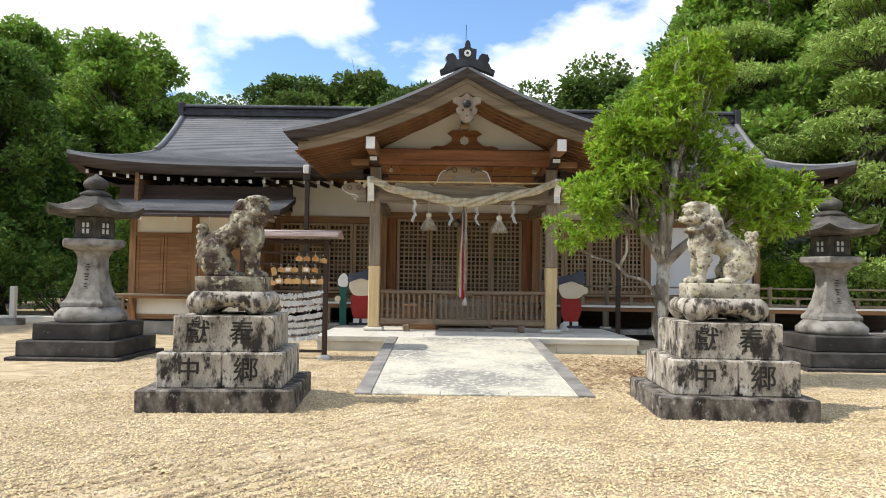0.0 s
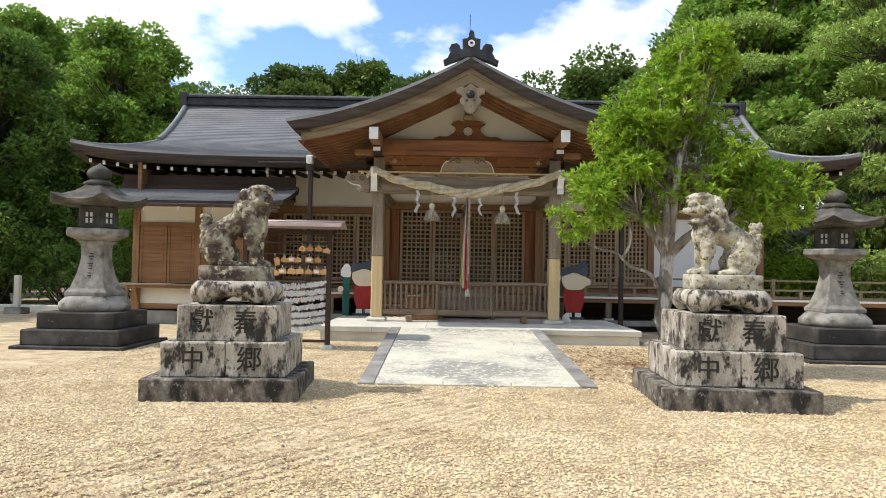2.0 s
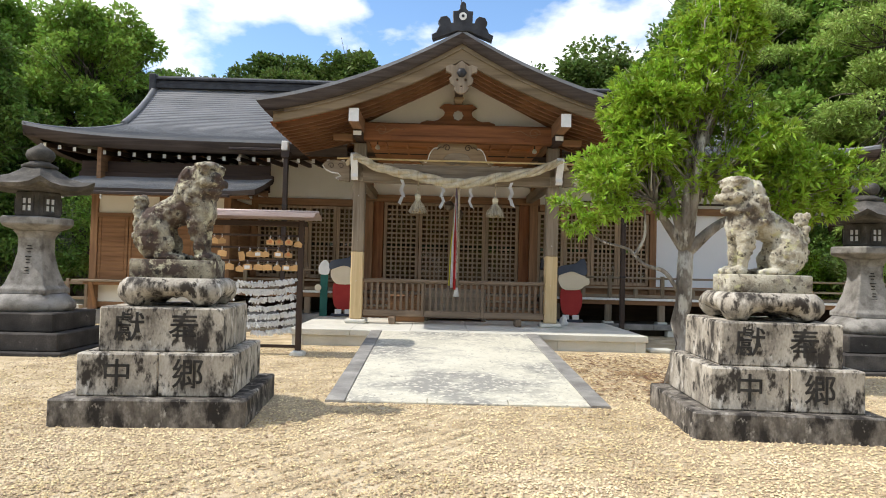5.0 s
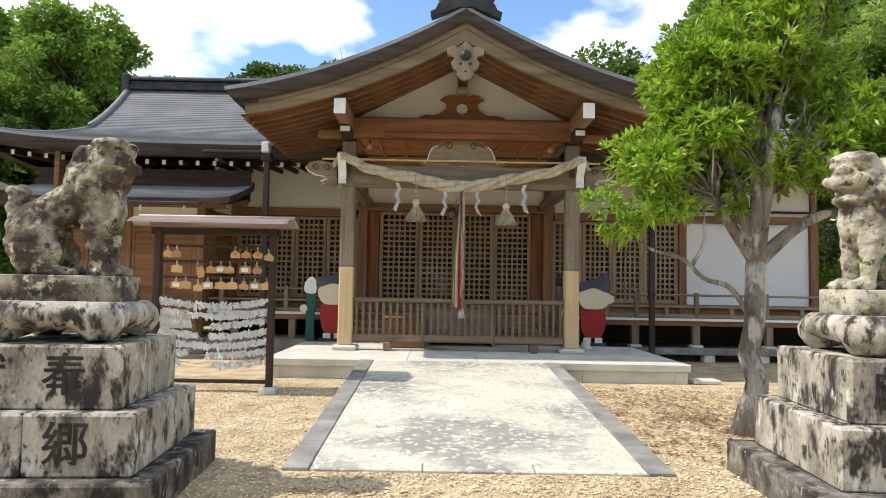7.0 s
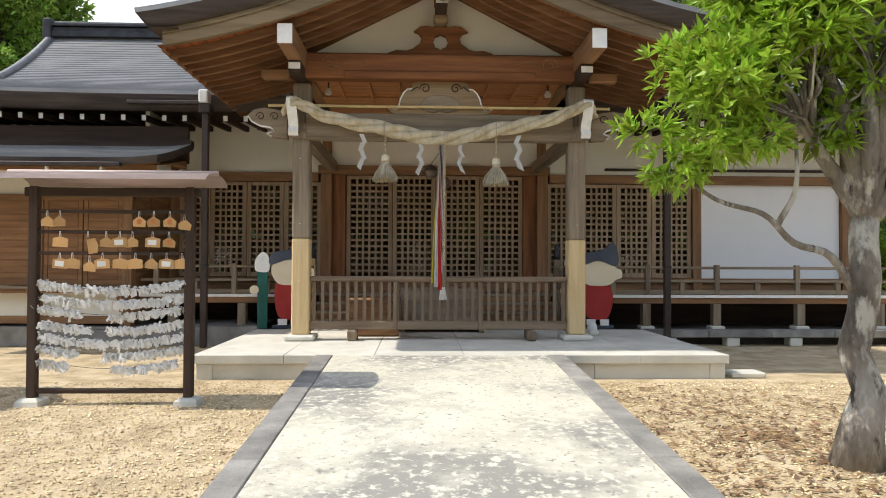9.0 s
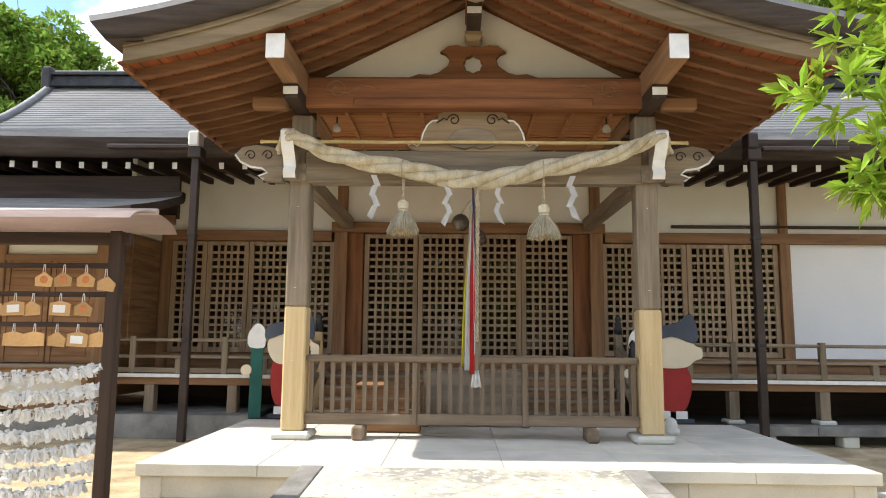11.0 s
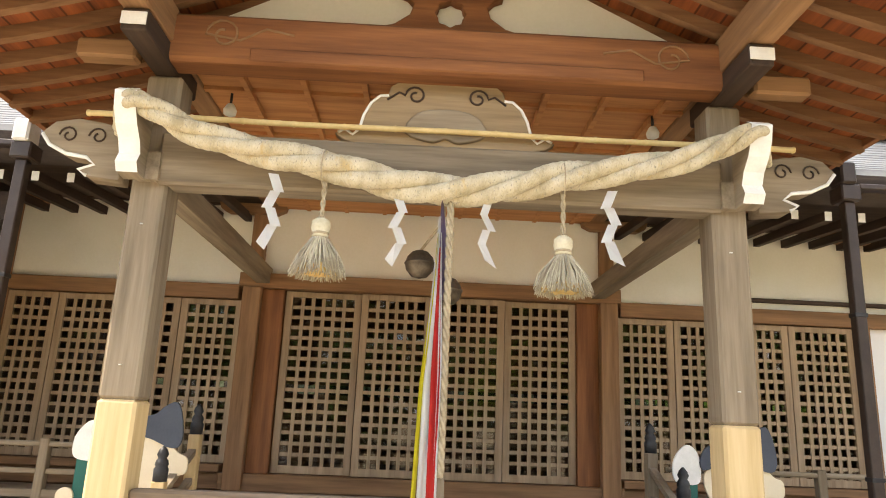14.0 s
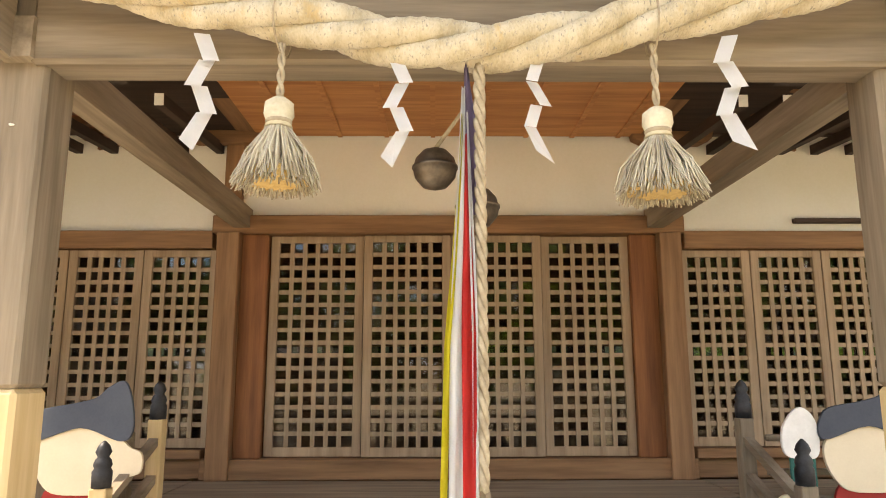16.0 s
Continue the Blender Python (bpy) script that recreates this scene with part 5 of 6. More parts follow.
for k, (x, z0, sc, fl) in enumerate(((-0.69, 3.36, 1.0, 1), (0.16, 3.24, 0.9, 1), (0.78, 3.24, 0.85, -1), (1.63, 3.36, 1.0, -1))):
    t = thing("paper_streamer", "white zigzag folded paper streamer", "paper streamer", (x, 15.95, z0), "paper streamers")
    bm = bmesh.new()
    w, h = 0.062 * sc, 0.135 * sc
    y, sx, cz = 15.94, x, z0
    for j in range(4):
        s = (1 if j % 2 == 0 else -1) * fl
        lean = 0.05 * s
        q = [(sx - w * 0.55, y, cz), (sx + w * 0.55, y, cz), (sx + w * 0.55 + lean, y - 0.03, cz - h), (sx - w * 0.55 + lean, y - 0.03, cz - h)]
        if j == 3:
            q[2], q[3] = (q[2][0] + 0.02 * s, q[2][1], q[2][2] - 0.05), (q[3][0] - 0.01, q[3][1], q[3][2] + 0.0)
        vs = [bm.verts.new(p) for p in q]
        bm.faces.new(vs)
        sx, cz, y = sx + lean * 0.55, cz - h * 0.86, y + 0.012
        lean2 = -0.02 * s
    r = bmesh.ops.solidify(bm, geom=list(bm.faces), thickness=0.002)
    bmesh.ops.rotate(bm, cent=(x, 15.94, z0), matrix=Matrix.Rotation(radians((12, -6, 20, -14)[k]), 3, "Z"), verts=list(bm.verts))
    part("paper", bm, PAPER, t)

rng = np.random.default_rng(5)
for x, zt, zb, sc in ((-0.34, 3.32, 2.68, 1.0), (1.29, 3.32, 2.64, 1.06)):
    t = thing("straw_tassel", "dry straw tassel hanging from the sacred rope", "tassel", (x, 15.95, zt), "tassels")
    bm = bmesh.new()
    for s in range(2):
        add_tube(bm, [(x + 0.009 * math.cos(k * 0.8 + s * math.pi), 15.95 + 0.009 * math.sin(k * 0.8 + s * math.pi), zt - (zt - zb - 0.38) * k / 14) for k in range(15)], 0.01, 6)
    part("cord", bm, HEMP, t)
    h0 = zb + 0.38
    lathe("knob", [(0.03, -0.015), (0.062, -0.04), (0.066, -0.09), (0.05, -0.125), (0.062, -0.15)], (x, 15.95, h0 + 0.02), STRAW_FINE, t, 16)
    lathe("binding", [(0.053, 0), (0.058, 0.012), (0.053, 0.024)], (x, 15.95, h0 - 0.115), HEMP, t, 16)
    bm = bmesh.new()
    for k in range(760):
        a, q = rng.uniform(0, 2 * math.pi), rng.uniform(0.3, 1) ** 0.5
        r0, r1, ln = 0.05 * q, 0.18 * sc * q * rng.uniform(0.92, 1.1), (h0 - 0.12 - zb) * rng.uniform(0.86, 1.06)
        j = rng.normal(size=3) * 0.012
        add_tube(bm, [(x + r0 * math.cos(a), 15.95 + r0 * math.sin(a), h0 - 0.13), (x + (r0 * 0.4 + r1 * 0.6) * math.cos(a) + j[0], 15.95 + (r0 * 0.4 + r1 * 0.6) * math.sin(a) + j[1], h0 - 0.13 - ln * 0.55),
                      (x + r1 * math.cos(a + j[2]), 15.95 + r1 * math.sin(a), h0 - 0.13 - ln)], (0.005, 0.0055, 0.0035), 3, caps=False)
    part("straw_skirt", bm, STRAW_FINE, t)
    lathe("cut_end", [(0.135 * sc, -0.03), (0.145 * sc, 0.0), (0.11 * sc, 0.05)], (x, 15.95, zb + 0.035), STRAW_TIP, t, 20)

bell = thing("bell_rope", "bell rope with red, white, yellow and purple cloth streamers", "bell rope", (CX - 0.02, 15.8, 1.0))
bxr, byr = CX - 0.01, 15.98
bm = bmesh.new()
for s in range(3):
    add_tube(bm, [(bxr + 0.062 + 0.014 * math.cos(k * 0.55 + s * 2.1), byr - 0.03 + 0.014 * math.sin(k * 0.55 + s * 2.1), 3.22 - 1.78 * k / 90) for k in range(91)], 0.014, 6)
part("twisted_cord", bm, HEMP, bell)
lathe("wooden_grip", [(0.04, 0), (0.045, 0.02), (0.045, 0.30), (0.04, 0.32)], (bxr + 0.05, byr + 0.05, 1.12), GREY["z"], bell, 6, smooth=False)
bm = bmesh.new()
for k in range(60):
    a, q = rng.uniform(0, 6.28), rng.uniform(0, 1) ** 0.5
    add_tube(bm, [(bxr + 0.05 + 0.03 * q * math.cos(a), byr + 0.05 + 0.03 * q * math.sin(a), 1.13), (bxr + 0.05 + 0.065 * q * math.cos(a), byr + 0.05 + 0.065 * q * math.sin(a), 0.92 + rng.uniform(0, 0.03))], 0.005, 4)
part("white_tassel", bm, WHITE_CLOTH, bell)
for nm, mat, off, wd, top, bot, sl_, dy in (("purple_streamer", PURPLE_CLOTH, 0.02, 0.03, 3.24, 2.55, 0.01, -0.02), ("white_streamer", WHITE_CLOTH, -0.028, 0.034, 3.12, 1.12, -0.02, -0.03),
                                      ("red_streamer", RED_CLOTH, 0.008, 0.032, 2.90, 1.08, 0.0, -0.045), ("white_streamer", WHITE_CLOTH, 0.032, 0.014, 3.0, 1.30, 0.0, -0.05),
                                      ("yellow_streamer", YELLOW_CLOTH, -0.048, 0.016, 3.0, 1.16, -0.055, -0.02)):
    bm = bmesh.new()
    rows = []
    for k in range(25):
        f = k / 24
        w = wd * (0.25 + 0.75 * min(1, f * 2.2))
        cx = bxr + (off + sl_ * f) * min(1, 0.25 + f * 1.4)
        rows.append([(cx + w * (j / 4 - 0.5) * 2 * 0.9, byr + dy + 0.016 * math.sin(j * 1.9 + f * 5 + off * 60), top + (bot - top) * f) for j in range(5)])
    sheet(bm, rows)
    bmesh.ops.solidify(bm, geom=list(bm.faces), thickness=0.002)
    part(nm, bm, mat, bell)
for dx, z, y in ((-0.14, 2.87, 16.35), (0.07, 2.70, 16.45)):
    t = thing("round_bell", "round dark bronze shrine bell", "bell", (CX + dx, y, z), "bells")
    lathe("shell", [(0.01, -0.105), (0.06, -0.09), (0.098, -0.045), (0.107, 0), (0.112, 0.0), (0.112, 0.012), (0.105, 0.014), (0.095, 0.05), (0.06, 0.09), (0.02, 0.105)], (CX + dx, y, z), BRONZE, t, 20)
    tube("hanger", [(CX + dx, y, z + 0.1), (CX + 0.02, y, 3.2), (CX + 0.02, y - 0.05, 4.36)], 0.012, HEMP, t, 6)

for x in (PXL + 0.32, PXR - 0.34):
    t = thing("spot_lamp", "small grey spot lamp under the porch ceiling", "lamp", (x, 16.75, 4.3), "porch lamps")
    lathe("head", [(0.02, 0), (0.05, 0.015), (0.055, 0.05), (0.03, 0.10), (0.012, 0.11)], (x, 16.75, 4.12), WHITE_PAINT, t, 12)
    tube("stem", [(x, 16.75, 4.22), (x, 16.75, 4.32)], 0.012, METAL_DARK, t, 6)

# ---------------------------------------------------------------- votive plaque board
ema = thing("votive_board", "dark wooden rack with copper roof hung with plaques and paper fortunes", "votive rack", (-3.0, 13.05, 0))
EX0, EX1, EY = -3.78, -2.20, 13.05
for x in (EX0, EX1):
    box("post", (x - 0.045, x + 0.045, EY - 0.045, EY + 0.045, 0.08, 2.24), DARK["z"], ema)
    lathe("footing", [(0.17, 0), (0.16, 0.05), (0.11, 0.08)], (x, EY, 0.0), PLATFORM, ema, 4, radians(45), smooth=False)
box("bottom_rail", (EX0 + 0.045, EX1 - 0.045, EY - 0.025, EY + 0.025, 0.12, 0.17), DARK["x"], ema)
rails = (1.96, 1.755, 1.53, 1.44)
for z in (1.985, 1.775, 1.555):
    box("rail", (EX0 + 0.045, EX1 - 0.045, EY - 0.018, EY + 0.018, z - 0.018, z + 0.018), DARK["x"], ema, 0.004)
box("header", (EX0 - 0.1, EX1 + 0.1, EY - 0.03, EY + 0.03, 2.14, 2.23), DARK["x"], ema)
bm = bmesh.new()
arc = [(-0.40 + 0.80 * k / 16, 2.25 + 0.13 * math.sqrt(max(0, 1 - ((-0.40 + 0.80 * k / 16) / 0.41) ** 2))) for k in range(17)]
sheet(bm, [[(x, EY + a, b) for a, b in arc] for x in (EX0 - 0.27, (EX0 + EX1) / 2, EX1 + 0.27)])
bmesh.ops.solidify(bm, geom=list(bm.faces), thickness=0.03)
part("roof_sheet", bm, COPPER, ema, "rounded brown copper roof sheet")
tube("roof_ridge", [(EX0 - 0.28, EY, 2.39), (EX1 + 0.28, EY, 2.39)], 0.025, COPPER, ema, 8)

penta = [(-0.06, 0), (0.06, 0), (0.066, 0.06), (0.0, 0.105), (-0.066, 0.06)]
rect_ = [(-0.075, 0), (0.075, 0), (0.075, 0.085), (0.0, 0.105), (-0.075, 0.085)]
pm = {"p": curve_mesh("plaque", [penta], 0.008, EMA, 0.001), "r": curve_mesh("plaque", [rect_], 0.008, EMA, 0.001)}
mark = curve_mesh("mark", [circle(0, 0.05, 0.028, 14)], 0.003, material("faded_orange_print", [(0.3, (0.5, 0.16, 0.05)), (0.7, (0.6, 0.25, 0.1))], scale=20, bump=0), 0)
label_ = curve_mesh("mark", [[(-0.05, 0.02), (0.04, 0.02), (0.04, 0.075), (-0.05, 0.075)]], 0.003, WHITE_PAINT, 0)


def plaque(kind, pxx, z, dy, rot, mk):
    x = EX0 + 0.02 + (pxx - 20) / 181
    t = thing("votive_plaque", "small pale wooden votive plaque on a loop of string", "plaque", (x, EY - dy, z), "votive plaques")
    o = hang(new("board", pm[kind]), t)
    o.location, o.rotation_euler = (x, EY - dy, z), (0, radians(rot), 0)
    if mk:
        q = hang(new("mark", mark if mk == 1 else label_), t)
        q.location, q.rotation_euler = (x, EY - dy - 0.006, z), (0, radians(rot), 0)
    bm = bmesh.new()
    add_tube(bm, [(x - 0.01, EY - dy, z + 0.095), (x - 0.004, EY - dy, z + 0.16), (x + 0.004, EY - dy, z + 0.16), (x + 0.01, EY - dy, z + 0.095)], 0.003, 4, caps=False)
    part("string", bm, PAPER, t)


for row, z in (([("p", 42, 5, 0), ("p", 66, -4, 0), ("p", 210, 3, 1), ("p", 238, -3, 1), ("p", 266, 2, 1), ("p", 294, 8, 0)], 1.83), ([("r", 66, 4, 0), ("r", 118, 80, 0), ("p", 150, 4, 0), ("r", 176, -3, 2), ("p", 198, -6, 0), ("r", 236, 2, 2), ("p", 265, 5, 1)], 1.62),
               ([("r", 66, 5, 2), ("r", 90, 3, 0), ("p", 120, 5, 0), ("r", 145, -3, 2), ("r", 176, 2, 0), ("r", 205, -2, 0), ("p", 233, 6, 0), ("r", 262, 3, 2), ("r", 290, -2, 0)], 1.40)):
    for k, (kind, pxx, rot, mk) in enumerate(row):
        plaque(kind, pxx, z - (0.03 if pxx in (294, 120) else 0), 0.035 + 0.014 * (k % 2), rot, mk)

for z, x0f, x1f, gapf in ((1.27, 0.02, 0.98, None), (1.135, 0.06, 0.98, None), (1.01, 0.0, 0.98, (0.30, 0.48)), (0.86, 0.05, 0.97, (0.36, 0.46)), (0.73, 0.04, 0.97, None), (0.60, 0.02, 0.97, (0.28, 0.46)), (0.46, 0.0, 0.92, (0.22, 0.5))):
    t = thing("paper_fortunes", "row of knotted white paper fortunes on a wire", "paper fortunes", (-3.0, EY, z), "rows of paper fortunes")
    bm = bmesh.new()
    add_tube(bm, [(EX0 + 0.04 + (EX1 - EX0 - 0.08) * k / 12, EY, z - 0.09 * math.sin(math.pi * k / 12)) for k in range(13)], 0.003, 4)
    part("wire", bm, METAL_DARK, t)
    bm = bmesh.new()
    for k in range(230):
        f = rng.uniform(x0f, x1f)
        if gapf and gapf[0] < f < gapf[1]:
            continue
        x, zz = EX0 + 0.0 + (EX1 - EX0) * f, z - 0.09 * math.sin(math.pi * f) + rng.normal() * 0.012
        yy = EY + rng.normal() * 0.018
        for s in (-1, 1):
            a = rng.normal() * 0.45 + 0.35 * s
            ln, w = rng.uniform(0.035, 0.075), 0.013
            q = [Vector((-w, 0, 0.012)), Vector((w, 0, 0.012)), Vector((w, rng.normal() * 0.008, -ln)), Vector((-w, rng.normal() * 0.008, -ln))]
            m = Matrix.Translation((x, yy + s * 0.006, zz)) @ Matrix.Rotation(a, 4, "Y") @ Matrix.Rotation(rng.normal() * 1.1, 4, "Z")
            bm.faces.new([bm.verts.new(m @ p) for p in q])
        bmesh.ops.create_icosphere(bm, subdivisions=1, radius=0.014, matrix=Matrix.Translation((x, yy, zz)) @ Matrix.Diagonal((1.2, 0.9, 0.8, 1)))
    part("paper_fringe", bm, PAPER, t, kind="stuff")

# ---------------------------------------------------------------- guardian lions on pedestals


def lion_blobs(open_mouth, head_turn):
    # hips and folded hind legs, sloping back, deep chest, straight forelegs clear of the belly
    b = [((-0.25, 0, 0.27), (0.17, 0.17, 0.24), -10, 0), ((0.17, 0, 0.52), (0.17, 0.20, 0.22), 0, 0), ((0.11, 0, 0.70), (0.215, 0.215, 0.23), 0, 0)]
    for k in range(6):
        f = k / 5
        b.append(((-0.27 + 0.36 * f, 0, 0.41 + 0.19 * f), (0.17, 0.175, 0.15 + 0.03 * f), -25, 0))
    for s in (-1, 1):
        b += [((-0.25, 0.13 * s, 0.25), (0.18, 0.095, 0.25), -8, 0), ((-0.13, 0.15 * s, 0.15), (0.10, 0.065, 0.13), 20, 0), ((-0.10, 0.16 * s, 0.045), (0.15, 0.065, 0.05)),
              ((0.18, 0.12 * s, 0.40), (0.10, 0.085, 0.17)), ((0.205, 0.12 * s, 0.22), (0.066, 0.062, 0.22)), ((0.25, 0.12 * s, 0.05), (0.10, 0.07, 0.055))]
        for k in range(3):
            b += [((0.33, 0.12 * s + 0.04 * (k - 1), 0.045), (0.035, 0.021, 0.038)), ((0.04, 0.16 * s + 0.035 * (k - 1), 0.04), (0.033, 0.019, 0.033))]
        for k in range(5):
            b.append(((0.13 - 0.012 * k, (0.13 + 0.015 * (k % 2)) * s, 0.24 + 0.06 * k), (0.028, 0.026, 0.034)))
    # upright plume of a tail, curled at the edge
    for k in range(8):
        b.append(((-0.40 - 0.03 * math.sin(k * 0.5), 0, 0.16 + 0.065 * k), (0.06 - 0.002 * k, 0.095 - 0.004 * k, 0.06)))
        for s in (-1, 1):
            b.append(((-0.43 - 0.02 * (k % 2), 0.06 * s, 0.19 + 0.062 * k), (0.035, 0.035, 0.04)))
    hd = []
    hd += [((0.0, 0, 0.0), (0.165, 0.16, 0.155)), ((0.095, 0, -0.03), (0.10, 0.135, 0.065)), ((0.15, 0, 0.02), (0.05, 0.065, 0.038)), ((0.06, 0, 0.105), (0.105, 0.145, 0.05))]
    hd += [((0.09, 0, -0.15 if open_mouth else -0.10), (0.09, 0.115, 0.038)), ((0.0, 0, -0.12), (0.13, 0.15, 0.09))]
    for s in (-1, 1):
        hd += [((0.12, 0.075 * s, 0.065), (0.035, 0.04, 0.028)), ((0.12, 0.08 * s, 0.105), (0.045, 0.05, 0.022)), ((-0.03, 0.16 * s, 0.03), (0.045, 0.03, 0.06)), ((0.15, 0.10 * s, -0.03), (0.04, 0.035, 0.035))]
    for k in range(52):
        th, ph = k * 2.4, -0.95 + 1.75 * (k / 51)
        v = Vector((-abs(math.cos(th)) * 0.7 + 0.1, math.sin(th), ph)).normalized()
        hd.append((v * 0.157 + Vector((-0.03, 0, -0.02)), (0.034, 0.034, 0.034)))
    rot = Matrix.Rotation(radians(head_turn), 3, "Z")
    for c, r, *t in hd:
        b.append((rot @ (Vector(c) * 1.2) + Vector((0.19, 0, 0.84)), [q * 1.2 for q in r], 0, head_turn))
    for k in range(26):
        a = k * 0.62
        b.append(((0.10 + 0.09 * math.cos(k), 0.19 * math.sin(a), 0.52 + 0.011 * k), (0.034, 0.032, 0.045)))
    return b


def komainu(cx, cy, rz, facing, open_mouth, head_turn, stone):
    lab = "open-mouthed" if open_mouth else "closed-mouthed"
    ped = thing("stone_pedestal", "tiered weathered stone pedestal with carved black characters", "pedestal", (0, 0, 0), "lion pedestals")
    step = box("lower_tier", (-0.88, 0.85, -0.84, 0.82, -0.05, 0.25), STONE_FOOT, ped, 0.015)
    for x0, x1 in ((-0.70, 0.02), (0.024, 0.70)):
        box("middle_tier", (x0, x1, -0.70, 0.70, 0.25, 0.645), STONE, ped, 0.015)
    box("upper_tier", (-0.565, 0.565, -0.57, 0.57, 0.645, 1.06), STONE, ped, 0.015)
    # scroll-legged table: bulging sides arched between the corners
    bm = bmesh.new()
    rings, N = [], 64
    for r, z in [(0.40, 0.0), (0.455, 0.035), (0.495, 0.10), (0.50, 0.16), (0.485, 0.215), (0.455, 0.255), (0.43, 0.275)]:
        pts = []
        for k in range(N):
            a = 2 * math.pi * k / N
            c, s = math.cos(a), math.sin(a)
            q = r / (abs(c) ** 6 + abs(s) ** 6) ** (1 / 6)
            corner = min(abs(c), abs(s)) / max(abs(c), abs(s))
            f = min(1.0, max(0.0, (0.64 - corner) / 0.16))
            lift = 0.09 * f * f * (3 - 2 * f) + 0.012 * f * math.sin(a * 24)
            pts.append(bm.verts.new((q * c, q * s, 1.06 + lift + z * (1 - lift / 0.275))))
        rings.append(pts)
    for a, b in zip(rings, rings[1:]):
        for k in range(N):
            bm.faces.new((a[k], a[(k + 1) % N], b[(k + 1) % N], b[k])).smooth = True
    bm.faces.new(rings[-1])
    hub = bm.verts.new((0, 0, 1.06 + 0.13))
    for k in range(N):
        bm.faces.new((rings[0][(k + 1) % N], rings[0][k], hub))
    part("scroll_table", bm, STONE, ped)
    for ch, x, z, sz in (("獻", -0.29, 0.855, 0.29), ("奉", 0.21, 0.855, 0.29), ("中", -0.34, 0.445, 0.27), ("郷", 0.29, 0.445, 0.29)):
        letters(ch, sz, (x, -0.572 if z > 0.6 else -0.702, z), INK, ped)
    ped.matrix_basis = pose(cx, cy, 0, 0, 0, rz)
    me = fused("guardian_lion", lion_blobs(open_mouth, head_turn * facing), stone, 0.011, 0.012, seed=1 + facing)
    bm = bmesh.new()
    bm.from_mesh(me)
    add_box(bm, -0.43, 0.38, -0.25, 0.25, -0.17, 0.02, bevel=0.012)
    bm.to_mesh(me)
    bm.free()
    me.shade_smooth()
    o = new("guardian_lion", me)
    tagged(o, lab + " lichen-stained stone guardian lion on a pedestal", "stone lion", "guardian lions")
    o.matrix_basis = pose(cx, cy, 1.335 + 0.16, 0, 0, rz + (0 if facing > 0 else 180))


komainu(-2.55, 8.55, 4.0, 1, False, -38, LION)
komainu(3.36, 8.50, -4.0, -1, True, -30, LION_PALE)

# ---------------------------------------------------------------- stone lanterns


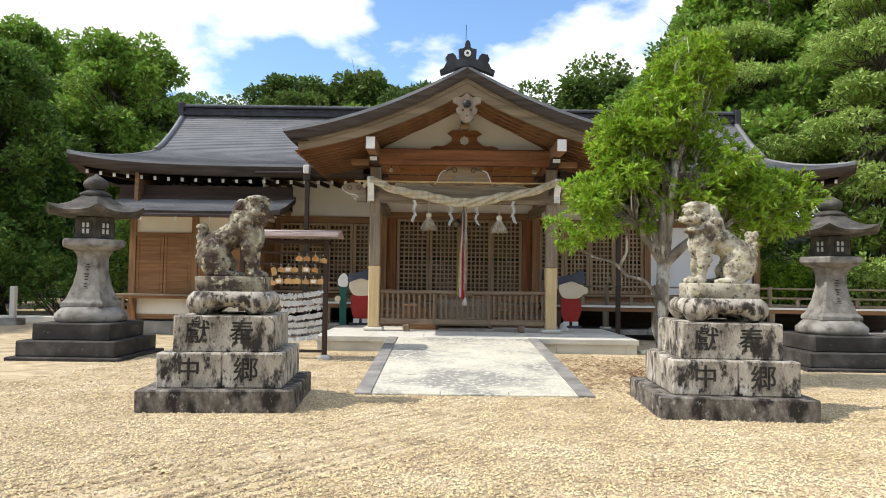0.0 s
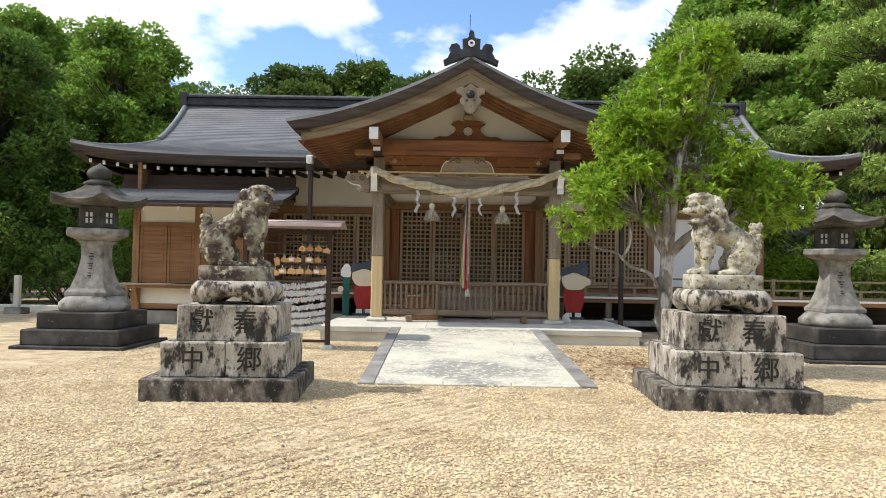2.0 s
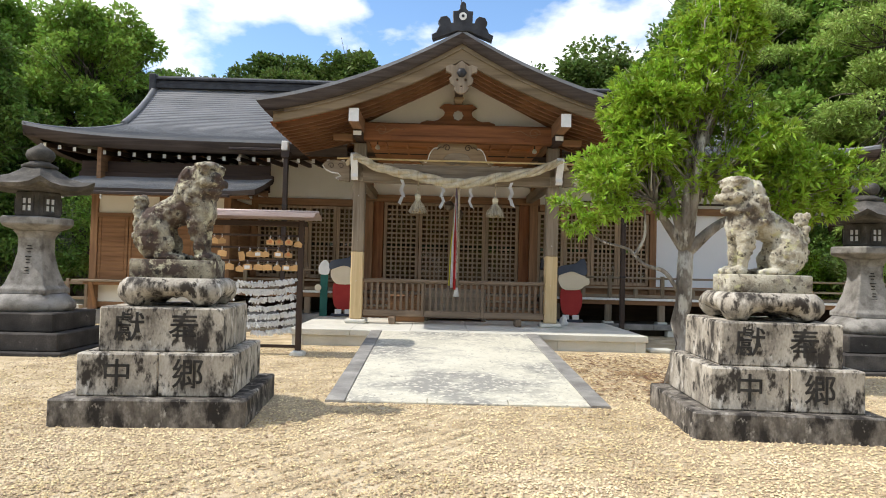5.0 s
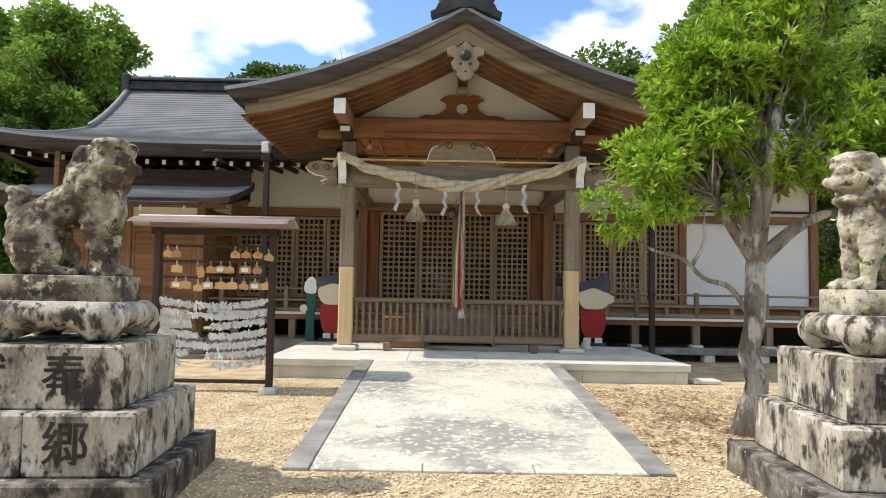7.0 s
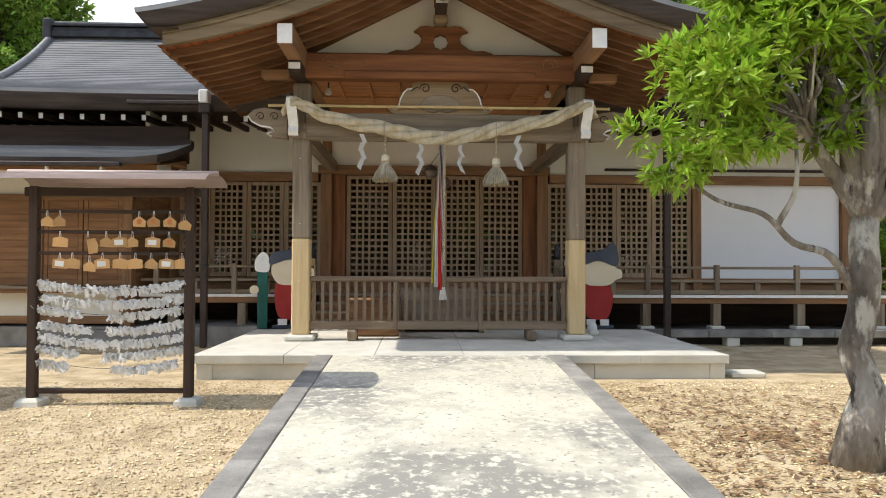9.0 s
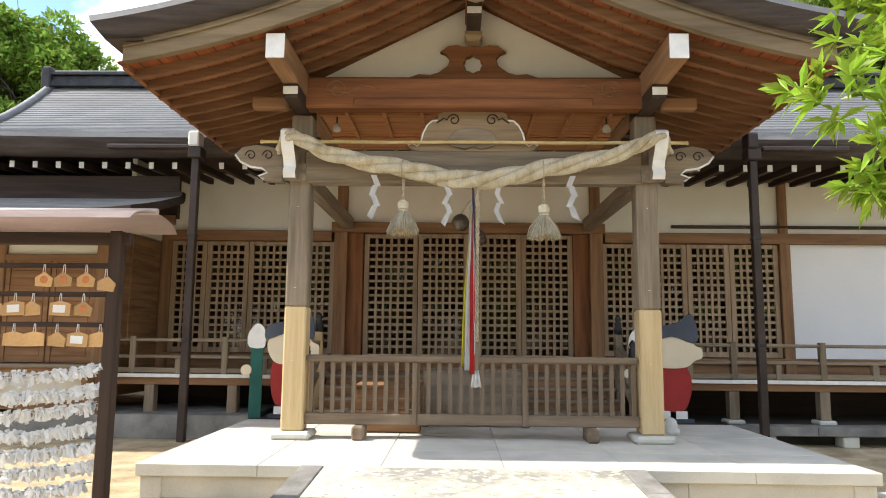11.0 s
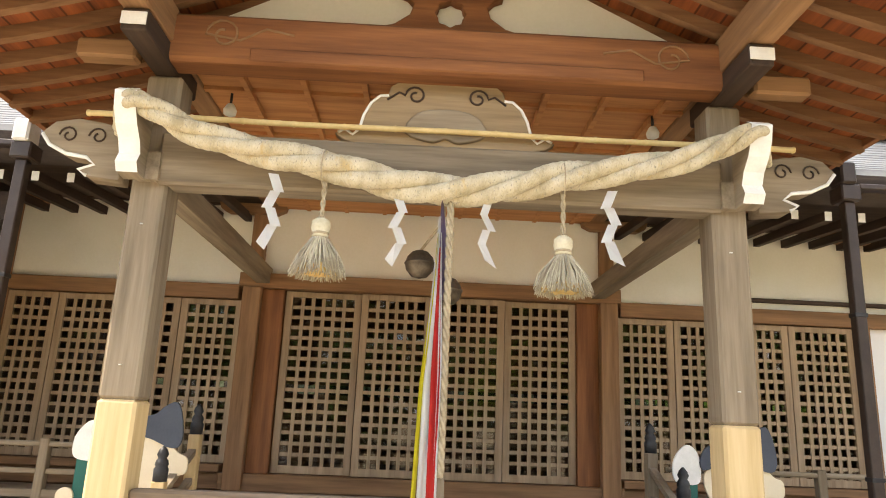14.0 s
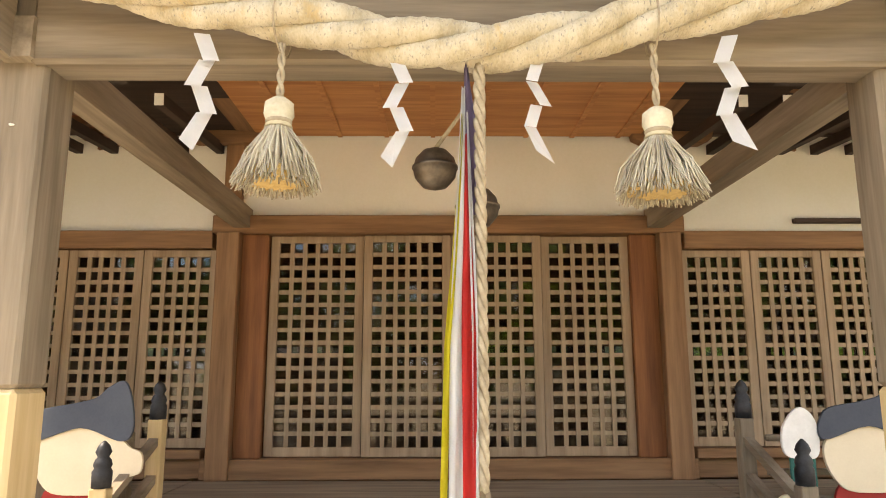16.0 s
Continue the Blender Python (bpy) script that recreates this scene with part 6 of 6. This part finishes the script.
def stone_lantern(at):
    t = thing("stone_lantern", "tall weathered stone lantern on a stepped dark base", "stone lantern", at, "stone lanterns")
    x, y, z = at
    box("ground_slab", (x - 1.0, x + 1.0, y - 1.0, y + 1.0, -0.05, 0.06), STONE_DARK, t, 0.015)
    box("base_step", (x - 0.88, x + 0.88, y - 0.88, y + 0.88, 0.06, 0.34), STONE_DARK, t, 0.02)
    box("base_step", (x - 0.70, x + 0.70, y - 0.70, y + 0.70, 0.34, 0.64), STONE_DARK, t, 0.02)
    lathe("round_plinth", [(0.60, 0.0), (0.64, 0.06), (0.64, 0.14), (0.56, 0.22), (0.50, 0.28)], (x, y, 0.64), STONE_LANTERN, t, 12, radians(15))
    q = math.sqrt(2)
    prof = [(0.39 * q, 0.0), (0.39 * q, 0.08), (0.33 * q, 0.14), (0.25 * q, 0.40), (0.20 * q, 0.68), (0.20 * q, 0.92), (0.23 * q, 1.0), (0.27 * q, 1.04)]
    lathe("shaft", prof, (x, y, 0.92), STONE_LANTERN, t, 4, radians(45), smooth=False, bevel=0.012)
    for k, zz in enumerate((1.70, 1.52, 1.34)):
        for j in range(3):
            w = (0.06, 0.10, 0.05)[(j + k) % 3]
            box("carved_stroke", (x - w / 2, x + w / 2, y - 0.212 - 0.03 * k, y - 0.19 - 0.03 * k, zz - 0.05 * j, zz - 0.05 * j + 0.018), INK, t, 0.0)
    lathe("cap_stone", [(0.34, 0.0), (0.56, 0.07), (0.60, 0.10), (0.60, 0.20), (0.56, 0.22)], (x, y, 1.96), STONE_LANTERN, t, 6, 0.0, smooth=False, bevel=0.008)
    lathe("fire_box", [(0.36, 0.0), (0.38, 0.03), (0.37, 0.40), (0.34, 0.43)], (x, y, 2.18), STONE_ROOF, t, 6, 0.0, smooth=False, bevel=0.006)
    for k in range(6):
        a = radians(30 + 60 * k)
        m = Matrix.Translation((x, y, 2.38)) @ Matrix.Rotation(a, 4, "Z")
        bm = bmesh.new()
        add_box(bm, 0.322, 0.330, -0.075, 0.075, -0.10, 0.10, m=m)
        w = part("lantern_window", bm, PAPER, t, "white paper window behind a cross frame")
        for dims in ((0.328, 0.342, -0.014, 0.014, -0.11, 0.11), (0.328, 0.340, -0.08, 0.08, -0.014, 0.014), (0.328, 0.345, -0.105, -0.07, -0.13, 0.13), (0.328, 0.345, 0.07, 0.105, -0.13, 0.13)):
            bm = bmesh.new()
            add_box(bm, *dims, m=m)
            part("muntin", bm, STONE_ROOF, w)
    # flared hexagonal roof with upturned corners
    bm = bmesh.new()
    prof = [(0.40, 2.60, 0), (0.88, 2.62, 0.10), (0.93, 2.68, 0.12), (0.72, 2.74, 0.05), (0.50, 2.84, 0.02), (0.34, 2.95, 0.0), (0.27, 3.00, 0.0)]
    rings = []
    for r, zz, up in prof:
        ring = []
        for k in range(36):
            a = 2 * math.pi * k / 36
            loc = (a % radians(60)) - radians(30)
            side = math.cos(radians(30)) / math.cos(loc)
            corner = (abs(loc) / radians(30)) ** 3
            ring.append(bm.verts.new((x + r * side * math.cos(a), y + r * side * math.sin(a), zz + up * corner)))
        rings.append(ring)
    for a, b in zip(rings, rings[1:]):
        for k in range(36):
            bm.faces.new((a[k], a[(k + 1) % 36], b[(k + 1) % 36], b[k]))
    bm.faces.new(rings[0][::-1]), bm.faces.new(rings[-1])
    part("roof_stone", bm, STONE_ROOF, t)
    lathe("neck", [(0.27, 0.0), (0.28, 0.05), (0.20, 0.09), (0.15, 0.12)], (x, y, 3.0), STONE_ROOF, t, 12)
    lathe("jewel", [(0.13, 0.0), (0.20, 0.05), (0.225, 0.12), (0.20, 0.19), (0.12, 0.25), (0.05, 0.29), (0.01, 0.33)], (x, y, 3.11), STONE_ROOF, t, 16)
    return t


lan = stone_lantern((-6.62, 13.1, 0))
copy_thing(lan, pose(7.35, 13.1, 0, 0, 0, 0)).scale = (0.98, 0.98, 0.94)

bol = thing("marker_post", "short pale stone marker post on a block", "post", (-12.8, 20.7, 0))
box("post", (-12.88, -12.72, 20.62, 20.78, 0.2, 1.15), PLATFORM, bol, 0.02)
box("base", (-13.05, -12.55, 20.45, 20.95, 0.0, 0.2), STONE_LANTERN, bol, 0.02)
fen = thing("stone_kerb_far", "low pale stone kerb at the courtyard's edge", "kerb", (-14, 22, 0), kind="structure")
box("kerb", (-24, -10.2, 21.6, 21.9, 0, 0.22), PLATFORM, fen, 0.02)
lf = thing("timber_fence", "low grey timber fence beside the hall", "fence", (-9.3, 20.5, 0))
for k in range(5):
    box("post", (-10.4 + k * 0.5, -10.32 + k * 0.5, 20.3, 20.38, 0, 1.0), GREY["z"], lf)
for z in (0.45, 0.85):
    box("rail", (-10.6, -8.3, 20.31, 20.37, z, z + 0.07), GREY["x"], lf)

# ---------------------------------------------------------------- trees


def branchy_tree(name, label, at, crown, bark, leaf, count, length, width, seed, trunk_r, fork, limbs=26, squash=0.75, whorl=0, clump=0.55, droop=0.0, category="tree", lean=(0, 0)):
    """Trunk, limbs to every clump and a crown of many leaves. crown: list of (dx, dy, z, rx, ry, rz) lobes."""
    rg = np.random.default_rng(seed)
    t = thing(name, label, category, at)
    cs = []
    for k in range(limbs):
        lobe = crown[k % len(crown)]
        d = rg.normal(size=3)
        d /= np.linalg.norm(d)
        q = rg.uniform(0.5, 1.0)
        cs.append([at[0] + lobe[0] + d[0] * lobe[3] * q, at[1] + lobe[1] + d[1] * lobe[4] * q, lobe[2] + d[2] * lobe[5] * q])
    cs = np.array(cs)
    bm = bmesh.new()
    top = Vector((at[0] + lean[0], at[1] + lean[1], fork))
    base = Vector(at)
    kn = [base + (top - base) * f + Vector((rg.normal() * 0.05, rg.normal() * 0.05, 0)) * trunk_r * 6 * math.sin(math.pi * f) for f in np.linspace(0, 1, 8)]
    add_tube(bm, kn, [trunk_r * (1.35 - 0.5 * min(1, f * 4) - 0.15 * f) for f in np.linspace(0, 1, 8)], 12)
    part("trunk", bm, bark, t)
    bm = bmesh.new()
    hubs = [Vector((at[0] + l[0] * 0.8, at[1] + l[1] * 0.8, fork + (l[2] - fork) * 0.6)) for l in crown]
    for h in hubs:
        m1 = top.lerp(h, 0.5) + Vector(rg.normal(size=3) * 0.08 * (h - top).length)
        pts = open_spline([top - Vector((0, 0, trunk_r)), m1, h], 5)
        add_tube(bm, pts, [trunk_r * (0.62 - 0.4 * f) for f in np.linspace(0, 1, len(pts))], 8)
    for k, c in enumerate(cs):
        e = Vector(c)
        s = hubs[k % len(hubs)].lerp(top, rg.uniform(0, 0.25))
        mid = s.lerp(e, 0.5) + Vector(rg.normal(size=3) * 0.12 * (e - s).length)
        pts = open_spline([s, s.lerp(mid, 0.5) + Vector((0, 0, 0.06 * (e - s).length)), mid, e], 3)
        add_tube(bm, pts, [trunk_r * (0.15 * (1 - f) ** 1.2 + 0.03) for f in np.linspace(0, 1, len(pts))], 6)
        for j in range(2):
            e2 = e + Vector(rg.normal(size=3)) * clump * 0.7
            add_tube(bm, [mid, mid.lerp(e2, 0.6) + Vector((0, 0, 0.05)), e2], [trunk_r * 0.05, trunk_r * 0.04, trunk_r * 0.02], 4)
    part("branchwork", bm, bark, t)
    rad = rg.uniform(0.7, 1.25, len(cs)) * clump
    leaves("crown", rg, cs, rad, count, length, width, leaf, t, squash=squash, whorl=whorl, droop=droop)
    return t


# the young evergreen in the court
near = branchy_tree("evergreen_tree", "young evergreen tree with bright green glossy leaves", (3.36, 10.78, 0),
                    [(0.45, 0, 3.3, 1.05, 0.9, 0.75), (-0.55, -0.1, 2.85, 0.95, 0.7, 0.45), (0.2, 0.1, 4.25, 0.75, 0.7, 0.75), (1.45, 0, 2.75, 0.85, 0.7, 0.55), (0.55, 0.1, 4.9, 0.45, 0.45, 0.4), (-0.35, 0, 3.75, 0.55, 0.5, 0.5)],
                    BARK, LEAF_BRIGHT, 52000, 0.125, 0.02, 11, 0.14, 1.95, limbs=190, whorl=10, clump=0.25, squash=0.85, droop=-0.35, lean=(0.10, 0.02))
tb = bmesh.new()
add_tube(tb, open_spline([(3.42, 10.78, 1.15), (3.15, 10.72, 1.52), (2.85, 10.68, 1.62), (2.62, 10.65, 1.82), (2.25, 10.6, 1.92), (1.95, 10.6, 2.15)], 5), [0.034 - 0.0009 * k for k in range(26)], 7)
add_tube(tb, open_spline([(2.72, 10.66, 1.75), (2.82, 10.6, 2.0), (2.8, 10.55, 2.35)], 5), [0.025 - 0.0012 * k for k in range(11)], 5)
part("low_branch", tb, BARK, near)
rgn = np.random.default_rng(77)
leaves("low_spray", rgn, [(1.95, 10.6, 2.15), (2.2, 10.6, 2.3), (1.75, 10.6, 2.4), (2.5, 10.5, 2.35)], [0.24, 0.24, 0.2, 0.22], 1500, 0.115, 0.017, LEAF_BRIGHT, near, whorl=10, squash=0.6)

# the wood behind and beside the hall
big = branchy_tree("broadleaf_tree", "large leafy broadleaf tree in the wood behind the shrine", (-14.5, 30, 0), [(0, 0, 8.5, 3.6, 3.2, 3.2), (-1.5, 0.5, 6.0, 3.2, 2.8, 2.0), (1.8, -0.4, 6.6, 2.6, 2.4, 2.2), (0.4, 0, 11.2, 2.2, 2.0, 1.6)],
                   BARK_DARK, LEAF_MID, 60000, 0.25, 0.07, 21, 0.38, 5.0, limbs=190, clump=0.66)
dk = branchy_tree("broadleaf_tree", "dark green broadleaf tree in the shaded wood", (-20, 27, 0), [(0, 0, 7.5, 3.8, 3.2, 3.5), (1.0, -0.5, 4.0, 3.4, 2.6, 2.2), (-1.2, 0, 10.8, 2.6, 2.4, 2.0)],
                  BARK_DARK, LEAF_DARK, 60000, 0.25, 0.07, 22, 0.40, 4.5, limbs=190, clump=0.68)
lt = branchy_tree("broadleaf_tree", "light green rounded tree on the slope behind the hall", (-8.5, 38, 0), [(0, 0, 8.0, 3.4, 3.0, 2.6), (2.2, 0, 7.0, 2.2, 2.2, 1.8), (-2.0, 0, 7.2, 2.2, 2.2, 2.0), (0.3, 0, 10.2, 2.0, 2.0, 1.5)],
                  BARK_DARK, LEAF_FAR, 56000, 0.25, 0.075, 23, 0.36, 4.5, limbs=170, clump=0.62)
pine = branchy_tree("pine_tree", "tall open pine-like tree with layered yellowish foliage", (15.2, 23.5, 0), [(0, 0, 5.0, 3.2, 2.6, 0.5), (-0.8, 0, 6.6, 3.0, 2.4, 0.5), (0.6, 0, 8.2, 2.8, 2.4, 0.5), (-0.3, 0, 9.8, 2.4, 2.2, 0.5), (0.2, 0, 3.4, 3.0, 2.6, 0.5), (0.2, 0, 11.6, 1.8, 1.8, 0.5)],
                    BARK_DARK, LEAF_PINE, 42000, 0.22, 0.035, 24, 0.30, 8.0, limbs=150, clump=0.6, squash=0.35)
for ob, spots_ in ((big, ((-22.5, 36, 1.15, 40), (-4.0, 44, 1.0, 200), (13.0, 30, 1.22, 100), (17.5, 31, 1.35, 290), (22, 27, 1.2, 10), (5.5, 47, 0.95, 60), (-30, 32, 1.3, 160))),
                   (dk, ((-15.8, 24.5, 0.78, 70), (-26, 24, 1.1, 200), (-13.0, 34, 0.85, 300), (19.5, 21.5, 0.9, 30), (12.2, 34, 1.15, 150), (-24, 17, 1.1, 250), (25, 20, 1.2, 90))),
                   (lt, ((-1.2, 40, 1.12, 90), (2.0, 46, 1.25, 180), (-15.5, 40, 1.0, 250), (9.0, 41, 1.2, 20), (-12.3, 31.5, 0.78, 130), (-6.0, 48, 1.35, 330), (-10.5, 46, 1.3, 70), (-3.2, 50, 1.35, 140), (6.0, 50, 1.3, 250))),
                   (pine, ((11.8, 28, 1.0, 120), (20.5, 24.5, 1.05, 240), (18.0, 17.5, 0.8, 60)))):
    for x, y, s, r in spots_:
        c = copy_thing(ob, pose(x, y, -0.1, 0, 0, r))
        c.scale = (s, s, s)
big.scale = (0.93, 0.93, 0.93)
# shrubs along the edges
sh_rng = np.random.default_rng(31)


def shrub(x, y, w, h, mat, n, label):
    t = thing("shrub", label, "shrub", (x, y, 0), "shrubs at the wood's edge")
    cs = [(x + sh_rng.uniform(-w, w), y + sh_rng.uniform(-w, w) * 0.5, sh_rng.uniform(0.25, 0.95) * h) for k in range(26)]
    bm = bmesh.new()
    for c in cs:
        add_tube(bm, [(x + (c[0] - x) * 0.3, y + (c[1] - y) * 0.3, 0), (c[0], c[1], c[2])], (0.03, 0.01), 5)
    part("stems", bm, BARK_DARK, t)
    leaves("foliage", sh_rng, cs, sh_rng.uniform(0.4, 0.7, 26) * h * 0.42, n, 0.16, 0.045, mat, t)


for x, y, w, h, mat, n in ((-12.5, 23.5, 1.8, 2.0, LEAF_DARK, 7000), (-15.5, 23.0, 2.0, 3.2, LEAF_DARK, 9000), (-18.5, 22.0, 2.0, 3.0, LEAF_DARK, 8000), (-10.8, 25.0, 1.6, 3.6, LEAF_MID, 8000), (-22, 20, 2.2, 3.0, LEAF_DARK, 8000),
                         (11.3, 23.0, 1.3, 2.2, LEAF_BRIGHT, 7000), (13.5, 21.5, 1.6, 2.2, LEAF_PINE, 7000), (16.8, 19.5, 1.8, 2.4, LEAF_DARK, 8000), (19.8, 17.5, 2.0, 2.8, LEAF_DARK, 8000), (10.6, 27, 1.8, 3.6, LEAF_DARK, 8000), (15.0, 25.5, 2.2, 3.0, LEAF_DARK, 9000)):
    shrub(x, y, w, h, mat, n, "dense dark leafy shrub at the wood's edge" if mat is not LEAF_BRIGHT else "bright green leafy shrub beside the hall")
wood_floor = thing("forest_bank", "dark wooded bank rising behind the hall", "bank", (0, 60, 0), kind="structure")
bm = bmesh.new()
sheet(bm, [[(x, y, z + 1.6 * noise.noise(Vector((x * 0.06, y * 0.05, 0)))) for x in range(-80, 81, 8)] for y, z in ((42, -1.8), (50, 2.0), (60, 6.0), (75, 9.0), (100, 10))])
part("bank", bm, material("forest_floor", [(0.3, (0.03, 0.04, 0.015)), (0.7, (0.07, 0.09, 0.03))], scale=0.6, rough=0.95, bump=1.0, bump_size=0.2), wood_floor)
fr = np.random.default_rng(8)
fc = [(x + fr.normal() * 1.5, 56 + fr.normal() * 5, 7.5 + fr.uniform(0, 8.5)) for x in np.linspace(-58, 58, 120)]
far = leaves("far_wood", fr, fc, fr.uniform(1.5, 2.6, 120), 110000, 0.36, 0.11, LEAF_FAR, None)
tagged(far, "distant mixed green woodland behind the shrine", "woodland", kind="stuff")
fc = [(s * (30 + fr.uniform(0, 8)), y, fr.uniform(1.0, 9)) for s in (-1, 1) for y in np.linspace(8, 56, 60)]
far2 = leaves("side_wood", fr, fc, fr.uniform(1.5, 2.6, 120), 50000, 0.5, 0.16, LEAF_DARK, None)
tagged(far2, "dark woodland closing the sides of the court", "woodland", kind="stuff")

# unseen trees added opposite the hall; they darken what its glass mirrors
fc = [(x + fr.normal(), -20 + fr.normal() * 2.5, fr.uniform(0.6, 10)) for x in np.linspace(-36, 36, 170)]
far3 = leaves("rear_wood", fr, fc, fr.uniform(1.6, 2.8, 170), 60000, 0.6, 0.20, LEAF_DARK, None)
tagged(far3, "dark woodland closing the court opposite the hall", "woodland", kind="stuff")

# ---------------------------------------------------------------- loose gravel and leaf litter
gr = np.random.default_rng(3)
n = 120000
yy = 2.3 + 7.5 * gr.uniform(0, 1, n) ** 1.5
xx = gr.uniform(-1, 1, n) * (yy * 0.66 + 0.5) + 0.2
yy = np.concatenate([yy, gr.uniform(9.8, 14.4, 26000)])
xx = np.concatenate([xx, gr.uniform(-6, 7, 26000)])
keep = ~((xx > PL - 0.02) & (xx < PR + 0.02) & (yy > PY0 - 0.02))
for cxx in (-2.55, 3.36):
    keep &= ~((abs(xx - cxx) < 0.84) & (abs(yy - 8.53) < 0.84))
xx, yy = xx[keep], yy[keep]
n = len(xx)
sz = gr.uniform(0.007, 0.0165, n)
# faint raked furrows crossing the court
fur = (xx * 0.80 - (yy - 6.0) * 0.60)
band = np.exp(-((fur + 0.95) / 0.55) ** 2) * (xx < 0.4)
zz = 0.004 + band * 0.034 * np.sin(fur * 38) + sz * 0.2
unit = np.array([[1, 0, 0], [-1, 0, 0], [0, 1, 0], [0, -1, 0], [0, 0, 0.6], [0, 0, -0.6]])
an = gr.uniform(0, 6.28, n)
st = gr.uniform(0.75, 1.6, n)
vx = unit[None, :, 0] * np.cos(an)[:, None] * st[:, None] - unit[None, :, 1] * np.sin(an)[:, None]
vy = unit[None, :, 0] * np.sin(an)[:, None] * st[:, None] + unit[None, :, 1] * np.cos(an)[:, None]
vz = unit[None, :, 2] + unit[None, :, 0] * gr.normal(size=n)[:, None] * 0.3
v = np.stack([xx[:, None] + vx * sz[:, None], yy[:, None] + vy * sz[:, None], zz[:, None] + vz * sz[:, None]], 2).reshape(-1, 3)
tri = np.array([[0, 2, 4], [2, 1, 4], [1, 3, 4], [3, 0, 4]])
fcs = (np.arange(n)[:, None, None] * 6 + tri[None]).reshape(-1, 3)
me = bpy.data.meshes.new("gravel")
me.from_pydata(v.tolist(), [], fcs.tolist())
me.materials.append(PEBBLE)
tagged(part("gravel", me, PEBBLE), "loose pale tan pebbles over the court", "gravel", kind="stuff")
n = 1900
ang, rr = gr.uniform(0, 6.28, n), gr.uniform(0, 1, n) ** 0.7
lx, ly = 3.2 + rr * np.cos(ang) * 1.7, 11.6 + rr * np.sin(ang) * 2.4
keep = (lx > PR + 0.03) & (ly < 14.5)
lx, ly = lx[keep], ly[keep]
vs, fs = [], []
for x, y in zip(lx, ly):
    a, ln, w = gr.uniform(0, 6.28), gr.uniform(0.03, 0.06), gr.uniform(0.009, 0.017)
    c, s, b = math.cos(a), math.sin(a), len(vs)
    t0, t1 = gr.uniform(0.012, 0.03), gr.uniform(0.012, 0.03)
    vs += [(x - c * ln, y - s * ln, t0), (x - s * w, y + c * w, 0.014), (x + c * ln, y + s * ln, t1), (x + s * w, y - c * w, 0.014)]
    fs += [(b, b + 1, b + 2), (b, b + 2, b + 3)]
me = bpy.data.meshes.new("leaf_litter")
me.from_pydata(vs, [], fs)
me.materials.append(LITTER)
tagged(part("leaf_litter", me, LITTER), "dry brown fallen leaves under the evergreen tree", "leaf litter", kind="stuff")
